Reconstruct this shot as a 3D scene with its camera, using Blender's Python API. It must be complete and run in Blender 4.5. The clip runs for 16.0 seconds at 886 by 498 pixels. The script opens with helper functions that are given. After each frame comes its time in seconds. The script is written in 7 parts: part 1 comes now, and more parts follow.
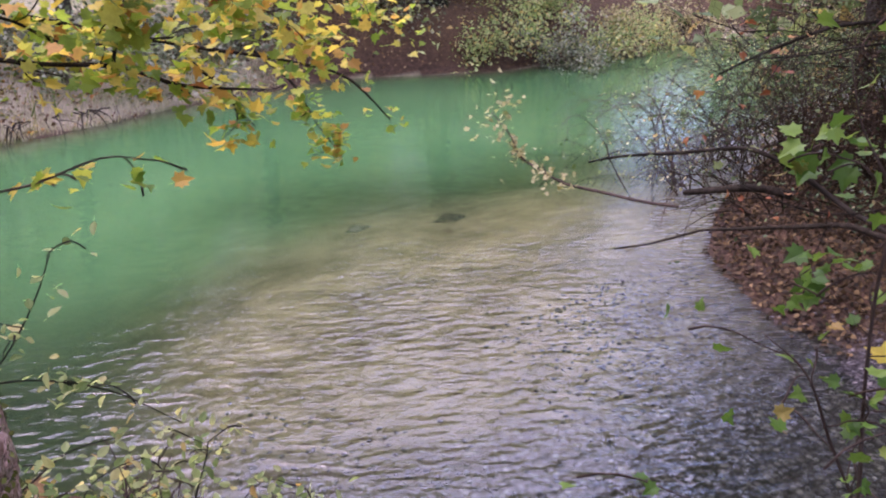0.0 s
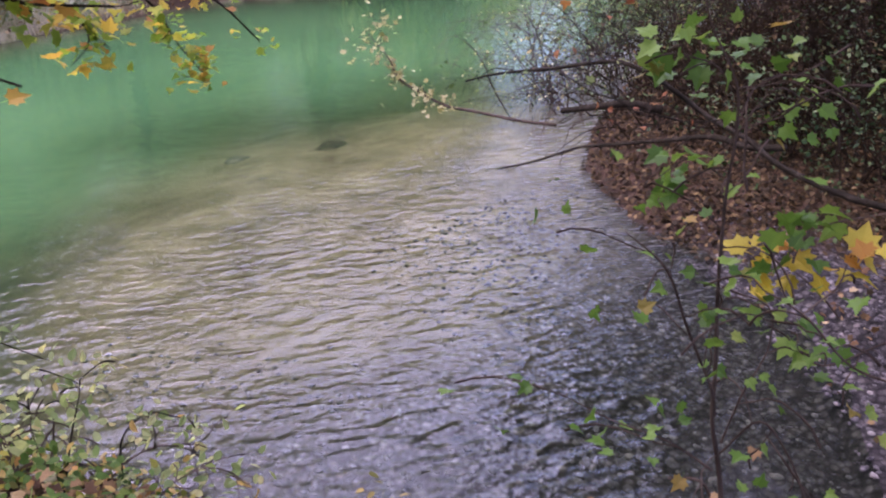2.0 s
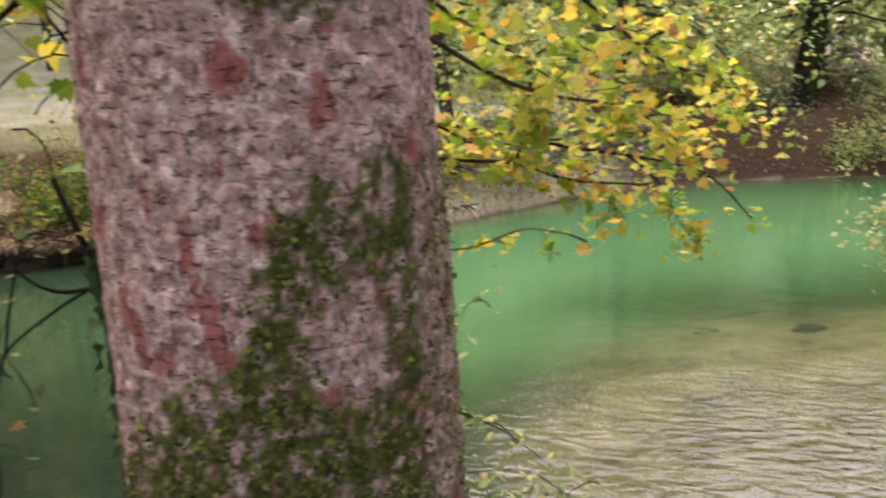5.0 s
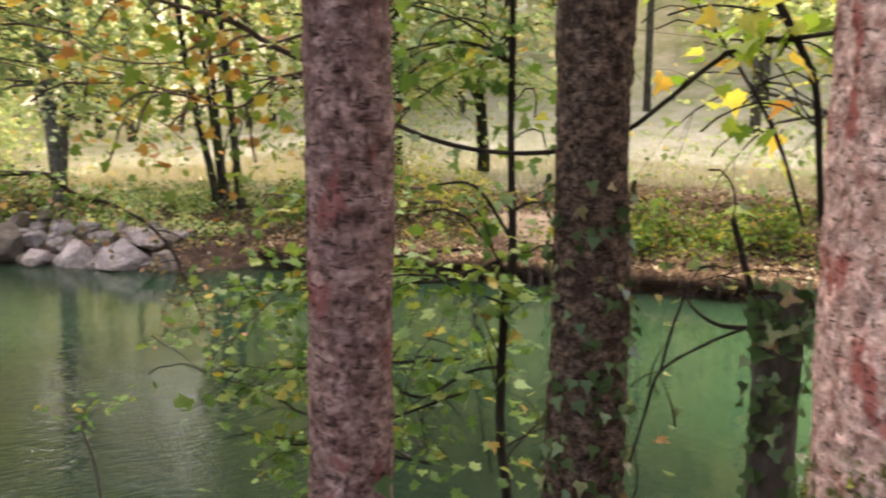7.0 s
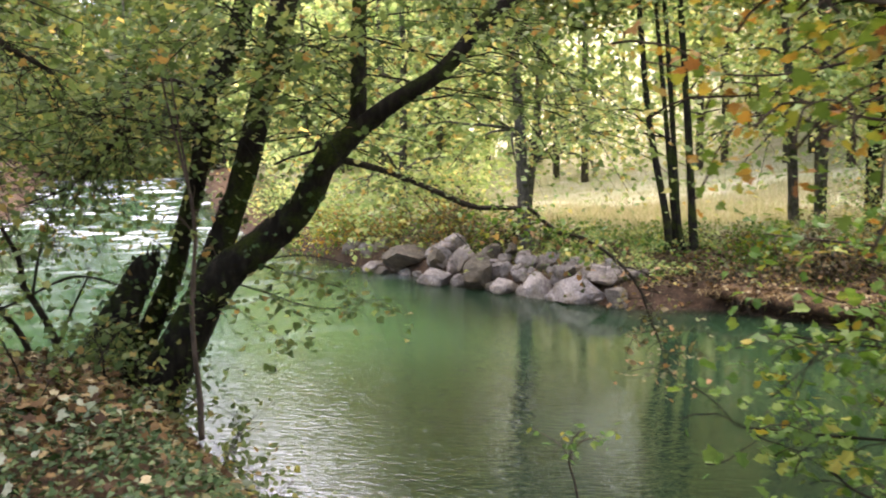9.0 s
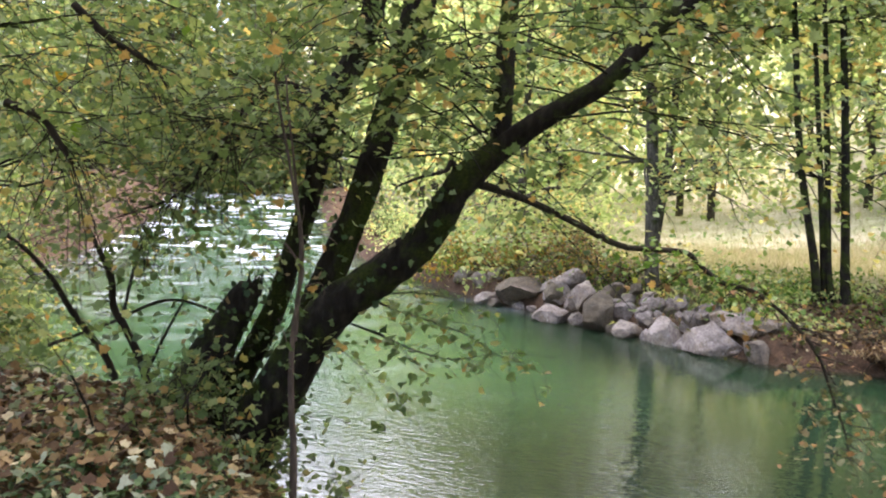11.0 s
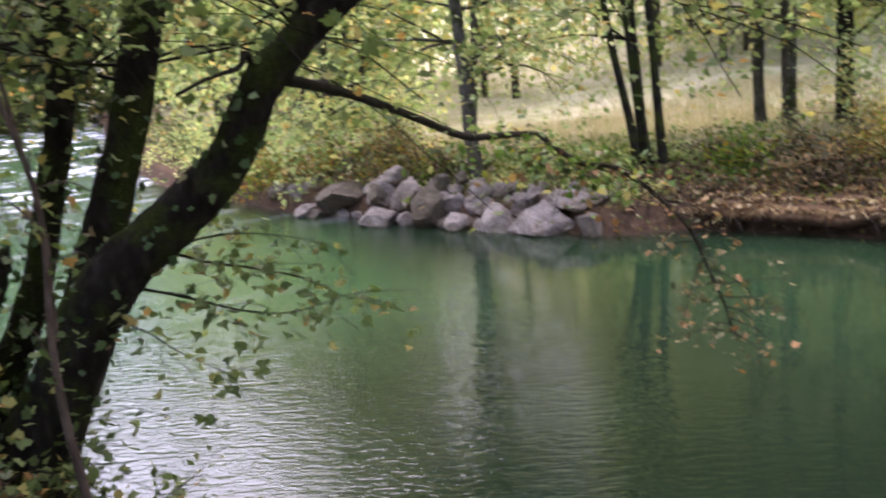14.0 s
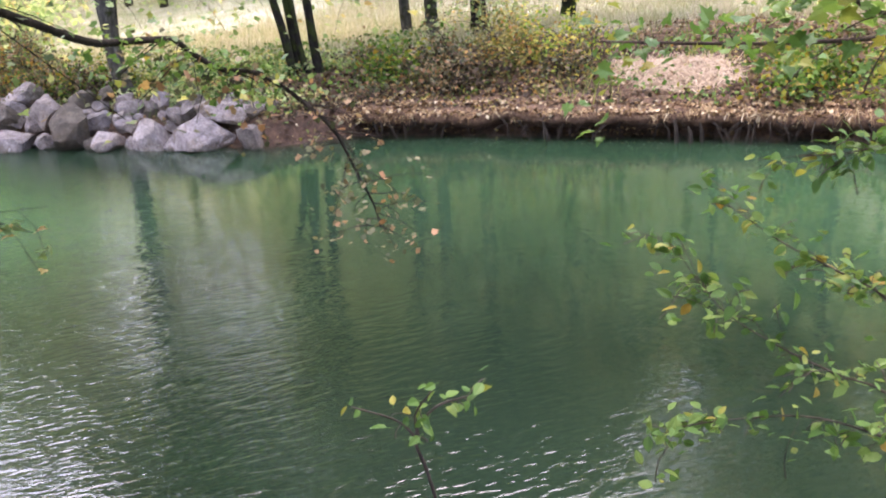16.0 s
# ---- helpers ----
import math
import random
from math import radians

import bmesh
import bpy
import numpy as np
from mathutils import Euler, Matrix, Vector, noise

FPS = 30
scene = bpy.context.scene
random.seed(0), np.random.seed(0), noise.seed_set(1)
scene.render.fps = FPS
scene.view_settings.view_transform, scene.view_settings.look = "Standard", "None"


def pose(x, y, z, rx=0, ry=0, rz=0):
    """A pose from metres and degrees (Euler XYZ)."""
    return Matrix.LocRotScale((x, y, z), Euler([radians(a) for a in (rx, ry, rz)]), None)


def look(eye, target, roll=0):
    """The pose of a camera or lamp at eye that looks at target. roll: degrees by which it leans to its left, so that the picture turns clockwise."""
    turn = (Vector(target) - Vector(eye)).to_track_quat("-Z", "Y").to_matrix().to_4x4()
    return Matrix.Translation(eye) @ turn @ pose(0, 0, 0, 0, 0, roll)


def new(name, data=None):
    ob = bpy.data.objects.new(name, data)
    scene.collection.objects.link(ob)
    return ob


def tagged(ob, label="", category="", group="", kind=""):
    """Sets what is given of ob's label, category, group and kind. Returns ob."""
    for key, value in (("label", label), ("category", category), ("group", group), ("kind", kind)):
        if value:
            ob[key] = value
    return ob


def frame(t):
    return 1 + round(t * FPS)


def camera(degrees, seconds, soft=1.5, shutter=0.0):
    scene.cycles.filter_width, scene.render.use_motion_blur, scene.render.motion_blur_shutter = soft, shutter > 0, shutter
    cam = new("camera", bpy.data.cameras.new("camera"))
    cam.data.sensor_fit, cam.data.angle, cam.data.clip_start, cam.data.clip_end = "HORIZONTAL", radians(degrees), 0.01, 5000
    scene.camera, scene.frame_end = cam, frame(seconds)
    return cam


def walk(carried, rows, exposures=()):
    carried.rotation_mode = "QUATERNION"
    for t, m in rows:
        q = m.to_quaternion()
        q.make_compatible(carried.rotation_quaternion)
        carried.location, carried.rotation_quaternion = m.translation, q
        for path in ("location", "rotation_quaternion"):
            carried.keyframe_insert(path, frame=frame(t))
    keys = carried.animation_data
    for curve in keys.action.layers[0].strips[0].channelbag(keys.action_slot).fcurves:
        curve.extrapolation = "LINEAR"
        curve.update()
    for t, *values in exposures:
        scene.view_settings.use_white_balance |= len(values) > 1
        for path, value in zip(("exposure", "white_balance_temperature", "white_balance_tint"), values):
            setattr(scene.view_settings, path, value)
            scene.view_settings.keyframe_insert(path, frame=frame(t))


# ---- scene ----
cam = camera(56.5, 16.0, soft=2.0, shutter=0.35)
PATH = [
    (0, (0.213, 0.070, 3.008), (0.992, 1.775, 2.311), 0.3),
    (0.5, (0.217, 0.069, 3.003), (1.021, 1.753, 2.285), 0.4),
    (1, (0.221, 0.051, 3.002), (1.108, 1.676, 2.245), 0.5),
    (1.5, (0.234, 0.047, 2.992), (1.185, 1.617, 2.199), 0.8),
    (2, (0.247, 0.054, 2.973), (1.231, 1.571, 2.118), 0.8),
    (2.5, (0.244, 0.045, 2.974), (1.218, 1.545, 2.079), 0.0),
    (3, (0.190, 0.010, 3.016), (1.095, 1.593, 2.194), -0.7),
    (3.2, (0.181, 0.016, 3.022), (1.037, 1.649, 2.248), -0.6),
    (5.3, (0.008, -0.215, 3.031), (-0.154, 1.736, 2.619), -2.5),
    (5.5, (-0.035, -0.216, 3.039), (-0.315, 1.726, 2.649), -2.3),
    (6, (-0.099, -0.229, 3.047), (-0.738, 1.638, 2.721), -0.7),
    (6.5, (-0.131, -0.276, 3.047), (-1.073, 1.461, 2.736), 0.2),
    (7, (-0.156, -0.302, 3.043), (-1.355, 1.266, 2.726), -0.1),
    (7.5, (-0.180, -0.326, 3.043), (-1.613, 1.037, 2.746), -0.1),
    (8, (-0.220, -0.367, 3.037), (-1.865, 0.733, 2.746), -0.2),
    (8.5, (-0.322, -0.409, 3.033), (-2.089, 0.488, 2.760), -0.3),
    (9, (-0.506, -0.413, 3.006), (-2.341, 0.353, 2.795), -0.8),
    (9.5, (-0.634, -0.435, 2.985), (-2.499, 0.247, 2.749), 0.0),
    (9.7, (-0.668, -0.441, 2.982), (-2.546, 0.206, 2.751), -0.2),
    (11.8, (-2.132, -0.131, 3.037), (-4.067, 0.361, 2.913), 2.9),
    (12, (-2.198, -0.111, 3.047), (-4.129, 0.375, 2.864), 1.3),
    (12.5, (-2.357, -0.072, 3.032), (-4.296, 0.373, 2.823), 0.3),
    (13, (-2.571, -0.005, 3.011), (-4.472, 0.604, 2.887), -0.1),
    (13.5, (-2.671, 0.047, 2.988), (-4.505, 0.795, 2.715), -1.2),
    (14, (-2.749, 0.046, 2.959), (-4.484, 0.957, 2.562), -5.0),
    (14.5, (-2.693, 0.028, 2.943), (-4.211, 1.220, 2.419), -4.4),
    (15, (-2.625, 0.087, 2.915), (-3.955, 1.470, 2.351), -3.9),
    (15.5, (-2.568, 0.102, 2.908), (-3.798, 1.559, 2.304), -4.3),
    (16, (-2.553, 0.088, 2.903), (-3.763, 1.540, 2.249), -4.0),
]
walk(cam, [(t, look(eye, target, roll)) for t, eye, target, roll in PATH],
     [(0, 2.31, 6200, 47), (3.2, 2.27, 6100, 47), (5.4, 2.52, 7600, 26), (6.5, 2.75, 7700, 27), (7.5, 3.1, 7700, 24), (8.5, 3.05, 7600, 20), (9.5, 2.95, 7400, 19), (12.5, 3.1, 6800, 23), (13.5, 2.95, 6700, 28), (14.5, 2.6, 6900, 31), (15.5, 3.12, 6550, 30), (16, 3.34, 6400, 31)])

# ---- world, sun, exposure ----
SUN_EL, SUN_AZ = radians(62), radians(-48)      # azimuth from +y towards +x
world = bpy.data.worlds.new("sky")
scene.world = world
world.use_nodes = True
wn = world.node_tree
sky = wn.nodes.new("ShaderNodeTexSky")
sky.sky_type, sky.sun_disc = "NISHITA", False
sky.sun_elevation, sky.sun_rotation = SUN_EL, SUN_AZ
sky.air_density, sky.dust_density, sky.ozone_density = 1.0, 2.2, 1.0
wn.links.new(sky.outputs[0], wn.nodes["Background"].inputs[0])
wn.nodes["Background"].inputs[1].default_value = 0.15
sun_data = bpy.data.lights.new("sun", "SUN")
sun_data.energy, sun_data.angle, sun_data.color = 1.7, radians(128), (0.985, 0.985, 1.0)
sun = new("sun", sun_data)
sun_dir = Vector((math.sin(SUN_AZ) * math.cos(SUN_EL), math.cos(SUN_AZ) * math.cos(SUN_EL), math.sin(SUN_EL)))
sun.matrix_world = look(sun_dir * 60, (0, 0, 0))


# ---- materials ----
def material(name):
    m = bpy.data.materials.new(name)
    m.use_nodes = True
    nt = m.node_tree
    return m, nt, nt.nodes["Principled BSDF"]


def node(nt, kind, **values):
    n = nt.nodes.new(kind)
    for key, v in values.items():
        n.inputs[key.replace("_", " ")].default_value = v
    return n


def ramp(nt, fac, stops):
    n = nt.nodes.new("ShaderNodeValToRGB")
    while len(n.color_ramp.elements) < len(stops):
        n.color_ramp.elements.new(0.5)
    for e, (p, c) in zip(n.color_ramp.elements, stops):
        e.position, e.color = p, (*c, 1)
    nt.links.new(fac, n.inputs[0])
    return n.outputs[0]


def mixed(nt, fac, a, b, mode="MIX"):
    n = nt.nodes.new("ShaderNodeMix")
    n.data_type, n.blend_type = "RGBA", mode
    for i, v in ((0, fac), (6, a), (7, b)):
        if isinstance(v, (int, float)):
            n.inputs[i].default_value = v
        elif isinstance(v, tuple):
            n.inputs[i].default_value = (*v, 1)
        else:
            nt.links.new(v, n.inputs[i])
    return n.outputs[2]


def noise_out(nt, scale, detail=4.0, rough=0.6, stretch=(1, 1, 1), coord="Object", turn=0.0):
    tc = nt.nodes.new("ShaderNodeTexCoord")
    mp = nt.nodes.new("ShaderNodeMapping")
    mp.inputs["Scale"].default_value = stretch
    source = tc.outputs[coord]
    if turn:
        rot = nt.nodes.new("ShaderNodeMapping")
        rot.inputs["Rotation"].default_value = (0, 0, radians(turn))
        nt.links.new(source, rot.inputs[0])
        source = rot.outputs[0]
    nt.links.new(source, mp.inputs[0])
    n = node(nt, "ShaderNodeTexNoise", Scale=scale, Detail=detail, Roughness=rough)
    nt.links.new(mp.outputs[0], n.inputs["Vector"])
    return n.outputs[0]


def attr(nt, name):
    n = nt.nodes.new("ShaderNodeAttribute")
    n.attribute_name = name
    return n


def bump(nt, height, strength, distance, normal=None):
    n = node(nt, "ShaderNodeBump", Strength=strength, Distance=distance)
    nt.links.new(height, n.inputs["Height"])
    if normal:
        nt.links.new(normal, n.inputs["Normal"])
    return n.outputs[0]


def leaf_material(name, stops, rough=0.5, through_light=0.45):
    """Thin leaves, each of its own colour, that let some light through."""
    m, nt, b = material(name)
    geo = nt.nodes.new("ShaderNodeNewGeometry")
    one = nt.nodes.new("ShaderNodeObjectInfo")
    both = nt.nodes.new("ShaderNodeMath")
    both.operation = "ADD"
    nt.links.new(geo.outputs["Random Per Island"], both.inputs[0])
    nt.links.new(one.outputs["Random"], both.inputs[1])
    part_of = nt.nodes.new("ShaderNodeMath")
    part_of.operation = "FRACT"
    nt.links.new(both.outputs[0], part_of.inputs[0])
    colour = ramp(nt, part_of.outputs[0], stops)
    spots = ramp(nt, noise_out(nt, 45, 3), [(0.3, (0.62, 0.6, 0.5)), (0.62, (1.1, 1.1, 1.05))])
    colour = mixed(nt, 0.55, colour, spots, "MULTIPLY")
    nt.links.new(colour, b.inputs["Base Color"])
    b.inputs["Roughness"].default_value = rough
    b.inputs["Specular IOR Level"].default_value = 0.22
    tr = nt.nodes.new("ShaderNodeBsdfTranslucent")
    nt.links.new(mixed(nt, 0.5, colour, (1.0, 0.95, 0.4), "MULTIPLY"), tr.inputs[0])
    mx = nt.nodes.new("ShaderNodeMixShader")
    mx.inputs[0].default_value = through_light
    nt.links.new(b.outputs[0], mx.inputs[1])
    nt.links.new(tr.outputs[0], mx.inputs[2])
    nt.links.new(mx.outputs[0], nt.nodes["Material Output"].inputs[0])
    return m


def bark_material(name, dark, mid, light, moss=0.0, scale=1.0, red=None):
    m, nt, b = material(name)
    grain = noise_out(nt, 14 * scale, 6, 0.65, (1, 1, 0.35))
    colour = ramp(nt, grain, [(0.25, dark), (0.5, mid), (0.75, light)])
    relief = None
    if red:
        uv = nt.nodes.new("ShaderNodeCombineXYZ")
        nt.links.new(attr(nt, "bark_u").outputs["Fac"], uv.inputs[0])
        nt.links.new(attr(nt, "bark_v").outputs["Fac"], uv.inputs[1])

        def over(su, sv, detail=3.0, rough=0.6):
            mp = nt.nodes.new("ShaderNodeMapping")
            mp.inputs["Scale"].default_value = (su, sv, 1)
            nt.links.new(uv.outputs[0], mp.inputs[0])
            n = node(nt, "ShaderNodeTexNoise", Scale=1.0, Detail=detail, Roughness=rough)
            nt.links.new(mp.outputs[0], n.inputs["Vector"])
            return n
        colour = ramp(nt, over(30, 36, 6, 0.75).outputs[0], [(0.3, dark), (0.43, mid), (0.58, light), (0.72, tuple(c * 1.3 for c in light))])
        shift = nt.nodes.new("ShaderNodeVectorMath")
        shift.operation = "MULTIPLY_ADD"
        nt.links.new(over(30, 45, 4, 0.7).outputs["Color"], shift.inputs[0])
        shift.inputs[1].default_value = (0.024, 0.02, 0)
        nt.links.new(uv.outputs[0], shift.inputs[2])
        flat = nt.nodes.new("ShaderNodeMapping")
        flat.inputs["Scale"].default_value = (1.0, 1.1, 1)
        nt.links.new(shift.outputs[0], flat.inputs[0])
        plates = []
        for size, feature in ((50, "F1"), (50, "DISTANCE_TO_EDGE"), (110, "F1")):
            v = node(nt, "ShaderNodeTexVoronoi", Scale=size, Randomness=1.0)
            v.voronoi_dimensions, v.feature = "2D", feature
            nt.links.new(flat.outputs[0], v.inputs["Vector"])
            plates.append(v)
        tone = nt.nodes.new("ShaderNodeSeparateColor")
        nt.links.new(plates[0].outputs["Color"], tone.inputs[0])
        chip = nt.nodes.new("ShaderNodeSeparateColor")
        nt.links.new(plates[2].outputs["Color"], chip.inputs[0])
        colour = mixed(nt, 1.0, colour, ramp(nt, tone.outputs[0], [(0.0, (0.68, 0.66, 0.64)), (0.35, (0.9, 0.88, 0.86)), (1.0, (1.24, 1.23, 1.22))]), "MULTIPLY")
        colour = mixed(nt, 1.0, colour, ramp(nt, chip.outputs[0], [(0.0, (0.68, 0.66, 0.65)), (1.0, (1.2, 1.2, 1.2))]), "MULTIPLY")
        patchy = ramp(nt, over(15, 8, 3, 0.55).outputs[0], [(0.57, (0, 0, 0)), (0.64, (0.8, 0.8, 0.8))])
        colour = mixed(nt, patchy, colour, red)
        broken = ramp(nt, over(26, 30, 3).outputs[0], [(0.38, (0, 0, 0)), (0.56, (0.85, 0.85, 0.85))])
        seam = ramp(nt, plates[1].outputs["Distance"], [(0.0, (0.35, 0.35, 0.35)), (0.08, (0, 0, 0))])
        seam = mixed(nt, 1.0, seam, broken, "MULTIPLY")
        lying = ramp(nt, over(34, 95, 3, 0.7).outputs[0], [(0.36, (0.85, 0.85, 0.85)), (0.43, (0, 0, 0))])
        upright = ramp(nt, over(90, 34, 3, 0.7).outputs[0], [(0.36, (0.75, 0.75, 0.75)), (0.43, (0, 0, 0))])
        crack = mixed(nt, 1.0, mixed(nt, 1.0, seam, lying, "LIGHTEN"), upright, "LIGHTEN")
        colour = mixed(nt, crack, colour, tuple(c * 0.45 for c in dark))
        pale = ramp(nt, over(60, 85, 4, 0.7).outputs[0], [(0.64, (0, 0, 0)), (0.72, (0.75, 0.75, 0.75))])
        colour = mixed(nt, pale, colour, tuple(c * 1.2 for c in light))
        relief = mixed(nt, 0.45, tone.outputs[0], chip.outputs[0])
        relief = mixed(nt, crack, relief, (0, 0, 0))
        green = ramp(nt, noise_out(nt, 70, 4), [(0.3, (0.04, 0.05, 0.012)), (0.7, (0.13, 0.14, 0.035))])
        colour = mixed(nt, attr(nt, "moss").outputs["Fac"], colour, green)
    if moss:
        green = ramp(nt, noise_out(nt, 60, 3), [(0.3, (0.012, 0.018, 0.004)), (0.7, (0.045, 0.057, 0.012))])
        mask = ramp(nt, noise_out(nt, 3.2, 6, 0.7), [(0.62 - 0.35 * moss, (0, 0, 0)), (0.75 - 0.35 * moss, (0.9, 0.9, 0.9))])
        colour = mixed(nt, mask, colour, green)
    nt.links.new(colour, b.inputs["Base Color"])
    b.inputs["Roughness"].default_value = 0.9
    b.inputs["Specular IOR Level"].default_value = 0.06
    grit = bump(nt, noise_out(nt, 38 * scale, 8, 0.7, (1, 1, 0.4)), 0.9, 0.006 if relief else 0.016)
    if relief:
        grit = bump(nt, relief, 0.8, 0.007, grit)
    nt.links.new(grit, b.inputs["Normal"])
    return m


GREEN = [(0.0, (0.035, 0.085, 0.012)), (0.35, (0.075, 0.16, 0.02)), (0.65, (0.13, 0.22, 0.03)), (0.85, (0.26, 0.27, 0.03)), (1.0, (0.36, 0.23, 0.03))]
leaf_green = leaf_material("leaf_green", GREEN)
# paler and greyer than the leaves themselves, so haze is put into the colour
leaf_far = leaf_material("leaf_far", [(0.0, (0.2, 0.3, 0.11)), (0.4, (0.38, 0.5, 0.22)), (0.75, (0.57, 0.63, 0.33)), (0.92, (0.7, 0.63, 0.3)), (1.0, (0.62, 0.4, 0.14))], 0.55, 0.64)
leaf_yellow = leaf_material("leaf_yellow", [(0.0, (0.14, 0.26, 0.03)), (0.4, (0.3, 0.42, 0.06)), (0.62, (0.6, 0.58, 0.12)), (0.84, (0.72, 0.56, 0.1)), (0.95, (0.56, 0.32, 0.07)), (1.0, (0.32, 0.12, 0.04))], 0.5, 0.56)
leaf_gold = leaf_material("leaf_gold", [(0.0, (0.5, 0.42, 0.06)), (0.6, (0.7, 0.54, 0.07)), (0.9, (0.62, 0.36, 0.06)), (1.0, (0.36, 0.15, 0.04))], 0.5, 0.5)
leaf_rust = leaf_material("leaf_rust", [(0.0, (0.1, 0.035, 0.02)), (0.6, (0.28, 0.1, 0.04)), (0.9, (0.4, 0.2, 0.07)), (1.0, (0.12, 0.18, 0.04))], 0.55, 0.4)
leaf_orange = leaf_material("leaf_orange", [(0.0, (0.09, 0.16, 0.03)), (0.5, (0.17, 0.24, 0.04)), (0.68, (0.42, 0.32, 0.06)), (0.88, (0.38, 0.19, 0.045)), (1.0, (0.2, 0.085, 0.035))], 0.5, 0.5)
leaf_fresh = leaf_material("leaf_fresh", [(0.0, (0.055, 0.12, 0.022)), (0.5, (0.11, 0.205, 0.04)), (0.85, (0.19, 0.27, 0.06)), (0.96, (0.32, 0.3, 0.05)), (1.0, (0.34, 0.2, 0.04))], 0.45, 0.4)
leaf_olive = leaf_material("leaf_olive", [(0.0, (0.06, 0.1, 0.035)), (0.4, (0.13, 0.19, 0.07)), (0.8, (0.22, 0.28, 0.12)), (0.93, (0.4, 0.36, 0.12)), (1.0, (0.36, 0.2, 0.08))], 0.5, 0.58)
leaf_silver = leaf_material("leaf_silver", [(0.0, (0.08, 0.11, 0.05)), (0.5, (0.22, 0.25, 0.17)), (1.0, (0.42, 0.42, 0.32))], 0.6, 0.3)
leaf_ivy = leaf_material("leaf_ivy", [(0.0, (0.022, 0.05, 0.016)), (0.5, (0.055, 0.1, 0.034)), (0.85, (0.13, 0.18, 0.08)), (1.0, (0.22, 0.14, 0.06))], 0.4, 0.15)
leaf_dead = leaf_material("leaf_dead", [(0.0, (0.045, 0.024, 0.015)), (0.35, (0.115, 0.062, 0.027)), (0.65, (0.21, 0.128, 0.056)), (0.88, (0.34, 0.245, 0.125)), (1.0, (0.48, 0.4, 0.25))], 0.7, 0.12)
leaf_dull = leaf_material("leaf_dull", [(0.0, (0.05, 0.06, 0.025)), (0.45, (0.13, 0.125, 0.06)), (0.75, (0.24, 0.17, 0.09)), (1.0, (0.3, 0.15, 0.07))], 0.6, 0.35)
leaf_sapling = leaf_material("leaf_sapling", [(0.0, (0.055, 0.13, 0.02)), (0.55, (0.11, 0.225, 0.035)), (0.95, (0.19, 0.31, 0.06)), (1.0, (0.3, 0.2, 0.05))], 0.45, 0.42)
straw_mat = leaf_material("straw", [(0.0, (0.22, 0.15, 0.09)), (0.5, (0.38, 0.28, 0.18)), (1.0, (0.52, 0.4, 0.28))], 0.7, 0.2)
leaf_pale = leaf_material("leaf_pale", [(0.0, (0.2, 0.2, 0.08)), (0.5, (0.42, 0.38, 0.19)), (1.0, (0.6, 0.52, 0.32))], 0.55, 0.45)
# kept darker than leaf_dead, so the colour also carries shade under trees
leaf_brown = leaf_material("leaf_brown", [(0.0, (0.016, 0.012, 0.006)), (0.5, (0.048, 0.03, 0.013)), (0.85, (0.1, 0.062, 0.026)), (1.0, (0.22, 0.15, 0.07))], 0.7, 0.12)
leaf_bush = leaf_material("leaf_bush", [(0.0, (0.10, 0.13, 0.03)), (0.4, (0.28, 0.26, 0.07)), (0.75, (0.5, 0.38, 0.13)), (1.0, (0.45, 0.2, 0.06))], 0.55, 0.45)
grass_dry = leaf_material("grass_dry", [(0.0, (0.27, 0.31, 0.13)), (0.3, (0.45, 0.42, 0.26)), (0.7, (0.55, 0.49, 0.36)), (1.0, (0.63, 0.55, 0.43))], 0.7, 0.35)
grass_green = leaf_material("grass_green", [(0.0, (0.06, 0.1, 0.02)), (0.6, (0.16, 0.2, 0.05)), (1.0, (0.36, 0.32, 0.12))], 0.6, 0.35)
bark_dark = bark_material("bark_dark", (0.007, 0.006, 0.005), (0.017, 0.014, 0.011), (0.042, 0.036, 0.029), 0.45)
bark_grey = bark_material("bark_grey", (0.03, 0.026, 0.022), (0.08, 0.07, 0.058), (0.17, 0.15, 0.125), 0.35)
bark_brown = bark_material("bark_brown", (0.035, 0.024, 0.018), (0.10, 0.072, 0.055), (0.2, 0.155, 0.125), 0.2)
bark_spruce = bark_material("bark_spruce", (0.12, 0.066, 0.05), (0.47, 0.285, 0.225), (0.68, 0.51, 0.425), 0.0, 2.2, (0.34, 0.085, 0.062))
bark_flaky = bark_material("bark_flaky", (0.012, 0.009, 0.007), (0.05, 0.035, 0.026), (0.17, 0.125, 0.09), 0.0, 2.2, (0.04, 0.024, 0.018))
bark_slim = bark_material("bark_slim", (0.055, 0.032, 0.026), (0.165, 0.098, 0.08), (0.31, 0.21, 0.18), 0.0, 2.2, (0.2, 0.066, 0.055))
twig_mat = bark_material("twig_bark", (0.03, 0.022, 0.016), (0.075, 0.055, 0.042), (0.15, 0.11, 0.085))
twig_brown = bark_material("twig_brown_bark", (0.012, 0.008, 0.005), (0.03, 0.02, 0.013), (0.06, 0.043, 0.029))
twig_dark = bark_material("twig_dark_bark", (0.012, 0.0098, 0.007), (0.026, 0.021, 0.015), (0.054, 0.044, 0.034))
moss_mat = leaf_material("moss", [(0.0, (0.04, 0.05, 0.01)), (0.5, (0.11, 0.125, 0.025)), (1.0, (0.22, 0.23, 0.05))], 0.9, 0.2)


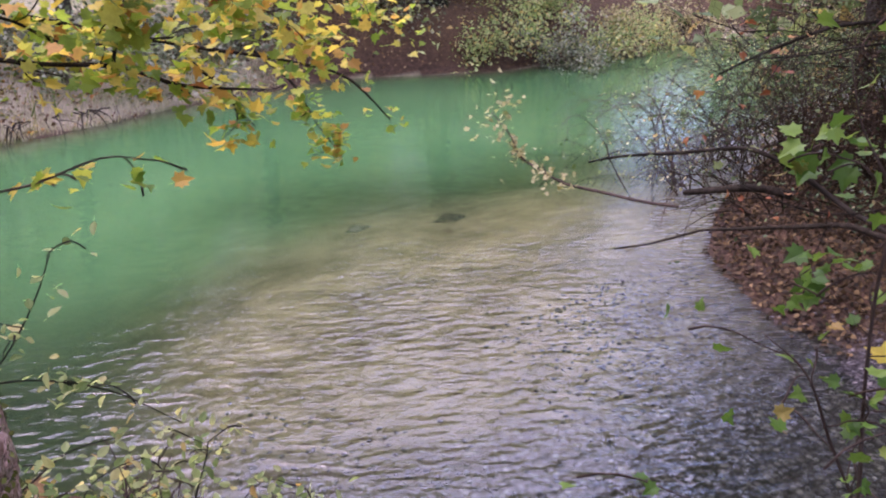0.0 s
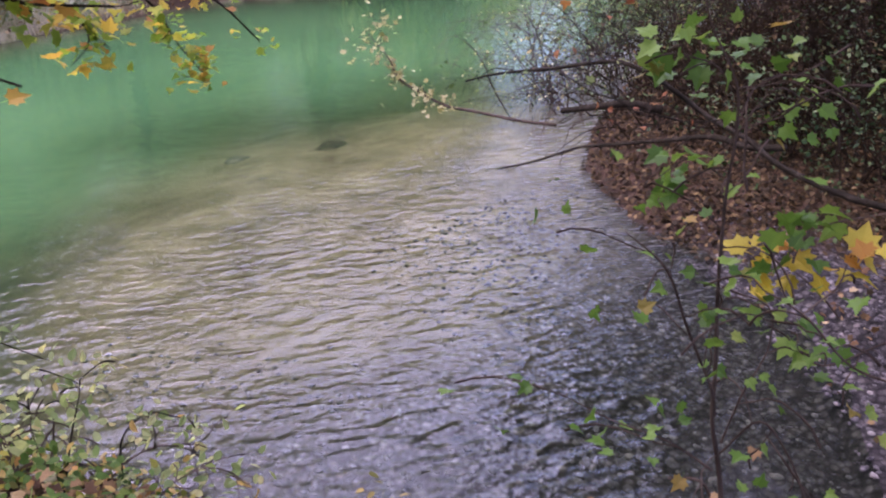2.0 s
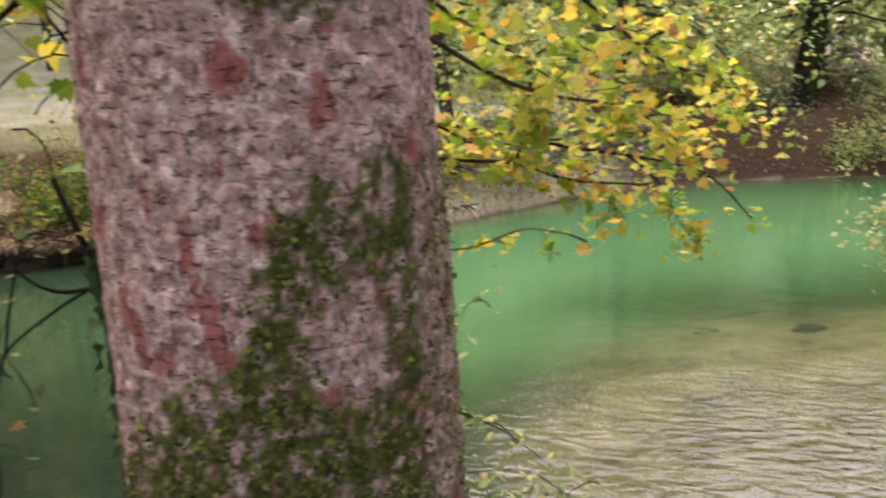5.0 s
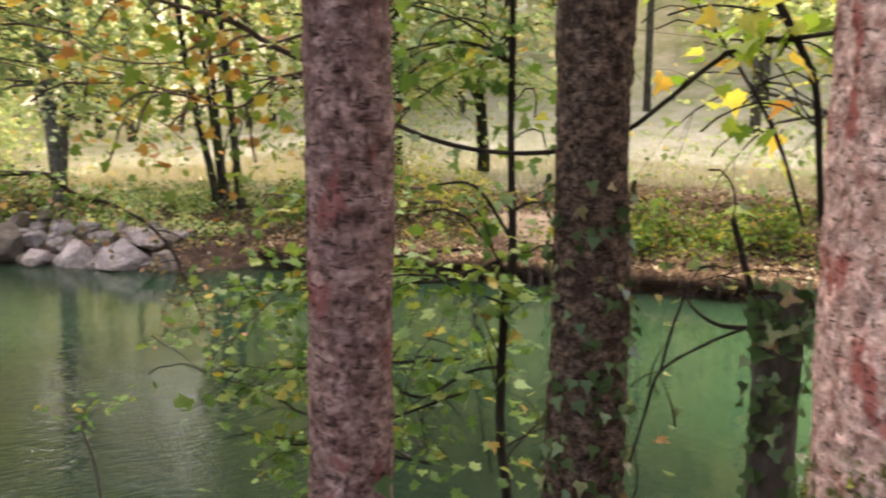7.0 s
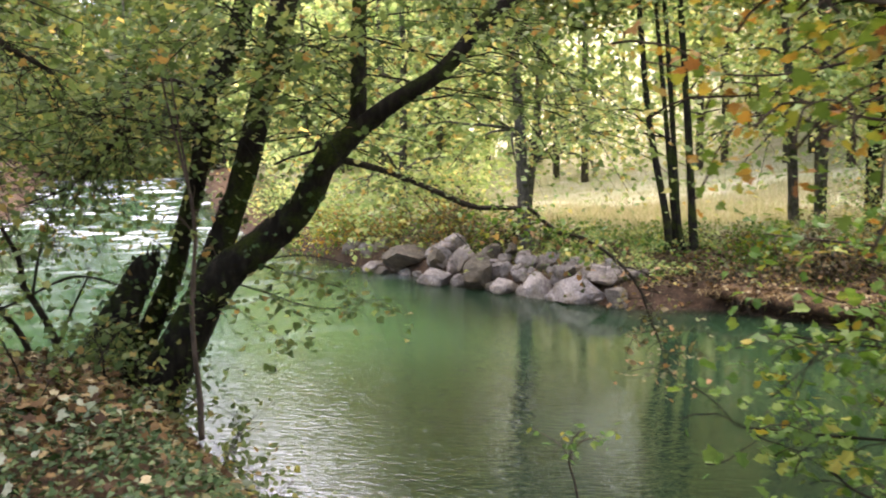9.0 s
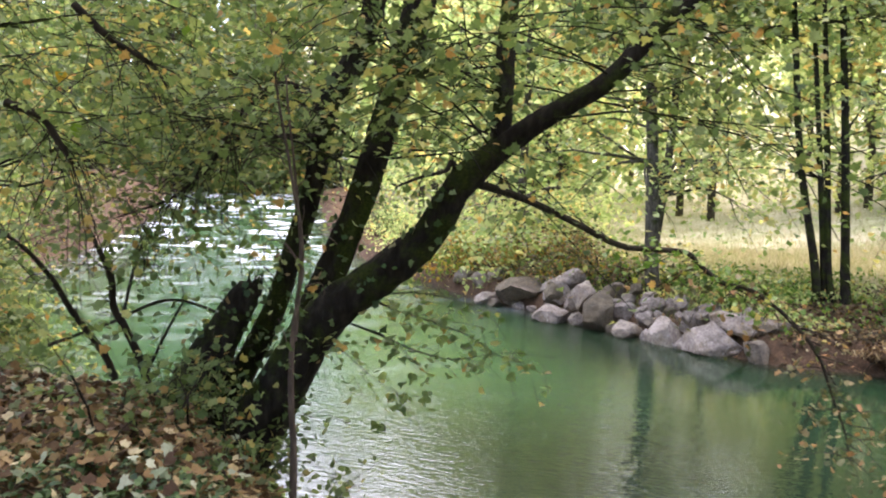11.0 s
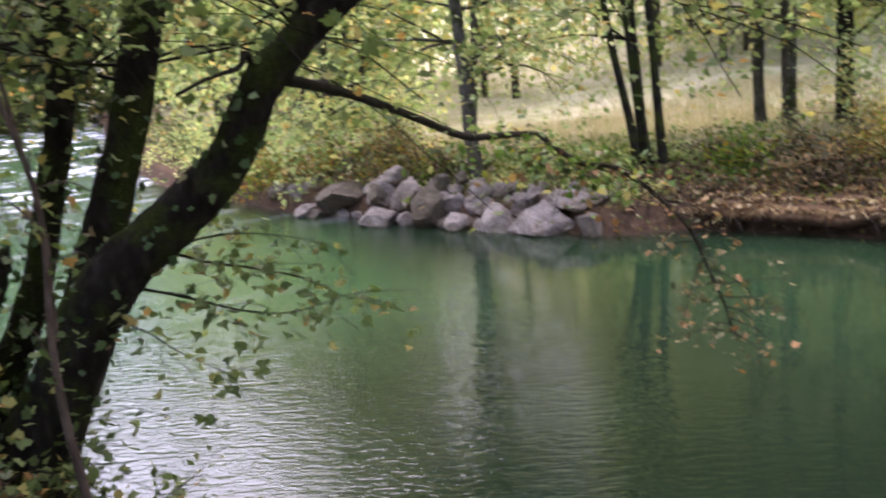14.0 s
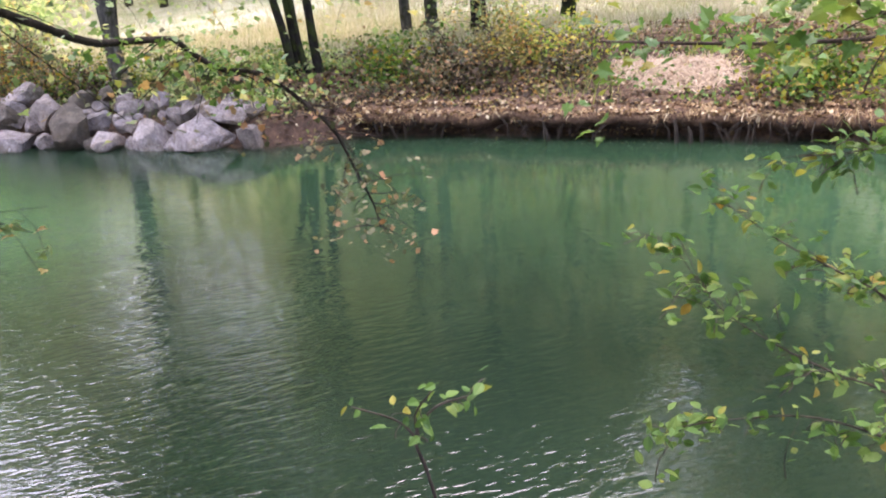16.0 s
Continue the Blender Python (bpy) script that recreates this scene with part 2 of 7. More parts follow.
def rock_material():
    m, nt, b = material("boulder_stone")
    oi = nt.nodes.new("ShaderNodeObjectInfo")
    a = ramp(nt, noise_out(nt, 3.2, 8, 0.72), [(0.28, (0.06, 0.052, 0.045)), (0.45, (0.24, 0.21, 0.19)), (0.6, (0.42, 0.385, 0.36)), (0.78, (0.62, 0.58, 0.55))])
    stain = ramp(nt, noise_out(nt, 1.3, 5, 0.7), [(0.48, (0, 0, 0)), (0.62, (0.75, 0.75, 0.75))])
    a = mixed(nt, stain, a, ramp(nt, noise_out(nt, 14, 4), [(0.3, (0.08, 0.07, 0.03)), (0.7, (0.28, 0.2, 0.12))]))
    lichen = ramp(nt, noise_out(nt, 9, 5, 0.7), [(0.6, (0, 0, 0)), (0.68, (0.7, 0.7, 0.7))])
    a = mixed(nt, lichen, a, (0.6, 0.58, 0.54))
    pits = ramp(nt, noise_out(nt, 26, 5, 0.75), [(0.32, (0.25, 0.24, 0.22)), (0.46, (1, 1, 1))])
    a = mixed(nt, 0.8, a, pits, "MULTIPLY")
    a = mixed(nt, 1.0, a, ramp(nt, oi.outputs["Random"], [(0, (0.3, 0.26, 0.18)), (0.3, (0.5, 0.45, 0.38)), (0.55, (0.74, 0.7, 0.69)), (0.8, (0.82, 0.74, 0.68)), (1, (1.04, 1.0, 0.99))]), "MULTIPLY")
    nt.links.new(a, b.inputs["Base Color"])
    b.inputs["Roughness"].default_value = 0.88
    rough = bump(nt, noise_out(nt, 7, 10, 0.75), 1.0, 0.1)
    nt.links.new(bump(nt, noise_out(nt, 34, 6, 0.7), 0.8, 0.02, rough), b.inputs["Normal"])
    return m


boulder_mat = rock_material()


def ground_material():
    """Soil, leaf litter, meadow and gravel, laid out by the cover attribute."""
    m, nt, b = material("ground_cover")
    cover = nt.nodes.new("ShaderNodeSeparateColor")
    nt.links.new(attr(nt, "cover").outputs["Color"], cover.inputs[0])
    soil = ramp(nt, noise_out(nt, 9, 8, 0.7), [(0.3, (0.018, 0.011, 0.007)), (0.5, (0.055, 0.031, 0.018)), (0.75, (0.13, 0.074, 0.042))])
    litter = ramp(nt, noise_out(nt, 22, 5, 0.75), [(0.3, (0.036, 0.02, 0.013)), (0.5, (0.095, 0.054, 0.028)), (0.62, (0.17, 0.105, 0.053)), (0.75, (0.28, 0.2, 0.115))])
    meadow = ramp(nt, noise_out(nt, 0.6, 8, 0.75), [(0.3, (0.19, 0.23, 0.09)), (0.45, (0.36, 0.35, 0.2)), (0.58, (0.48, 0.43, 0.3)), (0.72, (0.58, 0.51, 0.39))])
    tc = nt.nodes.new("ShaderNodeTexCoord")
    vor = node(nt, "ShaderNodeTexVoronoi", Scale=20)
    nt.links.new(tc.outputs["Object"], vor.inputs["Vector"])
    sep = nt.nodes.new("ShaderNodeSeparateColor")
    nt.links.new(vor.outputs["Color"], sep.inputs[0])
    gravel = ramp(nt, sep.outputs[0], [(0.0, (0.04, 0.035, 0.037)), (0.5, (0.085, 0.076, 0.078)), (0.85, (0.145, 0.13, 0.13)), (1.0, (0.27, 0.245, 0.235))])
    edge = ramp(nt, vor.outputs["Distance"], [(0.3, (1, 1, 1)), (0.62, (0.3, 0.3, 0.3))])
    gravel = mixed(nt, 1.0, gravel, edge, "MULTIPLY")
    c = mixed(nt, cover.outputs[1], soil, litter)
    c = mixed(nt, cover.outputs[0], c, meadow)
    c = mixed(nt, cover.outputs[2], c, gravel)
    sand = ramp(nt, noise_out(nt, 1.6, 8, 0.72), [(0.3, (0.14, 0.115, 0.066)), (0.5, (0.3, 0.25, 0.145)), (0.7, (0.46, 0.39, 0.24))])
    c = mixed(nt, attr(nt, "sand").outputs["Fac"], c, sand)
    nt.links.new(c, b.inputs["Base Color"])
    b.inputs["Roughness"].default_value = 0.92
    b.inputs["Specular IOR Level"].default_value = 0.25
    n1 = bump(nt, noise_out(nt, 25, 8, 0.75), 1.0, 0.04)
    nt.links.new(bump(nt, vor.outputs["Distance"], 0.5, 0.02, n1), b.inputs["Normal"])
    return m


ground_mat = ground_material()


def water_material():
    """Clear in the shallows, milky green over the deep, mirror-like with ripples, white where it breaks."""
    m, nt, b = material("river_water")
    nt.nodes.remove(b)
    L = nt.links.new

    def calc(kind, a, b=None, c=None):
        n = nt.nodes.new("ShaderNodeMath")
        n.operation = kind
        for i, v in enumerate((a, b, c)):
            if isinstance(v, (int, float)):
                n.inputs[i].default_value = v
            elif v is not None:
                L(v, n.inputs[i])
        return n.outputs[0]

    def crests(n):
        """Flat troughs with narrow crests out of plain noise."""
        return calc("POWER", calc("SUBTRACT", 1.0, calc("ABSOLUTE", calc("MULTIPLY_ADD", n, 2.6, -1.3))), 1.6)
    murk = attr(nt, "murk").outputs["Fac"]
    flow = attr(nt, "flow").outputs["Fac"]
    rush = attr(nt, "rush").outputs["Fac"]
    foam = attr(nt, "foam").outputs["Fac"]
    swell = noise_out(nt, 1.5, 2, 0.5, (0.7, 1.2, 1), turn=10)
    wave = crests(noise_out(nt, 4.1, 1.8, 0.5, (0.6, 1.3, 1), turn=16))
    small = noise_out(nt, 9, 2, 0.5, (0.65, 1.2, 1), turn=20)
    tiny = noise_out(nt, 24, 3, 0.6, (0.7, 1.2, 1), turn=26)
    chop = noise_out(nt, 15, 3, 0.6, (1, 1, 1))
    fine = crests(noise_out(nt, 5.5, 2.5, 0.55, (0.5, 1.5, 1), turn=-58))
    n1 = bump(nt, swell, 0.05, 0.05)
    n1 = bump(nt, calc("MULTIPLY", fine, attr(nt, "calm").outputs["Fac"]), 1.0, 0.012, n1)
    n2 = bump(nt, calc("MULTIPLY", wave, flow), 1.0, 0.019, n1)
    n3 = bump(nt, calc("MULTIPLY", small, flow), 1.0, 0.012, n2)
    n3 = bump(nt, calc("MULTIPLY", tiny, flow), 1.0, 0.0045, n3)
    n4 = bump(nt, calc("MULTIPLY", chop, rush), 1.0, 0.018, n3)
    body = nt.nodes.new("ShaderNodeBsdfDiffuse")
    tone = ramp(nt, noise_out(nt, 0.25, 3), [(0.35, (0.006, 0.0122, 0.0069)), (0.65, (0.0106, 0.0214, 0.0121))])
    pale = ramp(nt, noise_out(nt, 0.25, 3), [(0.35, (0.036, 0.112, 0.042)), (0.65, (0.054, 0.145, 0.055))])
    L(mixed(nt, attr(nt, "milky").outputs["Fac"], tone, pale), body.inputs[0])
    clear = nt.nodes.new("ShaderNodeBsdfTransparent")
    clear.inputs[0].default_value = (0.78, 0.86, 0.76, 1)
    under = nt.nodes.new("ShaderNodeMixShader")
    L(murk, under.inputs[0])
    L(clear.outputs[0], under.inputs[1])
    L(body.outputs[0], under.inputs[2])
    gloss = node(nt, "ShaderNodeBsdfGlossy", Roughness=0.02)
    L(calc("MULTIPLY_ADD", attr(nt, "edge").outputs["Fac"], 0.24, calc("MULTIPLY_ADD", rush, 0.15, 0.045)), gloss.inputs["Roughness"])
    L(n4, gloss.inputs["Normal"])
    fres = node(nt, "ShaderNodeFresnel", IOR=1.53)
    L(n4, fres.inputs["Normal"])
    top = nt.nodes.new("ShaderNodeMixShader")
    L(fres.outputs[0], top.inputs[0])
    L(under.outputs[0], top.inputs[1])
    L(gloss.outputs[0], top.inputs[2])
    white = nt.nodes.new("ShaderNodeBsdfDiffuse")
    white.inputs[0].default_value = (0.5, 0.54, 0.6, 1)
    streak = ramp(nt, noise_out(nt, 1.1, 5, 0.62, (0.9, 0.45, 1)), [(0.52, (0, 0, 0)), (0.62, (1, 1, 1))])
    out = nt.nodes.new("ShaderNodeMixShader")
    L(calc("MULTIPLY", streak, foam), out.inputs[0])
    L(top.outputs[0], out.inputs[1])
    L(white.outputs[0], out.inputs[2])
    L(out.outputs[0], nt.nodes["Material Output"].inputs[0])
    return m


water_mat = water_material()


# ---- mesh tools ----
def link_mesh(name, me, mat, parent=None, label=""):
    ob = new(name, me)
    if mat:
        me.materials.append(mat)
    if parent:
        ob.parent = parent
    if label:
        tagged(ob, label)
    return ob


def poly_mesh(name, V, k):
    """A mesh of separate faces with k corners each."""
    me = bpy.data.meshes.new(name)
    n = len(V)
    me.vertices.add(n)
    me.vertices.foreach_set("co", np.ascontiguousarray(V, dtype=np.float32).ravel())
    me.loops.add(n)
    me.loops.foreach_set("vertex_index", np.arange(n, dtype=np.int32))
    me.polygons.add(n // k)
    me.polygons.foreach_set("loop_start", np.arange(0, n, k, dtype=np.int32))
    me.update(calc_edges=True)
    return me


def quad_mesh(name, V, Q, smooth=True):
    me = bpy.data.meshes.new(name)
    V, Q = np.asarray(V, dtype=np.float32), np.asarray(Q, dtype=np.int32)
    me.vertices.add(len(V))
    me.vertices.foreach_set("co", V.ravel())
    me.loops.add(Q.size)
    me.loops.foreach_set("vertex_index", Q.ravel())
    me.polygons.add(len(Q))
    me.polygons.foreach_set("loop_start", np.arange(0, Q.size, 4, dtype=np.int32))
    me.update(calc_edges=True)
    if smooth:
        me.polygons.foreach_set("use_smooth", np.ones(len(Q), dtype=bool))
    return me


def put_attr(me, name, values):
    a = me.attributes.new(name, "FLOAT", "POINT")
    a.data.foreach_set("value", np.asarray(values, dtype=np.float32))


def ss(a, b, x):
    t = np.clip((np.asarray(x, dtype=float) - a) / (b - a), 0, 1)
    return t * t * (3 - 2 * t)


def smooth_noise(x, y, scale, seed):
    """Value noise on a grid, between -1 and 1."""
    g = np.random.RandomState(seed).uniform(-1, 1, (64, 64))
    u, v = np.asarray(x) / scale, np.asarray(y) / scale
    i, j = np.floor(u).astype(int), np.floor(v).astype(int)
    fu, fv = u - i, v - j
    fu, fv = fu * fu * (3 - 2 * fu), fv * fv * (3 - 2 * fv)
    at = lambda a, b: g[a % 64, b % 64]
    return (at(i, j) * (1 - fu) + at(i + 1, j) * fu) * (1 - fv) + (at(i, j + 1) * (1 - fu) + at(i + 1, j + 1) * fu) * fv


def spline(points, steps=6):
    """Catmull-Rom through points of any width."""
    p = np.asarray(points, dtype=float)
    p = np.vstack([2 * p[0] - p[1], p, 2 * p[-1] - p[-2]])
    out = []
    for i in range(1, len(p) - 2):
        for s in range(steps):
            t = s / steps
            a, b, c, d = p[i - 1], p[i], p[i + 1], p[i + 2]
            out.append(0.5 * (2 * b + (c - a) * t + (2 * a - 5 * b + 4 * c - d) * t * t + (3 * b - a - 3 * c + d) * t ** 3))
    out.append(p[-2])
    return np.array(out)


class Wood:
    """Gathers tapered tubes into one mesh."""

    def __init__(self):
        self.v, self.q, self.n = [], [], 0

    def tube(self, path, radii, sides=8, rough=0.0, rng=None, cap=True):
        path, radii = np.asarray(path, dtype=float), np.asarray(radii, dtype=float)
        tang = np.gradient(path, axis=0)
        tang /= np.linalg.norm(tang, axis=1)[:, None] + 1e-9
        ref = np.array([1.0, 0.0, 0.0]) if abs(tang[0][0]) < 0.9 else np.array([0.0, 1.0, 0.0])
        ang = np.linspace(0, 2 * np.pi, sides, endpoint=False)
        rings = []
        for p, t, r in zip(path, tang, radii):
            u = ref - t * ref.dot(t)
            u /= np.linalg.norm(u) + 1e-9
            w = np.cross(t, u)
            ref = u
            rr = r * (1 + (rng.uniform(-rough, rough, sides) if rough else 0))
            rings.append(p + np.outer(np.cos(ang) * rr, u) + np.outer(np.sin(ang) * rr, w))
        if cap and radii[0] > 0.011:
            rings.insert(0, np.repeat((path[0] - tang[0] * radii[0] * 0.3)[None], sides, 0))
        if cap:
            rings.append(np.repeat((path[-1] + tang[-1] * radii[-1] * 0.5)[None], sides, 0))
        V = np.vstack(rings)
        m = len(rings)
        i, j = np.meshgrid(np.arange(m - 1), np.arange(sides), indexing="ij")
        a = i * sides + j
        b = i * sides + (j + 1) % sides
        Q = np.stack([a, b, b + sides, a + sides], -1).reshape(-1, 4) + self.n
        self.v.append(V)
        self.q.append(Q)
        self.n += len(V)

    def mesh(self, name):
        return quad_mesh(name, np.vstack(self.v), np.vstack(self.q))


DIAMOND = [(0, 0), (0.36, 0.42), (0, 1), (-0.36, 0.42)]
EGG = [(0, 0), (0.27, 0.22), (0.27, 0.66), (0, 1), (-0.27, 0.66), (-0.27, 0.22)]
OVAL = [(0, 0), (0.24, 0.2), (0.3, 0.5), (0.16, 0.82), (0, 1), (-0.16, 0.82), (-0.3, 0.5), (-0.24, 0.2)]
MAPLE = [(0, 0), (0.28, -0.12), (0.33, 0.06), (0.58, 0.2), (0.43, 0.33), (0.5, 0.6), (0.24, 0.55), (0, 1),
         (-0.24, 0.55), (-0.5, 0.6), (-0.43, 0.33), (-0.58, 0.2), (-0.33, 0.06), (-0.28, -0.12)]
IVY = [(0, 0), (0.32, -0.06), (0.48, 0.28), (0.22, 0.42), (0, 1), (-0.22, 0.42), (-0.48, 0.28), (-0.32, -0.06)]
LOBED = [(0, 0), (0.5, 0.08), (0.3, 0.36), (0.44, 0.64), (0, 1), (-0.44, 0.64), (-0.3, 0.36), (-0.5, 0.08)]
HEART = [(0, 0), (0.42, 0.05), (0.3, 0.48), (0, 1), (-0.3, 0.48), (-0.42, 0.05)]
BLADE = [(-0.04, 0), (0.04, 0), (0.015, 1), (-0.015, 1)]


def leaf_frames(P, N, size, rng, spread, along):
    P, N = np.asarray(P, dtype=float), np.asarray(N, dtype=float)
    n = len(P)
    N = N + rng.normal(0, spread, (n, 3))
    N /= np.linalg.norm(N, axis=1)[:, None] + 1e-9
    T = rng.normal(0, 1, (n, 3)) if along is None else np.asarray(along) + rng.normal(0, 0.5, (n, 3))
    T -= N * (T * N).sum(1)[:, None]
    T /= np.linalg.norm(T, axis=1)[:, None] + 1e-9
    return P, N, T, np.cross(T, N), np.asarray(size) * rng.uniform(0.65, 1.25, n)


def leaf_mesh(name, P, N, size, shape, rng, fold=0.25, spread=0.45, along=None):
    """Leaves of one shape at P, facing N, of about that size; along: the way the tips point."""
    P, N, T, B, s = leaf_frames(P, N, size, rng, spread, along)
    n, k = len(P), len(shape)
    curl = rng.uniform(-0.1, 0.45, n)
    xy = np.array(shape, dtype=float)
    V = (P[:, None, :] + s[:, None, None] * (xy[None, :, 0, None] * B[:, None, :] + xy[None, :, 1, None] * T[:, None, :]
         + ((fold * np.abs(xy[:, 0]))[None, :] - curl[:, None] * (xy[:, 1] ** 2)[None, :])[..., None] * N[:, None, :]))
    return poly_mesh(name, V.reshape(-1, 3), k)


def single_leaves(P, N, size, shape, rng, mat, parent, spread=0.45):
    """Leaves as objects of their own that share three bent meshes."""
    P, N, T, B, s = leaf_frames(P, N, size, rng, spread, None)
    kinds = []
    for curl in (0.0, 0.2, 0.45):
        bm = bmesh.new()
        rim = [bm.verts.new((x, y, 0.25 * abs(x) - curl * y * y)) for x, y in shape]
        mid = bm.verts.new((0, 0.4, -curl * 0.16))
        for a, c in zip(rim, rim[1:] + rim[:1]):
            bm.faces.new((a, c, mid))
        stalk = [bm.verts.new(v) for v in ((-0.015, 0, 0), (0.015, 0, 0), (0.012, -0.35, 0.05), (-0.012, -0.35, 0.05))]
        bm.faces.new(stalk)
        me = bpy.data.meshes.new("leaf")
        bm.to_mesh(me)
        bm.free()
        me.materials.append(mat)
        kinds.append(me)
    for i in range(len(P)):
        ob = new("leaf", kinds[rng.randint(3)])
        ob.parent = parent
        ob.matrix_parent_inverse = Matrix.Translation(parent.location).inverted()
        m = Matrix([[*(B[i] * s[i]), 0], [*(T[i] * s[i]), 0], [*(N[i] * s[i]), 0], [0, 0, 0, 1]]).transposed()
        m.translation = Vector(P[i])
        ob.matrix_basis = m


def thing(name, label, category, at=(0, 0, 0), group="", kind=""):
    e = new(name)
    e.location = at
    e.empty_display_size = 0.2
    return tagged(e, label, category, group, kind)


def child(name, me, mat, parent, label=""):
    """A mesh in world coordinates put under a thing."""
    ob = link_mesh(name, me, mat, None, label)
    ob.parent = parent
    ob.matrix_parent_inverse = Matrix.Translation(parent.location).inverted()
    return ob


# ---- the river's plan ----
NEAR_SHORE = [(-95, -3.5), (-48, -3.7), (-36, -5.2), (-27, -5.7), (-17.5, -4.6), (-12, -2.6), (-9.6, -0.9), (-8.5, 0.35), (-7.3, 0.95), (-6, 1.15),
              (-4.5, 1.55), (-3, 2.1), (-1, 3.0), (0.0, 3.45), (0.5, 3.1), (0.9, 2.65), (1.25, 2.25), (1.5, 1.7), (1.9, 1.4), (2.8, 1.2), (3.6, 1.25), (4.5, 2.2), (5.1, 3.6), (5.4, 4.8),
              (5.95, 6.2), (7.1, 7.3), (8.6, 8.4), (11.5, 10.4), (17, 13), (28, 16), (70, 22)]
FAR_SHORE = [(-95, 10), (-70, 7), (-44, 5), (-30, 5.6), (-24.5, 6.1), (-20.7, 7.1), (-16.8, 8.4), (-14.1, 9.35), (-13.4, 10.6), (-11.6, 11.4),
             (-8.7, 12.3), (-6.5, 12.9), (-3.5, 13.6), (-0.8, 14.3), (0.7, 15.3), (2.3, 16.6), (6.2, 18.8), (10.1, 18.3), (13, 19.3), (18, 21.5), (28, 25), (70, 34)]


def line_distance(x, y, line):
    best = np.full(np.shape(x), 1e9)
    for (ax, ay), (bx, by) in zip(line, line[1:]):
        dx, dy = bx - ax, by - ay
        t = np.clip(((x - ax) * dx + (y - ay) * dy) / (dx * dx + dy * dy), 0, 1)
        best = np.minimum(best, np.hypot(x - ax - t * dx, y - ay - t * dy))
    return best


def lies_over(x, y, line):
    px, py = zip(*line)
    return y > np.interp(x, px, py)


def shore_state(x, y):
    x, y = np.asarray(x, dtype=float), np.asarray(y, dtype=float)
    dn, df = line_distance(x, y, NEAR_SHORE), line_distance(x, y, FAR_SHORE)
    near_land, far_land = ~lies_over(x, y, NEAR_SHORE), lies_over(x, y, FAR_SHORE)
    return dn, df, near_land, far_land


def water_level(x):
    return 1.9 * (1 - ss(-62, -34, x))


def shelf(x, y):
    """The shallow gravel shelf off the near bank."""
    return ss(-1.8, 1.1, x - 0.2 * (y - 4) + 0.4 * smooth_noise(x, y, 1.3, 6)) * (1 - ss(7.0, 12.0, y - 0.12 * x + 0.9 * smooth_noise(x, y, 1.7, 5)))


def bed_depth(x, y, d):
    deep = 0.95 * ss(-0.3, 2.0, d)
    shoal = 0.05 + 0.055 * np.minimum(d, 8)
    s = shelf(x, y)
    return deep * (1 - s) + np.minimum(deep, shoal) * s


def height(x, y):
    x, y = np.asarray(x, dtype=float), np.asarray(y, dtype=float)
    dn, df, near_land, far_land = shore_state(x, y)
    lift = water_level(x)
    low = ss(3.2, 4.8, x)
    wide = 0.85 + 0.85 * (1 - ss(-3.2, -1.4, x))
    near = (1.46 * ss(0, 1, dn / wide)) * (1 - low) + (0.32 * ss(0, 0.9, dn) + 0.75 * ss(0.8, 7, dn)) * low + 0.035 * np.maximum(0, dn - 8) ** 1.3
    steep = ss(3.5, 6.0, x)
    lip = 1 - ss(-2.6, -1.0, x)
    far = (0.42 * (ss(0.18, 0.42, df) * lip + ss(0.0, 1.3, df) * (1 - lip)) + 0.7 * ss(0.2, 4.5, df)) * (1 - steep) + steep * (1.5 * ss(-0.1, 1.7, df) + 0.4 * ss(1.5, 6, df))
    far = far + 0.85 * (np.maximum(0, df - 9) / 10) ** 1.75 * (1 - ss(6, 22, x))
    far = far + 0.05 * np.clip(df - 24, 0, 40) ** 1.6 * (1 - ss(-4, 8, x)) * ss(-60, -40, x)
    wet = -bed_depth(x, y, np.minimum(dn, df))
    rough = 0.09 * smooth_noise(x, y, 1.9, 2) + (0.05 * smooth_noise(x, y, 0.6, 1) + 0.025 * smooth_noise(x, y, 0.23, 3)) * (1 - ss(4, 8, np.minimum(dn, df)))
    land = np.where(near_land, near, far)
    d = np.where(near_land, dn, df)
    z = np.where(near_land | far_land, land + rough * ss(0, 0.3, d), wet + rough * 0.5 * ss(0, 1.5, d))
    return z + lift


def floor_z(x, y):
    return float(height(np.array([x]), np.array([y]))[0])


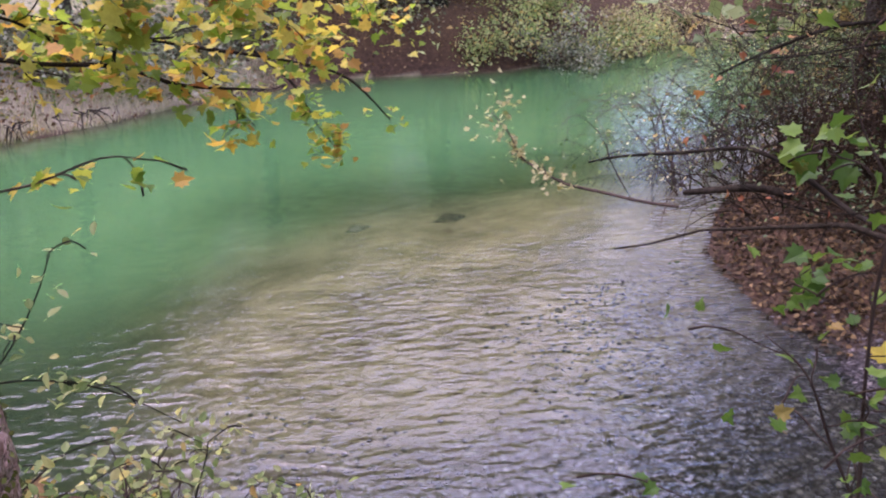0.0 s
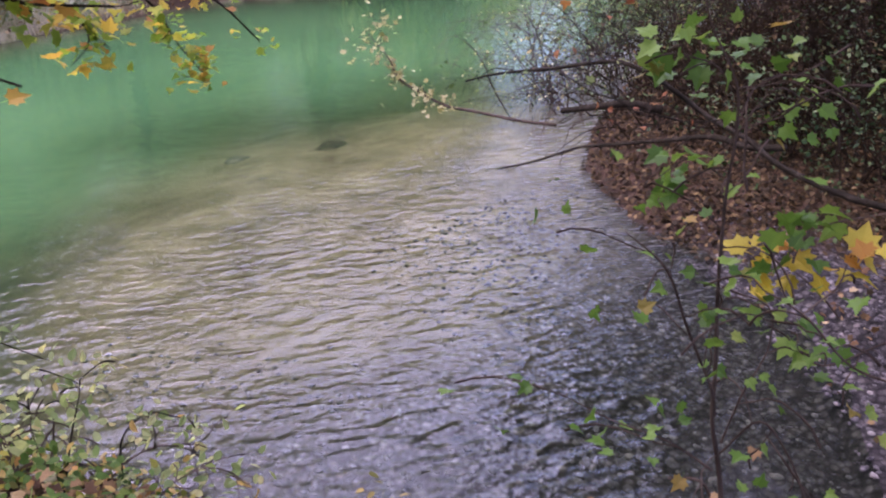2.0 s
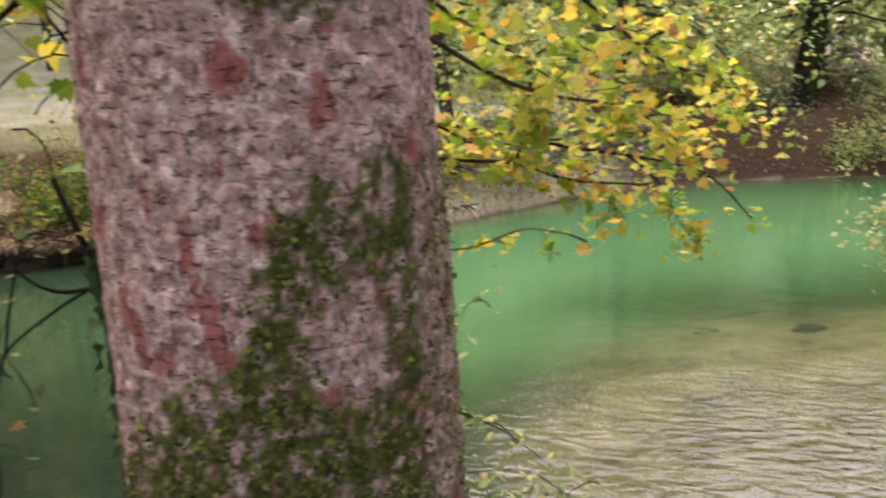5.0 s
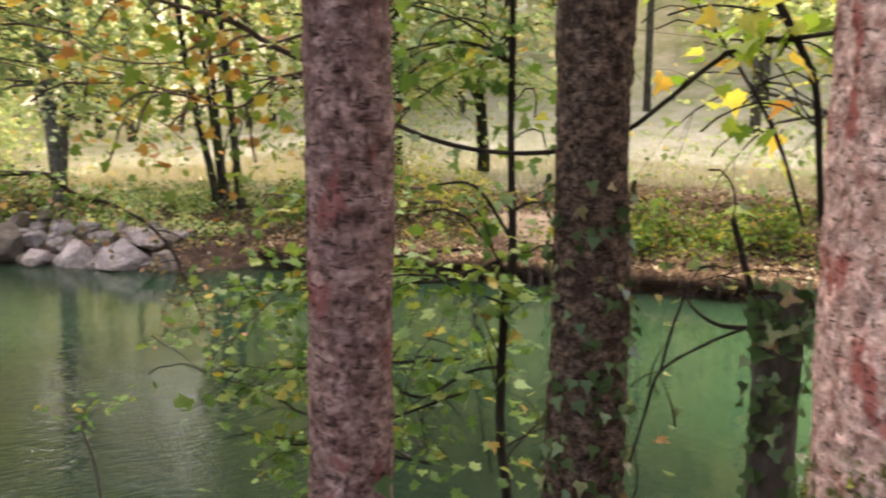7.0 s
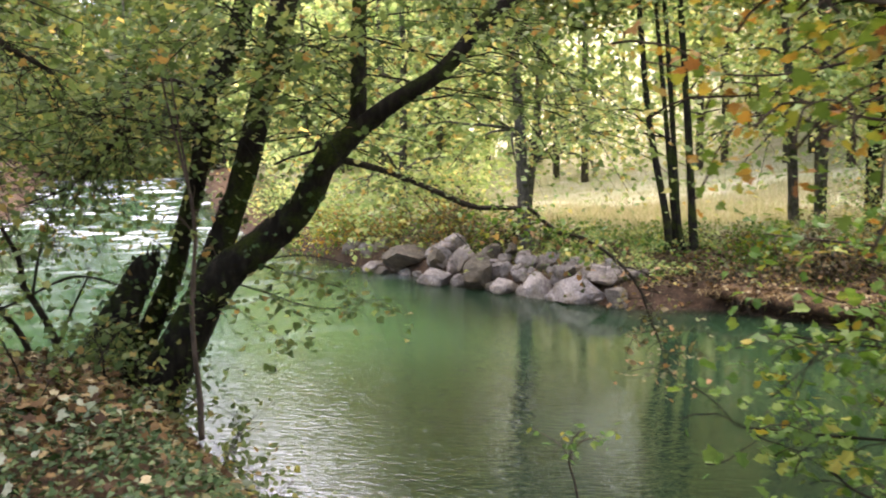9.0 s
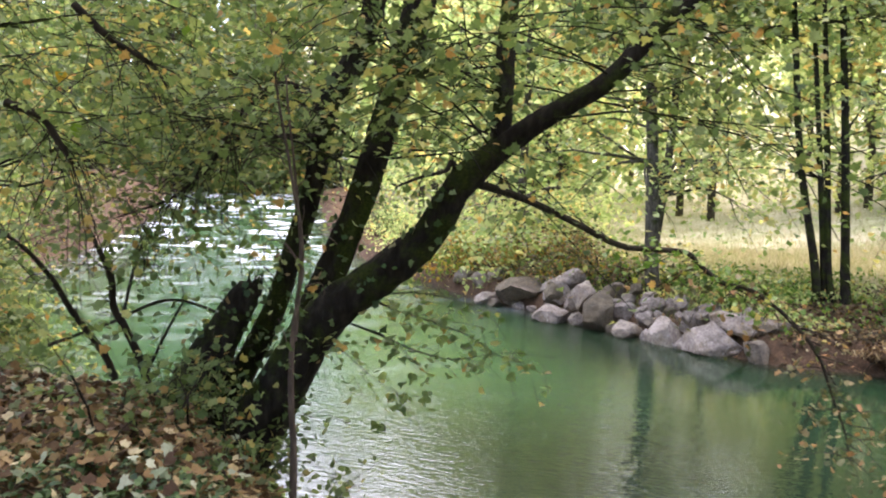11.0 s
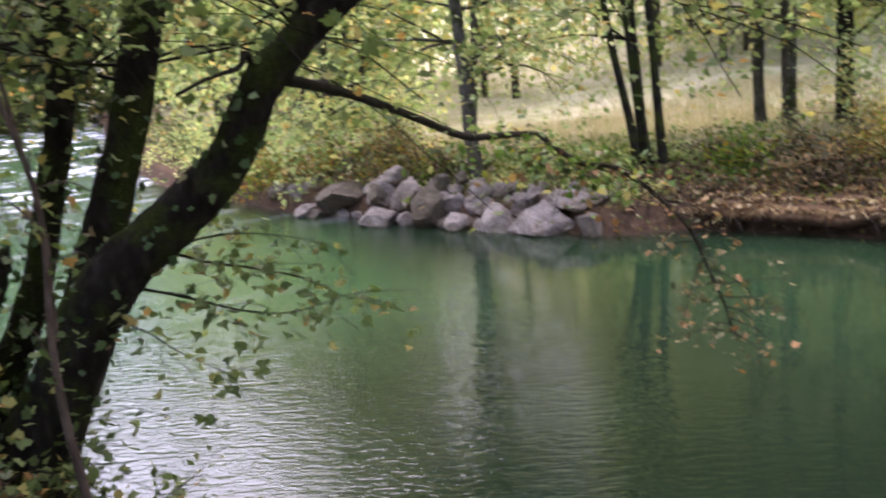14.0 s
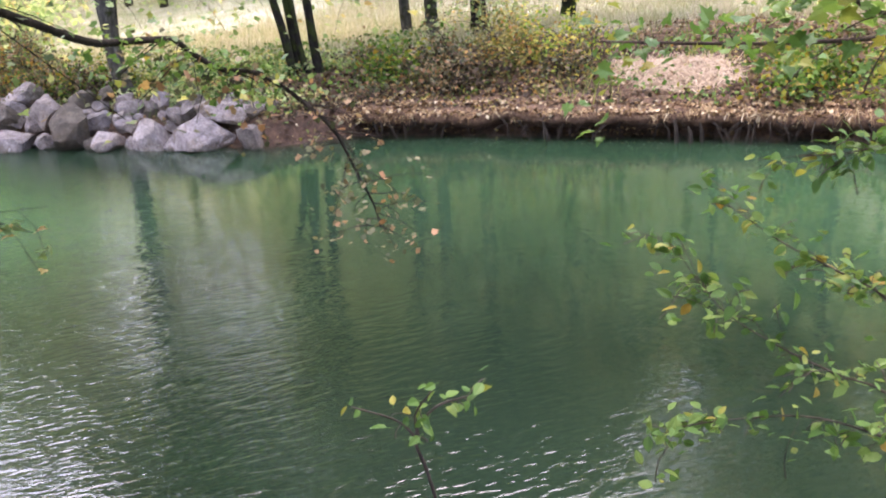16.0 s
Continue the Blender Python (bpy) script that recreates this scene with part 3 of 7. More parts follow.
def ground_sheet():
    def axis(stops):
        out = [stops[0][0]]
        for (a, _), (b, step) in zip(stops, stops[1:]):
            n = max(1, int(round((b - a) / step)))
            out += list(a + (b - a) * (np.arange(n) + 1) / n)
        return np.array(out)
    xs = axis([(-1200, 0), (-300, 150), (-100, 14), (-30, 2.5), (-17, 0.3), (9, 0.13), (20, 0.4), (70, 3), (300, 20), (1200, 150)])
    ys = axis([(-1200, 0), (-300, 150), (-60, 20), (-8, 2), (-2, 0.35), (8, 0.13), (20, 0.16), (32, 0.5), (90, 3), (300, 15), (1200, 150)])
    X, Y = np.meshgrid(xs, ys, indexing="ij")
    Z = height(X.ravel(), Y.ravel()).reshape(X.shape)
    Z = np.minimum(Z, 60)
    n, m = X.shape
    i, j = np.meshgrid(np.arange(n - 1), np.arange(m - 1), indexing="ij")
    a = i * m + j
    Q = np.stack([a, a + m, a + m + 1, a + 1], -1).reshape(-1, 4)
    me = quad_mesh("ground", np.stack([X, Y, Z], -1).reshape(-1, 3), Q)
    x, y = X.ravel(), Y.ravel()
    dn, df, nl, fl = shore_state(x, y)
    patch = smooth_noise(x, y, 2.3, 11)
    grass = np.where(fl, ss(2.0, 6.5, df + 1.5 * patch - 4.5 * ss(-14.5, -11, x)) * (1 - 0.85 * ss(3.5, 6.0, x) * (1 - ss(9, 14, df))), 0.15 * ss(4, 9, dn))
    grass = np.where(fl, np.maximum(grass, 0.75 * ss(-2.6, -1.0, x) * (1 - ss(3.2, 5.0, x)) * ss(0.05, 0.5, df) * (0.7 + 0.3 * patch)), grass)
    grass = np.where(nl, grass * ss(-34, -24, x), grass * (1 - 0.9 * ss(10, 16, x)))
    litter = np.where(fl, ss(0.15, 0.9, df), ss(0.3, 1.2, dn) * (0.1 + 0.9 * ss(-34, -24, x))) * (0.75 + 0.25 * patch)
    wet = ~(nl | fl)
    gravel = np.where(wet, 0.9, np.where(nl, (1 - ss(0.9, 2.6, dn)) * ss(2.2, 3.2, x) * (1 - 0.97 * ss(-0.6, 0.8, 1.7 * (x - 5.3) + 0.9 * (y - 4.6))), 0.0))
    sandy = np.where(wet, ss(-2.5, 0.5, x) * ss(3.6, 5.6, y + 0.9 * patch - 0.5 * np.maximum(0, x - 3.2)) * 0.9, 0.0)
    col = me.attributes.new("cover", "FLOAT_COLOR", "POINT")
    col.data.foreach_set("color", np.stack([np.where(wet, 0, grass), np.clip(np.where(wet, 0, litter), 0, 1), gravel, np.ones_like(x)], -1).astype(np.float32).ravel())
    put_attr(me, "sand", sandy)
    return tagged(link_mesh("ground", me, ground_mat), "leaf-littered river banks and dry meadow running under the water", "ground", kind="structure")


ground_sheet()


def water_sheet():
    xs = np.concatenate([np.linspace(-94, -30, 80), np.linspace(-29.5, 12, 180), np.linspace(12.5, 60, 30)])
    ys = np.concatenate([np.linspace(-16, -3, 30), np.linspace(-2.8, 21, 130), np.linspace(21.5, 34, 10)])
    X, Y = np.meshgrid(xs, ys, indexing="ij")
    x, y = X.ravel(), Y.ravel()
    rapid = 1 - ss(-36, -30, x)
    z = water_level(x) + rapid * (0.05 * smooth_noise(x, y, 2.2, 21) + 0.02 * smooth_noise(x, y, 0.9, 22))
    n, m = X.shape
    i, j = np.meshgrid(np.arange(n - 1), np.arange(m - 1), indexing="ij")
    a = i * m + j
    Q = np.stack([a, a + m, a + m + 1, a + 1], -1).reshape(-1, 4)
    me = quad_mesh("water", np.stack([x, y, z], -1), Q)
    dn, df, nl, fl = shore_state(x, y)
    d = np.where(nl | fl, 0, np.minimum(dn, df))
    wet_edge = (1 - ss(0.4, 2.0, dn)) * ss(0.3, 1.4, x)
    put_attr(me, "edge", wet_edge)
    pool = ss(-4.8, 1.5, x + 0.3 * (y - 9))
    put_attr(me, "murk", 1 - np.exp(-(3.3 - 2.8 * shelf(x, y)) * bed_depth(x, y, d)))
    # the 0.17 term lightens the far reach, standing for the bank's pale reflection
    put_attr(me, "milky", np.clip(pool * (0.12 + 0.88 * ss(5.5, 8.5, y)) + 0.17 * ss(5.5, 9.5, y) * (1 - pool) + 0.5 * (1 - ss(-16, -9, x)) * (1 - ss(4, 7, y + 0.1 * (x + 12))), 0, 1))
    upstream = 1 - ss(-20, -12, x + 0.5 * y)
    ripples = ss(-2.6, 0.6, x) * (1 - 0.88 * ss(5.4, 8.2, y - 0.1 * x)) + 0.03
    put_attr(me, "calm", np.clip((1 - ss(-2.5, -0.5, x)) * (0.04 + 0.42 * (1 - ss(2.6, 5.5, y + 0.25 * (x + 4)))), 0, 1))
    put_attr(me, "flow", np.clip(ripples * (1 - upstream) + 0.08 * upstream, 0.02, 1))
    put_attr(me, "rush", np.clip(0.07 * wet_edge + 0.5 * (1 - ss(-40, -30, x)), 0, 1))
    put_attr(me, "foam", np.clip(0.8 * (1 - ss(-40, -30, x)) + 0.2 * (1 - ss(-30, -16, x)) + 0.06 * (1 - ss(-16, -10, x)) * (1 - ss(2, 5, y)) + 0.8 * (1 - ss(0.15, 0.85, dn)) * ss(0.6, 1.4, x) * (1 - ss(3.0, 3.8, x)), 0, 1))
    return tagged(link_mesh("water", me, water_mat), "clear green river water with small ripples and white riffles upstream", "water", kind="structure")


water_sheet()


# ---- boulders of the far bank ----
def boulder(x, y, z, w, h, seed, label):
    rng = np.random.RandomState(seed)
    bm = bmesh.new()
    bmesh.ops.create_icosphere(bm, subdivisions=4, radius=1.0)
    planes = rng.normal(0, 1, (18, 3))
    planes /= np.linalg.norm(planes, axis=1)[:, None]
    cuts = rng.uniform(0.5, 0.76, 18)
    turn = Euler((rng.uniform(-0.2, 0.2), rng.uniform(-0.2, 0.2), rng.uniform(0, 6.3))).to_matrix()
    off = Vector(rng.uniform(0, 50, 3))
    deep = w * rng.uniform(0.75, 1.0)
    for v in bm.verts:
        p = np.array(v.co)
        for n, c in zip(planes, cuts):
            over = p.dot(n) - c
            if over > 0:
                p = p - n * over
        q = Vector(p)
        q *= 1.28 + 0.1 * noise.noise(q * 1.7 + off) + 0.05 * noise.noise(q * 4.5 + off) + 0.05 * noise.noise(q * 10 + off) + 0.03 * noise.noise(q * 22 + off)
        q = turn @ q
        v.co = Vector((q.x * w * 0.6, q.y * deep * 0.6, q.z * h * 0.62))
    me = bpy.data.meshes.new("boulder")
    bm.to_mesh(me)
    bm.free()
    me.polygons.foreach_set("use_smooth", np.ones(len(me.polygons), dtype=bool))
    me.set_sharp_from_angle(angle=radians(22))
    ob = link_mesh("boulder", me, boulder_mat)
    ob.location = (x, y, z)
    ob.rotation_euler = (0, 0, math.atan2(1.1, -2.8) + rng.uniform(-0.25, 0.25))
    tagged(ob, label, "boulder", "boulders along the far bank")


ROCKS_A = [(-19.4, 7.31, 0.14, 1.27, 0.51), (-18.2, 7.82, 0.29, 0.97, 0.87), (-17.36, 8.13, 0.13, 0.75, 0.47), (-16.44, 8.51, 0.18, 0.96, 0.56), (-15.41, 8.93, 0.19, 1.0, 0.65), (-14.52, 9.28, 0.22, 0.61, 0.48)]
ROCKS_B = [(-20.04, 7.59, 0.54, 0.55, 0.55), (-19.2, 7.95, 0.63, 0.74, 0.71), (-18.66, 8.16, 0.51, 0.65, 0.45), (-18.12, 8.37, 0.39, 0.53, 0.56), (-17.5, 8.62, 0.33, 0.48, 0.55), (-16.38, 9.08, 0.32, 0.62, 0.3), (-15.29, 9.57, 0.56, 1.23, 0.5), (-16.09, 9.25, 0.65, 0.57, 0.57)]
ROCKS_C = [(-20.29, 8.06, 0.85, 0.7, 0.48), (-18.96, 8.62, 0.77, 0.61, 0.49), (-18.03, 9.01, 0.68, 0.44, 0.42), (-17.24, 9.36, 0.75, 0.44, 0.36), (-18.39, 8.88, 0.88, 0.38, 0.3)]
ROCKS_D = [(-21.48, 7.08, 0.17, 1.13, 0.4), (-23.14, 8.17, 0.52, 1.02, 0.68), (-23.45, 6.84, 0.1, 0.55, 0.4), (-20.22, 7.8, 0.26, 0.81, 0.54), (-23.62, 7.38, 0.25, 0.78, 0.47), (-24.55, 6.61, 0.15, 0.64, 0.38)]
MAIN = [(-7.5, -0.5, 0.3, 0.28), (-7.45, -0.28, 0.78, 0.258), (-7.36, -0.14, 1.04, 0.222), (-7.25, 0.17, 1.64, 0.175), (-7.08, 0.43, 2.11, 0.149), (-6.93, 0.75, 2.39, 0.129), (-6.77, 1.03, 2.67, 0.113), (-6.63, 1.17, 2.98, 0.098), (-6.57, 1.27, 3.11, 0.094), (-6.5, 1.41, 3.25, 0.079), (-6.4, 1.65, 3.44, 0.067), (-6.29, 2, 3.67, 0.062), (-6.24, 2.2, 3.89, 0.057), (-6.22, 2.42, 4.12, 0.049), (-6.13, 2.89, 4.43, 0.038)]
UPRIGHT = [(-6.53, 1.38, 3.21, 0.067), (-6.52, 1.42, 3.35, 0.064), (-6.54, 1.44, 3.62, 0.062), (-6.59, 1.46, 3.89, 0.06), (-6.68, 1.51, 4.26, 0.056), (-6.85, 1.61, 4.86, 0.046)]
MID = [(-7.6, -0.4, 0.4, 0.17), (-7.56, -0.14, 1.02, 0.153), (-7.55, 0.19, 1.59, 0.13), (-7.54, 0.41, 2.11, 0.12), (-7.52, 0.59, 2.56, 0.108), (-7.49, 0.74, 2.99, 0.103), (-7.47, 0.87, 3.48, 0.107), (-7.44, 1.02, 4.03, 0.116), (-7.51, 1.16, 4.56, 0.106), (-7.58, 1.32, 5.27, 0.088)]
LEFT = [(-7.75, -0.55, 0.4, 0.16), (-7.75, -0.35, 1.04, 0.138), (-7.76, -0.13, 1.51, 0.106), (-7.8, 0.12, 2.02, 0.084), (-7.85, 0.27, 2.5, 0.08), (-7.84, 0.38, 2.87, 0.079), (-7.83, 0.45, 3.28, 0.083), (-7.83, 0.5, 3.61, 0.091), (-7.81, 0.65, 3.85, 0.095), (-7.8, 0.75, 4.08, 0.092), (-7.78, 0.85, 4.51, 0.078), (-7.87, 0.94, 5.17, 0.062)]
STUB = [(-7.7, -0.9, 0.6, 0.25), (-7.63, -0.62, 1.22, 0.211), (-7.59, -0.45, 1.49, 0.178), (-7.55, -0.26, 1.87, 0.137), (-7.51, -0.12, 2.14, 0.111), (-7.48, -0.06, 2.25, 0.085)]
BOUGH = [(-6.6, 1.28, 3.04, 0.04), (-6.92, 1.71, 2.95, 0.034), (-7.34, 2.27, 2.79, 0.034), (-7.65, 2.76, 2.62, 0.035), (-7.82, 3.06, 2.55, 0.035), (-7.96, 3.65, 2.51, 0.031), (-7.88, 3.76, 2.4, 0.029), (-7.68, 3.87, 2.27, 0.029), (-7.39, 3.92, 2.25, 0.023), (-7.64, 4.48, 1.99, 0.023), (-7.31, 4.55, 1.72, 0.02), (-7.14, 4.58, 1.41, 0.016), (-7.06, 4.66, 1.12, 0.011), (-7.03, 4.69, 0.92, 0.009)]
STUB2 = [(-6.62, 1.19, 3.07, 0.03), (-6.59, 1.13, 3.16, 0.024), (-6.55, 1.08, 3.1, 0.018), (-6.54, 0.93, 3.06, 0.013), (-6.57, 0.79, 3, 0.01)]
ARC = [(-1.8, 1.58, 3.03, 0.006), (-1.64, 1.58, 2.98, 0.007), (-1.47, 1.59, 2.95, 0.007), (-1.26, 1.54, 2.95, 0.007), (-1.15, 1.6, 2.97, 0.007), (-1.06, 1.65, 3.01, 0.007), (-0.98, 1.69, 3.08, 0.007), (-0.89, 1.72, 3.16, 0.007), (-0.79, 1.7, 3.21, 0.007), (-0.67, 1.63, 3.21, 0.006), (-0.57, 1.55, 3.21, 0.005)]
UP_A = [(-0.59, 1.65, 2.8, 0.006), (-0.6, 1.65, 2.89, 0.008), (-0.62, 1.64, 3.1, 0.008), (-0.67, 1.63, 3.22, 0.009), (-0.72, 1.62, 3.32, 0.009), (-0.77, 1.6, 3.44, 0.008)]
UP_B = [(-0.72, 2.03, 2.75, 0.005), (-0.8, 2.01, 2.99, 0.006), (-0.91, 1.98, 3.19, 0.005), (-1.01, 1.94, 3.35, 0.004)]
STUMP_T = [(-0.71, 1.62, 2.6, 0.008), (-0.74, 1.61, 2.7, 0.008), (-0.77, 1.6, 2.81, 0.007)]
STUMP_U = [(-0.71, 1.6, 2.56, 0.006), (-0.78, 1.58, 2.56, 0.005), (-0.83, 1.56, 2.59, 0.004), (-0.86, 1.55, 2.64, 0.003), (-0.81, 1.57, 2.67, 0.002), (-0.74, 1.59, 2.69, 0.001)]
STUMP_V = [(-0.72, 1.62, 2.56, 0.005), (-0.81, 1.59, 2.51, 0.004), (-0.91, 1.55, 2.43, 0.004), (-0.94, 1.54, 2.32, 0.004), (-0.97, 1.53, 2.19, 0.003)]
STUMP_W = [(-0.86, 1.57, 2.64, 0.003), (-0.89, 1.56, 2.53, 0.004), (-0.91, 1.55, 2.43, 0.004)]
POLE = [(-1.47, 1.77, 1.53, 0.019), (-1.48, 1.76, 1.86, 0.017), (-1.5, 1.75, 2.05, 0.016), (-1.5, 1.75, 2.28, 0.016), (-1.49, 1.76, 2.51, 0.016), (-1.47, 1.76, 2.64, 0.014), (-1.48, 1.76, 2.97, 0.012), (-1.48, 1.76, 3.18, 0.011), (-1.48, 1.76, 3.37, 0.009), (-1.49, 1.75, 3.6, 0.008), (-1.51, 1.74, 3.97, 0.004)]
POLE_BR = [(-1.48, 1.76, 2.69, 0.006), (-1.57, 1.7, 2.84, 0.005), (-1.68, 1.62, 2.84, 0.003)]
POLE_BR2 = [(-1.49, 1.75, 3.2, 0.006), (-1.57, 1.7, 3.25, 0.005), (-1.67, 1.62, 3.25, 0.004), (-1.76, 1.55, 3.22, 0.003)]
POLE_BR3 = [(-1.52, 1.79, 2.27, 0.006), (-1.61, 1.73, 2.25, 0.005), (-1.72, 1.65, 2.17, 0.005), (-1.79, 1.59, 2.19, 0.004)]
POLE_BR4 = [(-1.52, 1.79, 2.61, 0.006), (-1.65, 1.7, 2.56, 0.005), (-1.79, 1.59, 2.56, 0.003), (-1.96, 1.42, 2.51, 0.003)]
ORANGE = [(-1.21, 0.77, 3.12, 0.005), (-1.25, 0.73, 3.14, 0.005), (-1.29, 0.68, 3.17, 0.005), (-1.32, 0.64, 3.2, 0.005), (-1.36, 0.59, 3.22, 0.004), (-1.41, 0.52, 3.24, 0.003), (-1.47, 0.42, 3.26, 0.003)]
ORANGE2 = [(-1.31, 0.81, 3.13, 0.004), (-1.36, 0.75, 3.11, 0.003), (-1.4, 0.7, 3.06, 0.003), (-1.46, 0.63, 3.08, 0.002), (-1.52, 0.53, 3.12, 0.002)]
ORANGE3 = [(-1.45, 0.95, 3.22, 0.004), (-1.57, 0.81, 3.17, 0.003), (-1.67, 0.68, 3.15, 0.002), (-1.76, 0.51, 3.18, 0.002)]
R_A = [(-2.92, 3.07, 1.59, 0.013), (-3.07, 3.04, 1.73, 0.01), (-3.21, 3.01, 1.8, 0.008), (-3.39, 2.97, 1.89, 0.007), (-3.58, 2.91, 2.03, 0.004)]
R_B = [(-2.88, 3.07, 1.24, 0.014), (-3.03, 3.05, 1.36, 0.01), (-3.18, 3.02, 1.4, 0.009), (-3.39, 2.97, 1.49, 0.008), (-3.58, 2.91, 1.62, 0.006), (-3.74, 2.84, 1.86, 0.003)]
R_C = [(-2.86, 2.97, 1.21, 0.012), (-3.2, 2.92, 1.26, 0.008), (-3.47, 2.84, 1.21, 0.006), (-3.7, 2.75, 1.14, 0.005)]
R_D = [(-3.11, 3.54, 2.55, 0.012), (-3.39, 3.49, 2.53, 0.01), (-3.74, 3.38, 2.53, 0.008), (-4.22, 3.17, 2.56, 0.005)]
R_E = [(-3.02, 3.25, 2.26, 0.009), (-3.22, 3.22, 2.18, 0.007), (-3.45, 3.16, 2.15, 0.005)]
R_F = [(-3.08, 3.34, 2.64, 0.01), (-3.25, 3.31, 2.65, 0.008), (-3.32, 3.3, 2.73, 0.007)]
PL_A = [(-4.14, 1.89, 0.89, 0.008), (-4.15, 1.88, 1.13, 0.007), (-4.17, 1.86, 1.29, 0.006), (-4.19, 1.84, 1.42, 0.006), (-4.14, 1.89, 1.52, 0.005), (-4.05, 1.96, 1.56, 0.003)]
PL_B = [(-4.19, 1.84, 1.42, 0.005), (-4.23, 1.8, 1.49, 0.004), (-4.33, 1.7, 1.56, 0.003)]
PL_C = [(-4.18, 1.85, 1.41, 0.004), (-4.19, 1.85, 1.5, 0.004), (-4.14, 1.89, 1.59, 0.003)]
H_A = [(-1.69, 1.8, 2.26, 0.006), (-1.94, 1.63, 2.24, 0.005), (-2.14, 1.45, 2.23, 0.004), (-2.31, 1.27, 2.23, 0.003)]
H_B = [(-1.76, 1.88, 2.51, 0.006), (-2.01, 1.7, 2.47, 0.005), (-2.13, 1.59, 2.47, 0.004), (-2.34, 1.38, 2.49, 0.003)]
H_C = [(-1.63, 1.72, 2.18, 0.005), (-1.88, 1.55, 2.07, 0.005), (-2.02, 1.42, 2.11, 0.004), (-2.08, 1.37, 2.16, 0.003)]
H_D = [(-1.71, 1.67, 1.94, 0.006), (-1.96, 1.48, 2, 0.004), (-2.1, 1.35, 2.01, 0.003)]
H_E = [(-1.82, 1.96, 2.59, 0.006), (-2.05, 1.79, 2.56, 0.005), (-2.24, 1.63, 2.56, 0.003)]
M_A = [(-0.12, 2.85, 2.71, 0.009), (0.14, 2.87, 2.66, 0.008), (0.36, 2.87, 2.64, 0.007), (0.57, 2.85, 2.57, 0.006), (0.81, 2.8, 2.55, 0.004)]
M_B = [(-0.18, 3.65, 2.81, 0.011), (0.31, 3.67, 2.69, 0.01), (0.73, 3.63, 2.6, 0.009), (1.11, 3.56, 2.53, 0.006), (1.58, 4.25, 2.33, 0.006), (1.95, 4.65, 2.02, 0.005)]
M_C = [(0.4, 2.66, 2.94, 0.007), (0.38, 2.66, 2.82, 0.006), (0.35, 2.67, 2.68, 0.005)]
M_D = [(0.65, 3.24, 2.59, 0.006), (0.76, 3.22, 2.47, 0.004), (0.79, 3.22, 2.37, 0.003), (0.72, 3.23, 2.29, 0.002)]
M_E = [(1.07, 4.18, 2.51, 0.007), (1.25, 4.14, 2.34, 0.006), (1.35, 4.11, 2.14, 0.004), (1.44, 4.09, 2.01, 0.003)]
M_F = [(-0.13, 3.05, 2.77, 0.007), (0.06, 3.07, 2.78, 0.006), (0.24, 3.07, 2.69, 0.005), (0.48, 3.06, 2.7, 0.004), (0.78, 3.02, 2.71, 0.003)]
S_A = [(1.56, 0.86, 1.44, 0.011), (1.55, 0.89, 1.61, 0.01), (1.53, 0.91, 1.76, 0.009), (1.51, 0.94, 1.9, 0.008), (1.5, 0.95, 2.04, 0.007), (1.49, 0.97, 2.22, 0.006), (1.48, 0.98, 2.41, 0.005), (1.48, 0.98, 2.52, 0.005), (1.47, 0.99, 2.62, 0.004), (1.44, 1.04, 2.72, 0.003), (1.41, 1.06, 2.83, 0.002)]
S_B = [(1.47, 0.91, 1.95, 0.006), (1.46, 0.92, 2.01, 0.005), (1.42, 0.97, 2.14, 0.005), (1.39, 1.02, 2.26, 0.004), (1.33, 1.08, 2.33, 0.002)]
S_C = [(1.48, 0.89, 1.89, 0.004), (1.49, 0.87, 2.02, 0.004), (1.51, 0.85, 2.12, 0.003), (1.51, 0.85, 2.2, 0.002)]
S_D = [(1.44, 0.87, 1.85, 0.005), (1.38, 0.94, 1.9, 0.004), (1.3, 1.03, 1.93, 0.003), (1.22, 1.11, 1.98, 0.002)]
S_E = [(1.51, 1.02, 2.6, 0.004), (1.54, 0.98, 2.61, 0.003), (1.58, 0.92, 2.63, 0.002)]
S_F = [(1.52, 1.02, 2.49, 0.003), (1.54, 0.99, 2.57, 0.003), (1.55, 0.96, 2.61, 0.002)]
S_G = [(1.48, 0.89, 1.86, 0.004), (1.52, 0.84, 1.96, 0.004), (1.55, 0.78, 1.9, 0.004), (1.58, 0.73, 1.79, 0.003), (1.6, 0.7, 1.73, 0.003)]
S_H = [(1.44, 0.55, 2.24, 0.004), (1.4, 0.63, 2.25, 0.003), (1.37, 0.7, 2.31, 0.003), (1.34, 0.74, 2.34, 0.002)]
D_A = [(3.28, 1.28, 1.83, 0.029), (3.21, 1.67, 1.8, 0.027), (3.23, 2.04, 1.82, 0.026), (3.29, 2.29, 1.87, 0.024), (3.51, 2.67, 1.83, 0.025), (3.37, 2.84, 1.97, 0.027), (3.24, 2.98, 2.06, 0.024), (3.29, 3.21, 2.03, 0.022), (3.28, 3.63, 1.91, 0.02), (3.22, 4.06, 1.8, 0.016), (3.18, 4.34, 1.7, 0.011)]
D_B = [(5.72, 3.71, 1.01, 0.062), (5.89, 4.16, 0.86, 0.06), (5.88, 4.51, 0.85, 0.057), (5.9, 4.96, 0.7, 0.048), (5.91, 5.54, 0.5, 0.04), (5.76, 5.97, 0.37, 0.032), (5.67, 6.19, 0.26, 0.03), (5.49, 6.47, 0.1, 0.027), (5.27, 6.78, -0.03, 0.021)]
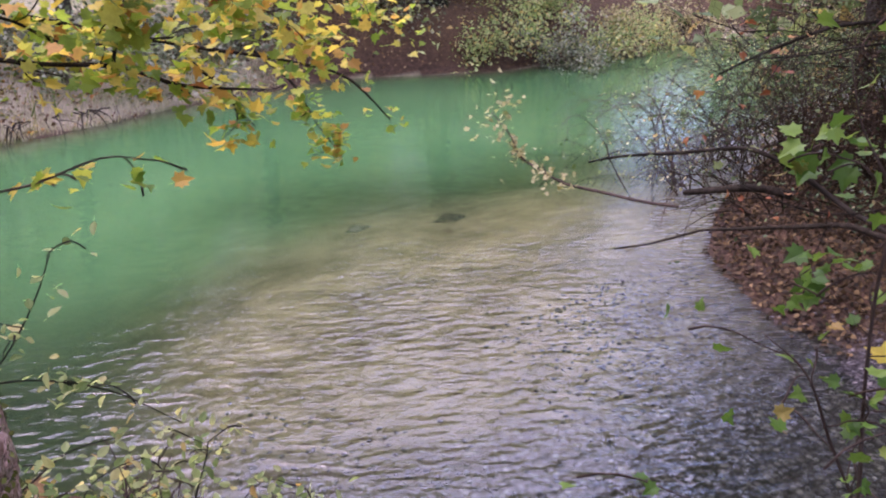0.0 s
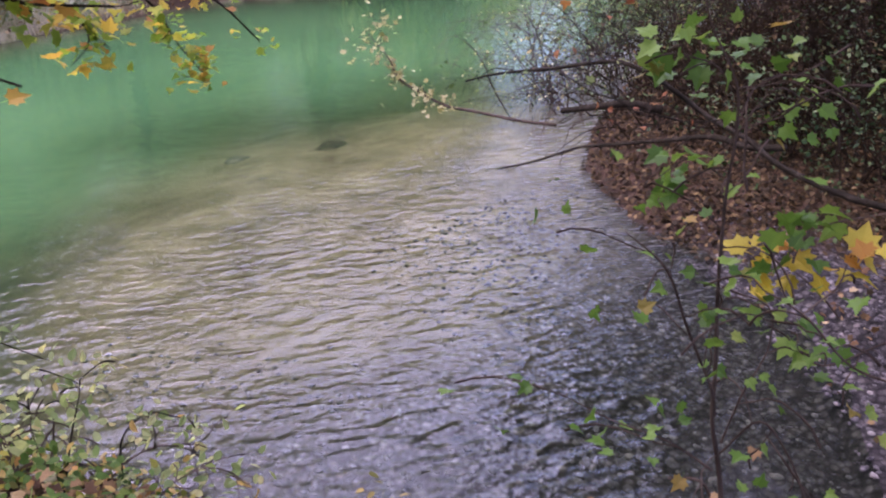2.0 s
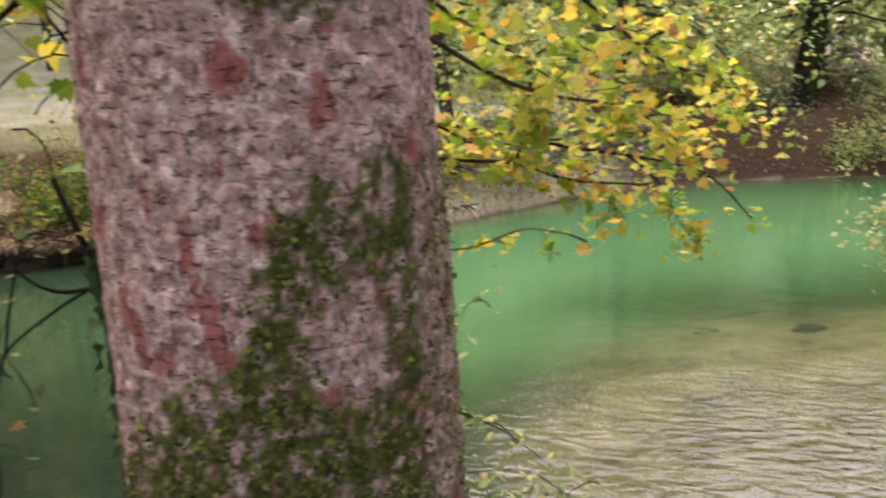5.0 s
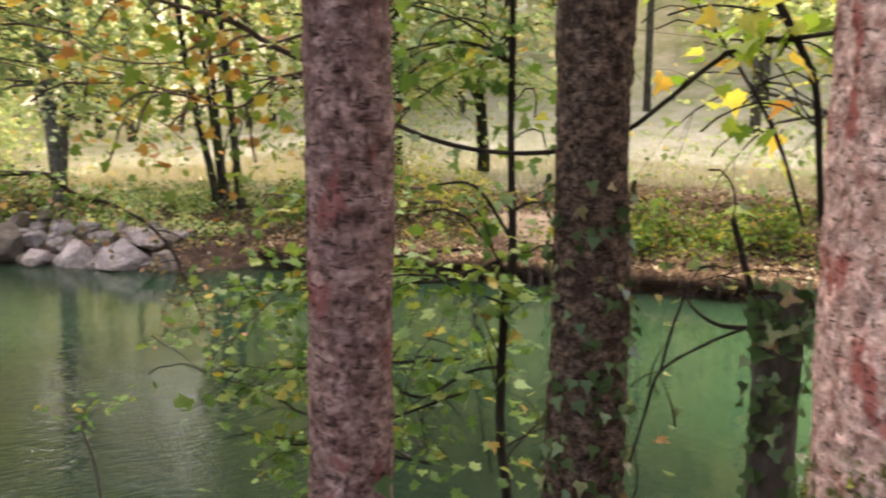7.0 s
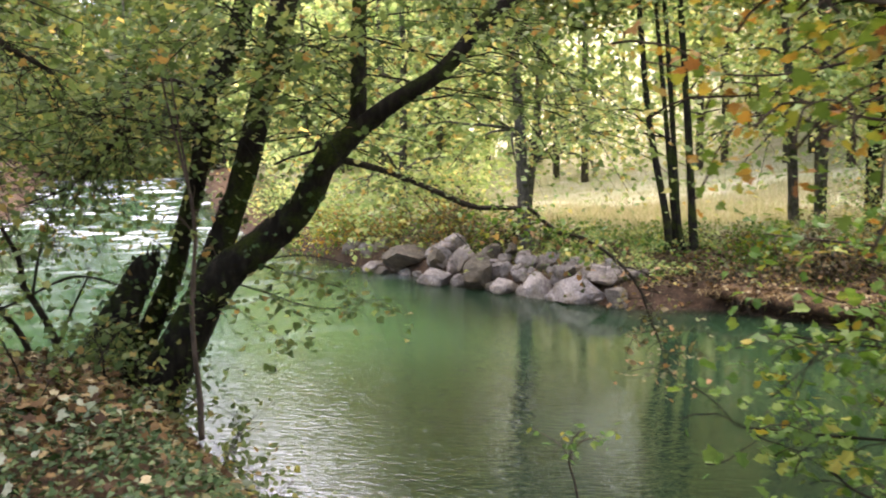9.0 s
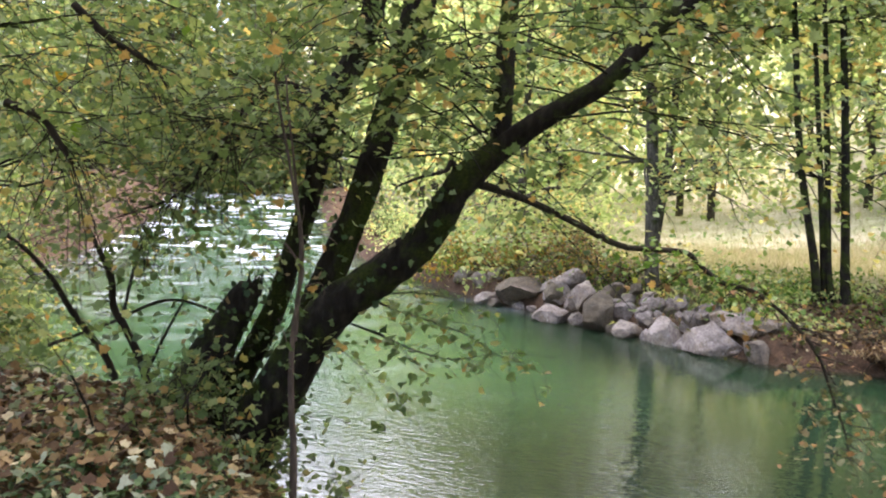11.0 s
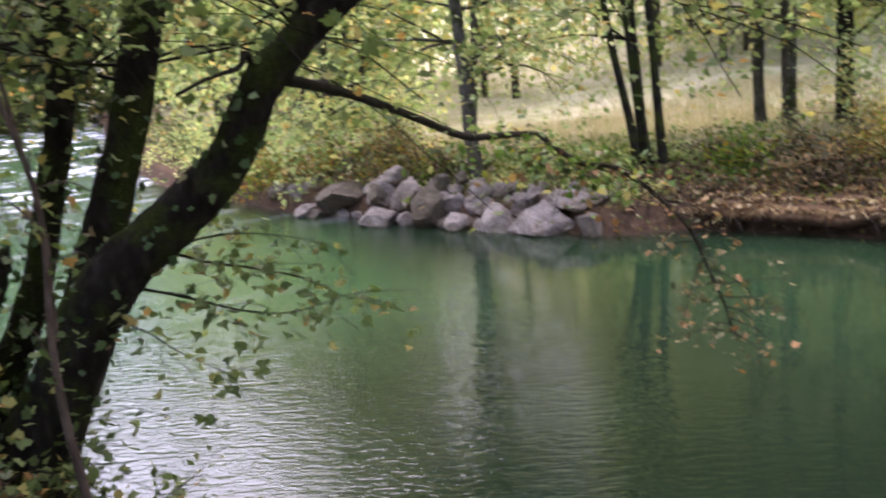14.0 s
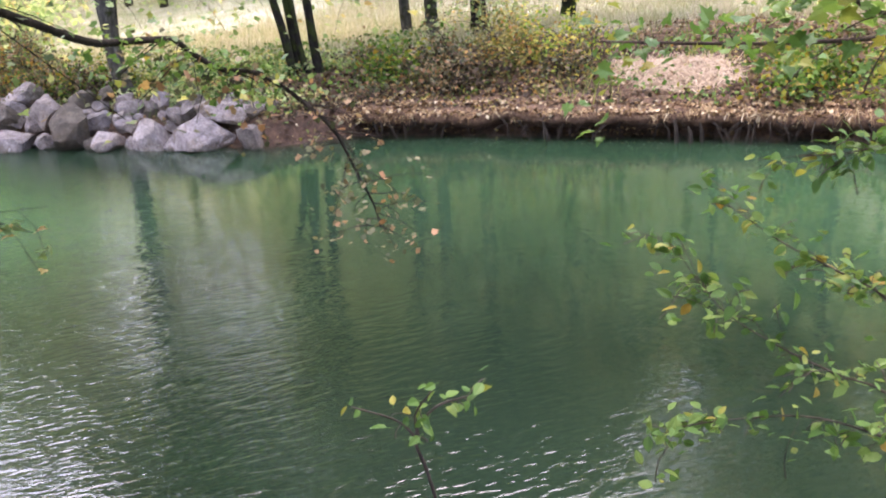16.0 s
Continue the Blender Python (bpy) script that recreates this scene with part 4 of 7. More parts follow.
D_C = [(5.87, 6.54, 0.43, 0.028), (5.56, 6.8, 0.46, 0.028), (5.23, 7.06, 0.53, 0.028), (4.93, 7.26, 0.6, 0.025), (4.67, 7.42, 0.76, 0.021), (4.51, 7.52, 0.89, 0.018), (4.4, 7.58, 1.13, 0.012), (4.24, 7.67, 1.34, 0.009)]
D_D = [(6.93, 6.06, 0.56, 0.064), (6.7, 6.31, 0.6, 0.058), (6.42, 6.58, 0.54, 0.051), (6.17, 6.82, 0.47, 0.038)]
D_E = [(2.64, 1.83, 2.8, 0.016), (2.51, 2, 2.77, 0.014), (2.45, 2.07, 2.74, 0.013), (2.39, 2.13, 2.7, 0.012), (2.32, 2.2, 2.65, 0.011), (2.25, 2.27, 2.59, 0.007)]
D_F = [(2.97, 2.05, 2.68, 0.011), (2.9, 2.15, 2.68, 0.009), (2.73, 2.36, 2.62, 0.008), (2.6, 2.49, 2.6, 0.006)]
D_G = [(3.03, 1.97, 2.16, 0.011), (2.96, 2.07, 2.08, 0.01), (2.86, 2.2, 2.03, 0.008), (2.76, 2.33, 2.04, 0.007), (2.62, 2.47, 2.12, 0.006), (2.64, 2.45, 2.35, 0.005)]
B_A = [(-0.14, 1.94, 1.75, 0.004), (-0.02, 1.95, 1.79, 0.003), (0.1, 1.97, 1.86, 0.002), (0.25, 1.97, 1.87, 0.001)]
B_B = [(-0.08, 1.95, 2.07, 0.003), (-0, 1.96, 2.13, 0.002), (0.08, 1.97, 2.25, 0.002), (0.13, 1.97, 2.36, 0.001)]
B_C = [(0.34, 2.17, 1.32, 0.003), (0.39, 2.16, 1.51, 0.003), (0.43, 2.16, 1.63, 0.002), (0.44, 2.16, 1.68, 0.002)]
B_D = [(0.5, 2.15, 1.23, 0.003), (0.51, 2.15, 1.44, 0.003), (0.59, 2.14, 1.52, 0.002), (0.67, 2.12, 1.49, 0.002)]
B_E = [(0.09, 2.07, 1.49, 0.003), (0.11, 2.07, 1.66, 0.002), (0.19, 2.07, 1.72, 0.002), (0.3, 2.07, 1.74, 0.001)]
B_F = [(-0.08, 1.95, 2.08, 0.003), (0.05, 1.96, 2.07, 0.002), (0.21, 1.97, 2, 0.002), (0.36, 1.96, 1.88, 0.001)]
LS_A = [(-7.92, -0.73, 1.35, 0.034), (-7.91, -0.81, 1.63, 0.032), (-7.89, -0.92, 1.9, 0.029), (-7.88, -1, 2.05, 0.029), (-7.88, -1.02, 2.27, 0.025), (-7.86, -1.09, 2.45, 0.019), (-7.84, -1.2, 2.7, 0.012)]
LS_B = [(-8.08, -1.01, 1.48, 0.029), (-8.07, -1.09, 1.68, 0.027), (-8.03, -1.3, 2, 0.024), (-7.99, -1.44, 2.26, 0.02), (-7.96, -1.59, 2.45, 0.016), (-7.9, -1.79, 2.63, 0.012)]
LS_C = [(-7.89, -0.95, 1.93, 0.014), (-7.9, -0.87, 2.33, 0.012), (-7.91, -0.8, 2.55, 0.008)]
LS_D = [(-7.91, -0.78, 1.55, 0.014), (-7.93, -0.63, 1.88, 0.012), (-7.94, -0.52, 2.09, 0.008)]
LS_E = [(-7.79, -1.42, 1.8, 0.014), (-7.87, -1.03, 1.94, 0.012), (-7.93, -0.62, 2.1, 0.012), (-7.96, -0.19, 1.97, 0.008)]
TALL_A = [(-5.95, 0.13, 1.22, 0.023), (-5.95, 0.13, 1.54, 0.021), (-5.95, 0.11, 1.85, 0.018), (-5.95, 0.11, 2.16, 0.015), (-5.95, 0.15, 2.63, 0.012), (-5.95, 0.09, 3.02, 0.01), (-5.96, 0.01, 3.43, 0.007), (-5.96, -0.02, 3.7, 0.005)]
TALL_B = [(-6, 0.13, 2.15, 0.01), (-6, 0.15, 2.55, 0.009), (-6, 0.12, 2.95, 0.008), (-6, 0.07, 3.36, 0.006), (-6.01, 0.05, 3.57, 0.004)]
OV_A = [(-6.75, -1.45, 3.39, 0.029), (-6.8, -1.27, 3.32, 0.024), (-6.82, -1.18, 3.18, 0.021), (-6.84, -1.11, 3.06, 0.013)]
OV_B = [(-7.04, -1.14, 4.02, 0.027), (-7.08, -0.94, 3.84, 0.023), (-7.1, -0.78, 3.75, 0.018), (-7.12, -0.69, 3.7, 0.012)]
OV_C = [(-7.34, 0.3, 3.62, 0.024), (-7.35, 0.11, 3.66, 0.021), (-7.36, -0.12, 3.48, 0.019), (-7.36, -0.22, 3.31, 0.015), (-7.35, -0.35, 3.07, 0.012), (-7.34, -0.45, 2.99, 0.007)]
OV_D = [(-7.53, 0.42, 3.34, 0.018), (-7.56, -0.13, 3.29, 0.016), (-7.55, -0.3, 3.16, 0.014), (-7.53, -0.56, 2.88, 0.011), (-7.48, -0.94, 2.72, 0.007)]
ST_A = [(1.69, 1.03, 1.35, 0.007), (1.75, 0.94, 1.49, 0.009), (1.8, 0.85, 1.57, 0.01), (1.84, 0.77, 1.63, 0.011), (1.88, 0.67, 1.71, 0.01), (1.93, 0.5, 1.84, 0.01)]
ST_B = [(1.61, 1.77, 0.98, 0.004), (1.72, 1.68, 0.91, 0.004), (1.85, 1.55, 0.99, 0.003), (1.96, 1.42, 0.99, 0.003)]
ST_C = [(1.63, 1.12, 1.56, 0.003), (1.67, 1.05, 1.58, 0.004), (1.7, 1.02, 1.48, 0.004), (1.72, 0.99, 1.31, 0.005)]
ST_D = [(1.78, 0.98, 1.73, 0.002), (1.82, 0.91, 1.64, 0.003), (1.86, 0.84, 1.54, 0.004), (1.88, 0.79, 1.45, 0.004)]
SY_A = [(1.7, 0.83, 2.15, 0.002), (1.67, 0.87, 2.2, 0.002), (1.64, 0.93, 2.24, 0.001), (1.6, 0.98, 2.25, 0.001), (1.61, 0.98, 2.17, 0.001)]
SY_B = [(1.75, 0.71, 2.31, 0.002), (1.72, 0.78, 2.3, 0.002), (1.7, 0.83, 2.3, 0.001), (1.69, 0.84, 2.22, 0.001)]
SG_A = [(1.59, 1.09, 2.57, 0.002), (1.56, 1.12, 2.62, 0.002), (1.51, 1.18, 2.63, 0.001)]
SG_B = [(1.67, 1.14, 2.36, 0.002), (1.63, 1.2, 2.39, 0.002), (1.58, 1.25, 2.33, 0.001)]
SG_C = [(1.75, 0.73, 2.44, 0.002), (1.72, 0.79, 2.39, 0.002), (1.67, 0.87, 2.35, 0.002), (1.64, 0.92, 2.3, 0.001)]
SG_D = [(1.77, 0.68, 2.17, 0.003), (1.74, 0.75, 2.12, 0.002), (1.69, 0.83, 2.04, 0.002), (1.66, 0.9, 2.07, 0.001)]
HG_A = [(-7.23, 0.72, 2.22, 0.01), (-7.13, 0.94, 2.13, 0.0084), (-7.02, 1.16, 2.07, 0.0068), (-6.9, 1.37, 2.0, 0.0052), (-6.78, 1.54, 1.89, 0.0036), (-6.67, 1.67, 1.85, 0.002)]
HG_B = [(-7.14, 0.47, 2.1, 0.009), (-7.01, 0.78, 1.99, 0.0076), (-6.87, 1.02, 1.9, 0.0061), (-6.74, 1.25, 1.87, 0.0047), (-6.59, 1.53, 1.94, 0.0032), (-6.4, 1.82, 1.94, 0.0018)]
HG_C = [(-7.21, 0.82, 2.24, 0.007), (-7.13, 1.08, 2.26, 0.0051), (-7.02, 1.33, 2.22, 0.0033), (-6.9, 1.54, 2.15, 0.0014)]
HG_D = [(-7.04, 0.26, 2.02, 0.006), (-6.92, 0.51, 1.91, 0.0044), (-6.79, 0.68, 1.77, 0.0028), (-6.65, 0.84, 1.67, 0.0012)]
for row, (rocks, label) in enumerate(((ROCKS_A, "pale grey boulder standing in the water's edge"), (ROCKS_B, "grey angular boulder in the bank's stone heap"),
                                      (ROCKS_C, "small grey boulder atop the bank's stone heap"), (ROCKS_D, "weathered grey boulder beside the riffle"))):
    for k, (x, y, z, w, h) in enumerate(rocks):
        boulder(x, y, z + (0.3 if row == 3 else -0.03), w * (0.82 if row == 0 else 0.9), h * (1.1 if row == 3 else 0.88), 100 * row + k, label)


# ---- trees ----
def limb(rng, start, way, length, r, bend=0.25, droop=0.0, steps=7):
    """A wandering line with its radii."""
    way = np.asarray(way, dtype=float)
    way = way / np.linalg.norm(way)
    pts, d = [np.asarray(start, dtype=float)], way.copy()
    for i in range(steps):
        d = d + rng.normal(0, bend, 3) * 0.5
        d[2] -= droop * (i + 1) / steps
        d /= np.linalg.norm(d)
        pts.append(pts[-1] + d * length / steps)
    return np.array(pts), np.linspace(r, max(0.003, r * 0.2), steps + 1)


def crown_on(rng, wood, stems, n_limbs, z0, reach, leaves, leaf_size, flat=0.35, rise=0.35, droop=0.25, spread=0.5, sides=4, thin=1.0):
    """Limbs and twigs on the stems above z0; gives the places of the leaves."""
    spots = []
    for _ in range(n_limbs):
        path, rad = stems[rng.randint(len(stems))]
        ok = np.where(path[:, 2] > z0)[0]
        if len(ok) == 0:
            continue
        i = ok[rng.randint(len(ok))]
        top = (path[i, 2] - z0) / max(0.1, path[-1, 2] - z0)
        a = rng.uniform(0, 2 * np.pi)
        way = np.array([math.cos(a), math.sin(a), rise + rng.uniform(-0.2, 0.35)])
        length = reach * (1.1 - 0.7 * top) * rng.uniform(0.6, 1.2)
        lp, lr = limb(rng, path[i], way, length, thin * min(rad[i] * 0.5, 0.02 + 0.012 * length), droop=droop, steps=6)
        wood.tube(lp, lr, sides - 1)
        for _ in range(5):
            j = rng.randint(2, len(lp))
            w2 = (lp[j] - lp[j - 1]) / np.linalg.norm(lp[j] - lp[j - 1]) + rng.normal(0, 0.6, 3) * (1, 1, 0.45)
            tp, tr = limb(rng, lp[j], w2, length * rng.uniform(0.25, 0.5), max(0.004, lr[j] * 0.5), droop=droop * 1.2, steps=3)
            wood.tube(tp, tr, 3)
            spots.append(tp[1:])
        spots.append(lp[3:])
    if not spots:
        return np.zeros((0, 3))
    pool = np.vstack(spots)
    P = pool[rng.randint(0, len(pool), leaves)]
    return P + rng.normal(0, spread, (leaves, 3)) * (1, 1, flat)


def tree(name, label, seed, stems, bark, leaf, n_limbs, z0, reach, leaves, leaf_size, shape=DIAMOND, sides=12, group="", ivy=0, **how):
    rng = np.random.RandomState(seed)
    base = stems[0][0][:3]
    t = thing(name, label, "tree", tuple(float(v) for v in base), group)
    lines = []
    for s in stems:
        trunk = Wood()
        s = spline(s, 5)
        lines.append((s[:, :3], s[:, 3]))
        trunk.tube(s[:, :3], s[:, 3], sides, 0.07, rng)
        child("trunk" if len(stems) == 1 else "stem", trunk.mesh("trunk"), bark, t)
    limbs = Wood()
    P = crown_on(rng, limbs, lines, n_limbs, z0, reach, leaves, leaf_size, **how)
    if limbs.n:
        tagged(child("branchwork", limbs.mesh("branchwork"), bark, t), kind="stuff")
    if len(P):
        N = np.tile((0.0, 0.0, 1.0), (len(P), 1))
        child("crown", leaf_mesh("crown", P, N, leaf_size, shape, rng, spread=0.6), leaf, t)["kind"] = "stuff"
    return t, lines


def straight_stems(x, y, h, r, seed, count=1, splay=0.12, lean=(0, 0), sink=0.15):
    rng = np.random.RandomState(seed)
    out = []
    for c in range(count):
        a = rng.uniform(0, 6.3)
        ox, oy = (0, 0) if count == 1 else (0.28 * math.cos(a + c * 2.2), 0.2 * math.sin(a + c * 2.2))
        z = floor_z(x + ox, y + oy) - sink
        lx, ly = lean[0] + splay * rng.uniform(-1, 1), lean[1] + splay * rng.uniform(-1, 1)
        rr = r * rng.uniform(0.75, 1.1) if count > 1 else r
        pts = []
        for f in (0, 0.06, 0.25, 0.5, 0.75, 1.0):
            wob = rng.normal(0, 0.05, 2) * (f > 0)
            pts.append((x + ox + lx * h * f + wob[0], y + oy + ly * h * f + wob[1], z + h * f, rr * (1.25 if f == 0 else 1.02 - 0.8 * f)))
        out.append(np.array(pts))
    return out


far_bank = "trees along the far bank"
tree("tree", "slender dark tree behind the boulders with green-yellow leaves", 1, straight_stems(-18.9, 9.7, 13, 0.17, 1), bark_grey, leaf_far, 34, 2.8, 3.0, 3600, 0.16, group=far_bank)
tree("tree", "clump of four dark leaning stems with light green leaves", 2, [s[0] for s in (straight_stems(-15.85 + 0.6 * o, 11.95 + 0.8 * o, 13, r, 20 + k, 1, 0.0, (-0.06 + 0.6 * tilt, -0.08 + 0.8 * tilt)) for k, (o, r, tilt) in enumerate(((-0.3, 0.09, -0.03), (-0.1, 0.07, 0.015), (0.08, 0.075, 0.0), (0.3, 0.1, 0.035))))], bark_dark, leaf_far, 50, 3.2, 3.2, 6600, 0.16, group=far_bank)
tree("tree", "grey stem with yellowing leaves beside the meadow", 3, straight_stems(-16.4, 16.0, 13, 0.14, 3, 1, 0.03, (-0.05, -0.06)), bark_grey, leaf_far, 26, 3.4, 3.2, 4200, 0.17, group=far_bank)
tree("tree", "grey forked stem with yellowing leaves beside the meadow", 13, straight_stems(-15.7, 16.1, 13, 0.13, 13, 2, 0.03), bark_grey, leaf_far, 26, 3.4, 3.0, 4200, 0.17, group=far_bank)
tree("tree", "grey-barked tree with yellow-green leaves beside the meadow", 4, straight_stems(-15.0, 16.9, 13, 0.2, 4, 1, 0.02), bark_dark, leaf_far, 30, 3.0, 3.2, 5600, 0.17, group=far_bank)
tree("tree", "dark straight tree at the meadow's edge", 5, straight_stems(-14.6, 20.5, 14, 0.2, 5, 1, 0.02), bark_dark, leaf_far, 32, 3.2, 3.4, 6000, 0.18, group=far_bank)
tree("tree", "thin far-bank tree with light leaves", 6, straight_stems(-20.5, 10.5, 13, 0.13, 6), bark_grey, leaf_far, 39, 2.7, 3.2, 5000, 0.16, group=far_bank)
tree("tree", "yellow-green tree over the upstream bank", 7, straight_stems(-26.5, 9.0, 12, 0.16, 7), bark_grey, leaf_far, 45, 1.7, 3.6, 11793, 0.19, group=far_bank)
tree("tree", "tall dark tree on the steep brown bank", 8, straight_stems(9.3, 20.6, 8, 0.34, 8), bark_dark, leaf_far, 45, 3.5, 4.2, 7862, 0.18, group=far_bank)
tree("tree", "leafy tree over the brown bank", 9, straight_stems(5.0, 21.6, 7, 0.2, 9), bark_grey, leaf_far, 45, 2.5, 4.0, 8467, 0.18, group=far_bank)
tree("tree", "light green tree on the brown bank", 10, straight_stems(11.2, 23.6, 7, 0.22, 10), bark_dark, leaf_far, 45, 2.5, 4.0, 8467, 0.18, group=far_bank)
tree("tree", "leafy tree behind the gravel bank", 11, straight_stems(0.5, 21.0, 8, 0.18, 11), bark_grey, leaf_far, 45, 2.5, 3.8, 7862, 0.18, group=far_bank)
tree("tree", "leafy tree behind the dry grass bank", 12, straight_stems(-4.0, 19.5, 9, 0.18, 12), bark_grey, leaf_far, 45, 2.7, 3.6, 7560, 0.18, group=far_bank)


def woods(name, label, seed, n, x0, x1, y0, y1, leaf, hmin=7, hmax=13, size=0.36, per=1300, low=0.12, wide=2.6):
    """Trees too far off to count: stems with limbs, and clumps of leaves."""
    rng = np.random.RandomState(seed)
    wood, spots = Wood(), []
    for _ in range(n):
        x, y = rng.uniform(x0, x1), rng.uniform(y0, y1)
        z, h = floor_z(x, y), rng.uniform(hmin, hmax)
        wood.tube(np.array([(x, y, z - 0.3), (x, y, z + h * 0.5), (x + rng.normal(0, 0.3), y, z + h * 0.92)]), [0.2, 0.13, 0.03], 6)
        for _ in range(16):
            a, f = rng.uniform(0, 6.3), rng.uniform(low, 1.0)
            reach = wide * (1.15 - 0.75 * f)
            c = np.array([x + math.cos(a) * reach * rng.uniform(0.3, 1), y + math.sin(a) * reach * rng.uniform(0.3, 1), z + h * f])
            wood.tube(np.array([(x, y, z + h * f * 0.85), c]), [0.05, 0.01], 4)
            spots.append(c + rng.normal(0, 1, (per // 16, 3)) * (0.95, 0.95, 0.5) * (wide / 2.6))
    t = thing(name, label, "woods", (float((x0 + x1) / 2), float((y0 + y1) / 2), 0.0), kind="stuff")
    child("branchwork", wood.mesh("branchwork"), bark_grey, t)
    P = np.vstack(spots)
    child("foliage", leaf_mesh("foliage", P, np.tile((0.0, -0.3, 1.0), (len(P), 1)), size, DIAMOND, rng, spread=0.7), leaf, t)


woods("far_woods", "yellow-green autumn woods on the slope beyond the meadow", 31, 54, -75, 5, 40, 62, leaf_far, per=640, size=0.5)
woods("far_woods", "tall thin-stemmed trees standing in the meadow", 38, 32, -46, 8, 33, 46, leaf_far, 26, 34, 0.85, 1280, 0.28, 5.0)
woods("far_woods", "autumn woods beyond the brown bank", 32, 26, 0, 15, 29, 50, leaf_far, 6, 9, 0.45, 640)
# two woods added out of view, leaving a narrow sky gap for the pool's glint
woods("far_woods", "added autumn woods beyond the outlet that narrow the sky glint", 41, 10, 14, 21, 25, 34, leaf_far, 7, 10, 0.4, 900)
woods("far_woods", "added green woods beside the outlet that narrow the sky glint", 42, 12, 24, 38, 16, 27, leaf_olive, 7, 10, 0.4, 900)
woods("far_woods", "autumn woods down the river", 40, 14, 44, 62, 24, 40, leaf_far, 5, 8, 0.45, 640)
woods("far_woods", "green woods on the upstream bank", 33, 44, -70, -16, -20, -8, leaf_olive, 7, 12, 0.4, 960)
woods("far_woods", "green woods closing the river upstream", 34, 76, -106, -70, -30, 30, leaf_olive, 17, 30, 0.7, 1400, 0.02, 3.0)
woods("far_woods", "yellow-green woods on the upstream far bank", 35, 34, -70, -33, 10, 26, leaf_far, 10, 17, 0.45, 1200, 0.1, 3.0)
woods("near_woods", "woods behind the near bank", 36, 22, -34, 34, -34, -20, leaf_olive, 8, 12, 0.8, 320)
woods("near_woods", "woods behind the thicket downstream", 37, 22, 14, 45, -6, 12, leaf_olive, 7, 12, 0.5, 640, 0.04)

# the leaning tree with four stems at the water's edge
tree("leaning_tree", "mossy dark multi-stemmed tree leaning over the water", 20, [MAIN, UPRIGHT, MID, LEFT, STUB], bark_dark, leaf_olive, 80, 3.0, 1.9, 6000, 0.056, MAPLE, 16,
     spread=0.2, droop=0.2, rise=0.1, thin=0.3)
rngb = np.random.RandomState(44)
bough = thing("bough", "long bare bough sagging from the leaning tree over the water", "branch", (-6.6, 1.28, 3.04))
bw = Wood()
for line in (BOUGH, STUB2):
    s = spline(line, 6)
    one = Wood()
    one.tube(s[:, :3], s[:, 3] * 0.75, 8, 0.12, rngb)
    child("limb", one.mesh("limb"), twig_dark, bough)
bs = spline(BOUGH, 6)
spots = []
for i in range(30, len(bs), 2):
    for _ in range(2):
        tp, tr = limb(rngb, bs[i, :3], rngb.normal(0, 1, 3) * (1, 1, 0.3) + (0, 0, -0.35), rngb.uniform(0.2, 0.6), 0.006, droop=0.25, steps=5)
        bw.tube(tp, tr, 4)
        spots.append(tp[2:])
child("twig_work", bw.mesh("twig_work"), twig_dark, bough)["kind"] = "stuff"
P = np.vstack(spots)
P = P[rngb.randint(0, len(P), 420)] + rngb.normal(0, 0.07, (420, 3))
child("foliage", leaf_mesh("foliage", P, np.tile((0, 0, 1.0), (420, 1)), 0.055, LOBED, rngb, spread=0.7), leaf_dull, bough)
tufts = bs[22:54:2, :3]
tufts = tufts[rngb.randint(0, len(tufts), 340)] + rngb.normal(0, 0.16, (340, 3)) * (1, 1, 0.6) - (0, 0, 0.06)
child("foliage", leaf_mesh("foliage", tufts, np.tile((0, 0, 1.0), (340, 1)), 0.055, LOBED, rngb, spread=0.6), leaf_fresh, bough)


lt_rng = np.random.RandomState(45)
lp_, ln_ = [], []
for stem in (MAIN, STUB, MID, LEFT):
    s = spline(stem, 6)
    s = s[(s[:, 2] > 0.7) & (s[:, 2] < 3.0)]
    for _ in range(260):
        p = s[int(len(s) * lt_rng.uniform(0, 1) ** 1.9)]
        d = lt_rng.normal(0, 1, 3) * (1, 1, 0.3)
        d /= np.linalg.norm(d)
        lp_.append(p[:3] + d * p[3] * lt_rng.uniform(1.0, 1.6))
        ln_.append(d + (0, 0, 0.4))
tagged(link_mesh("creeper", leaf_mesh("creeper", np.array(lp_), np.array(ln_), 0.05, LOBED, lt_rng, spread=0.5), leaf_ivy), "ivy creeping up the leaning tree's stems", "ivy", kind="stuff")


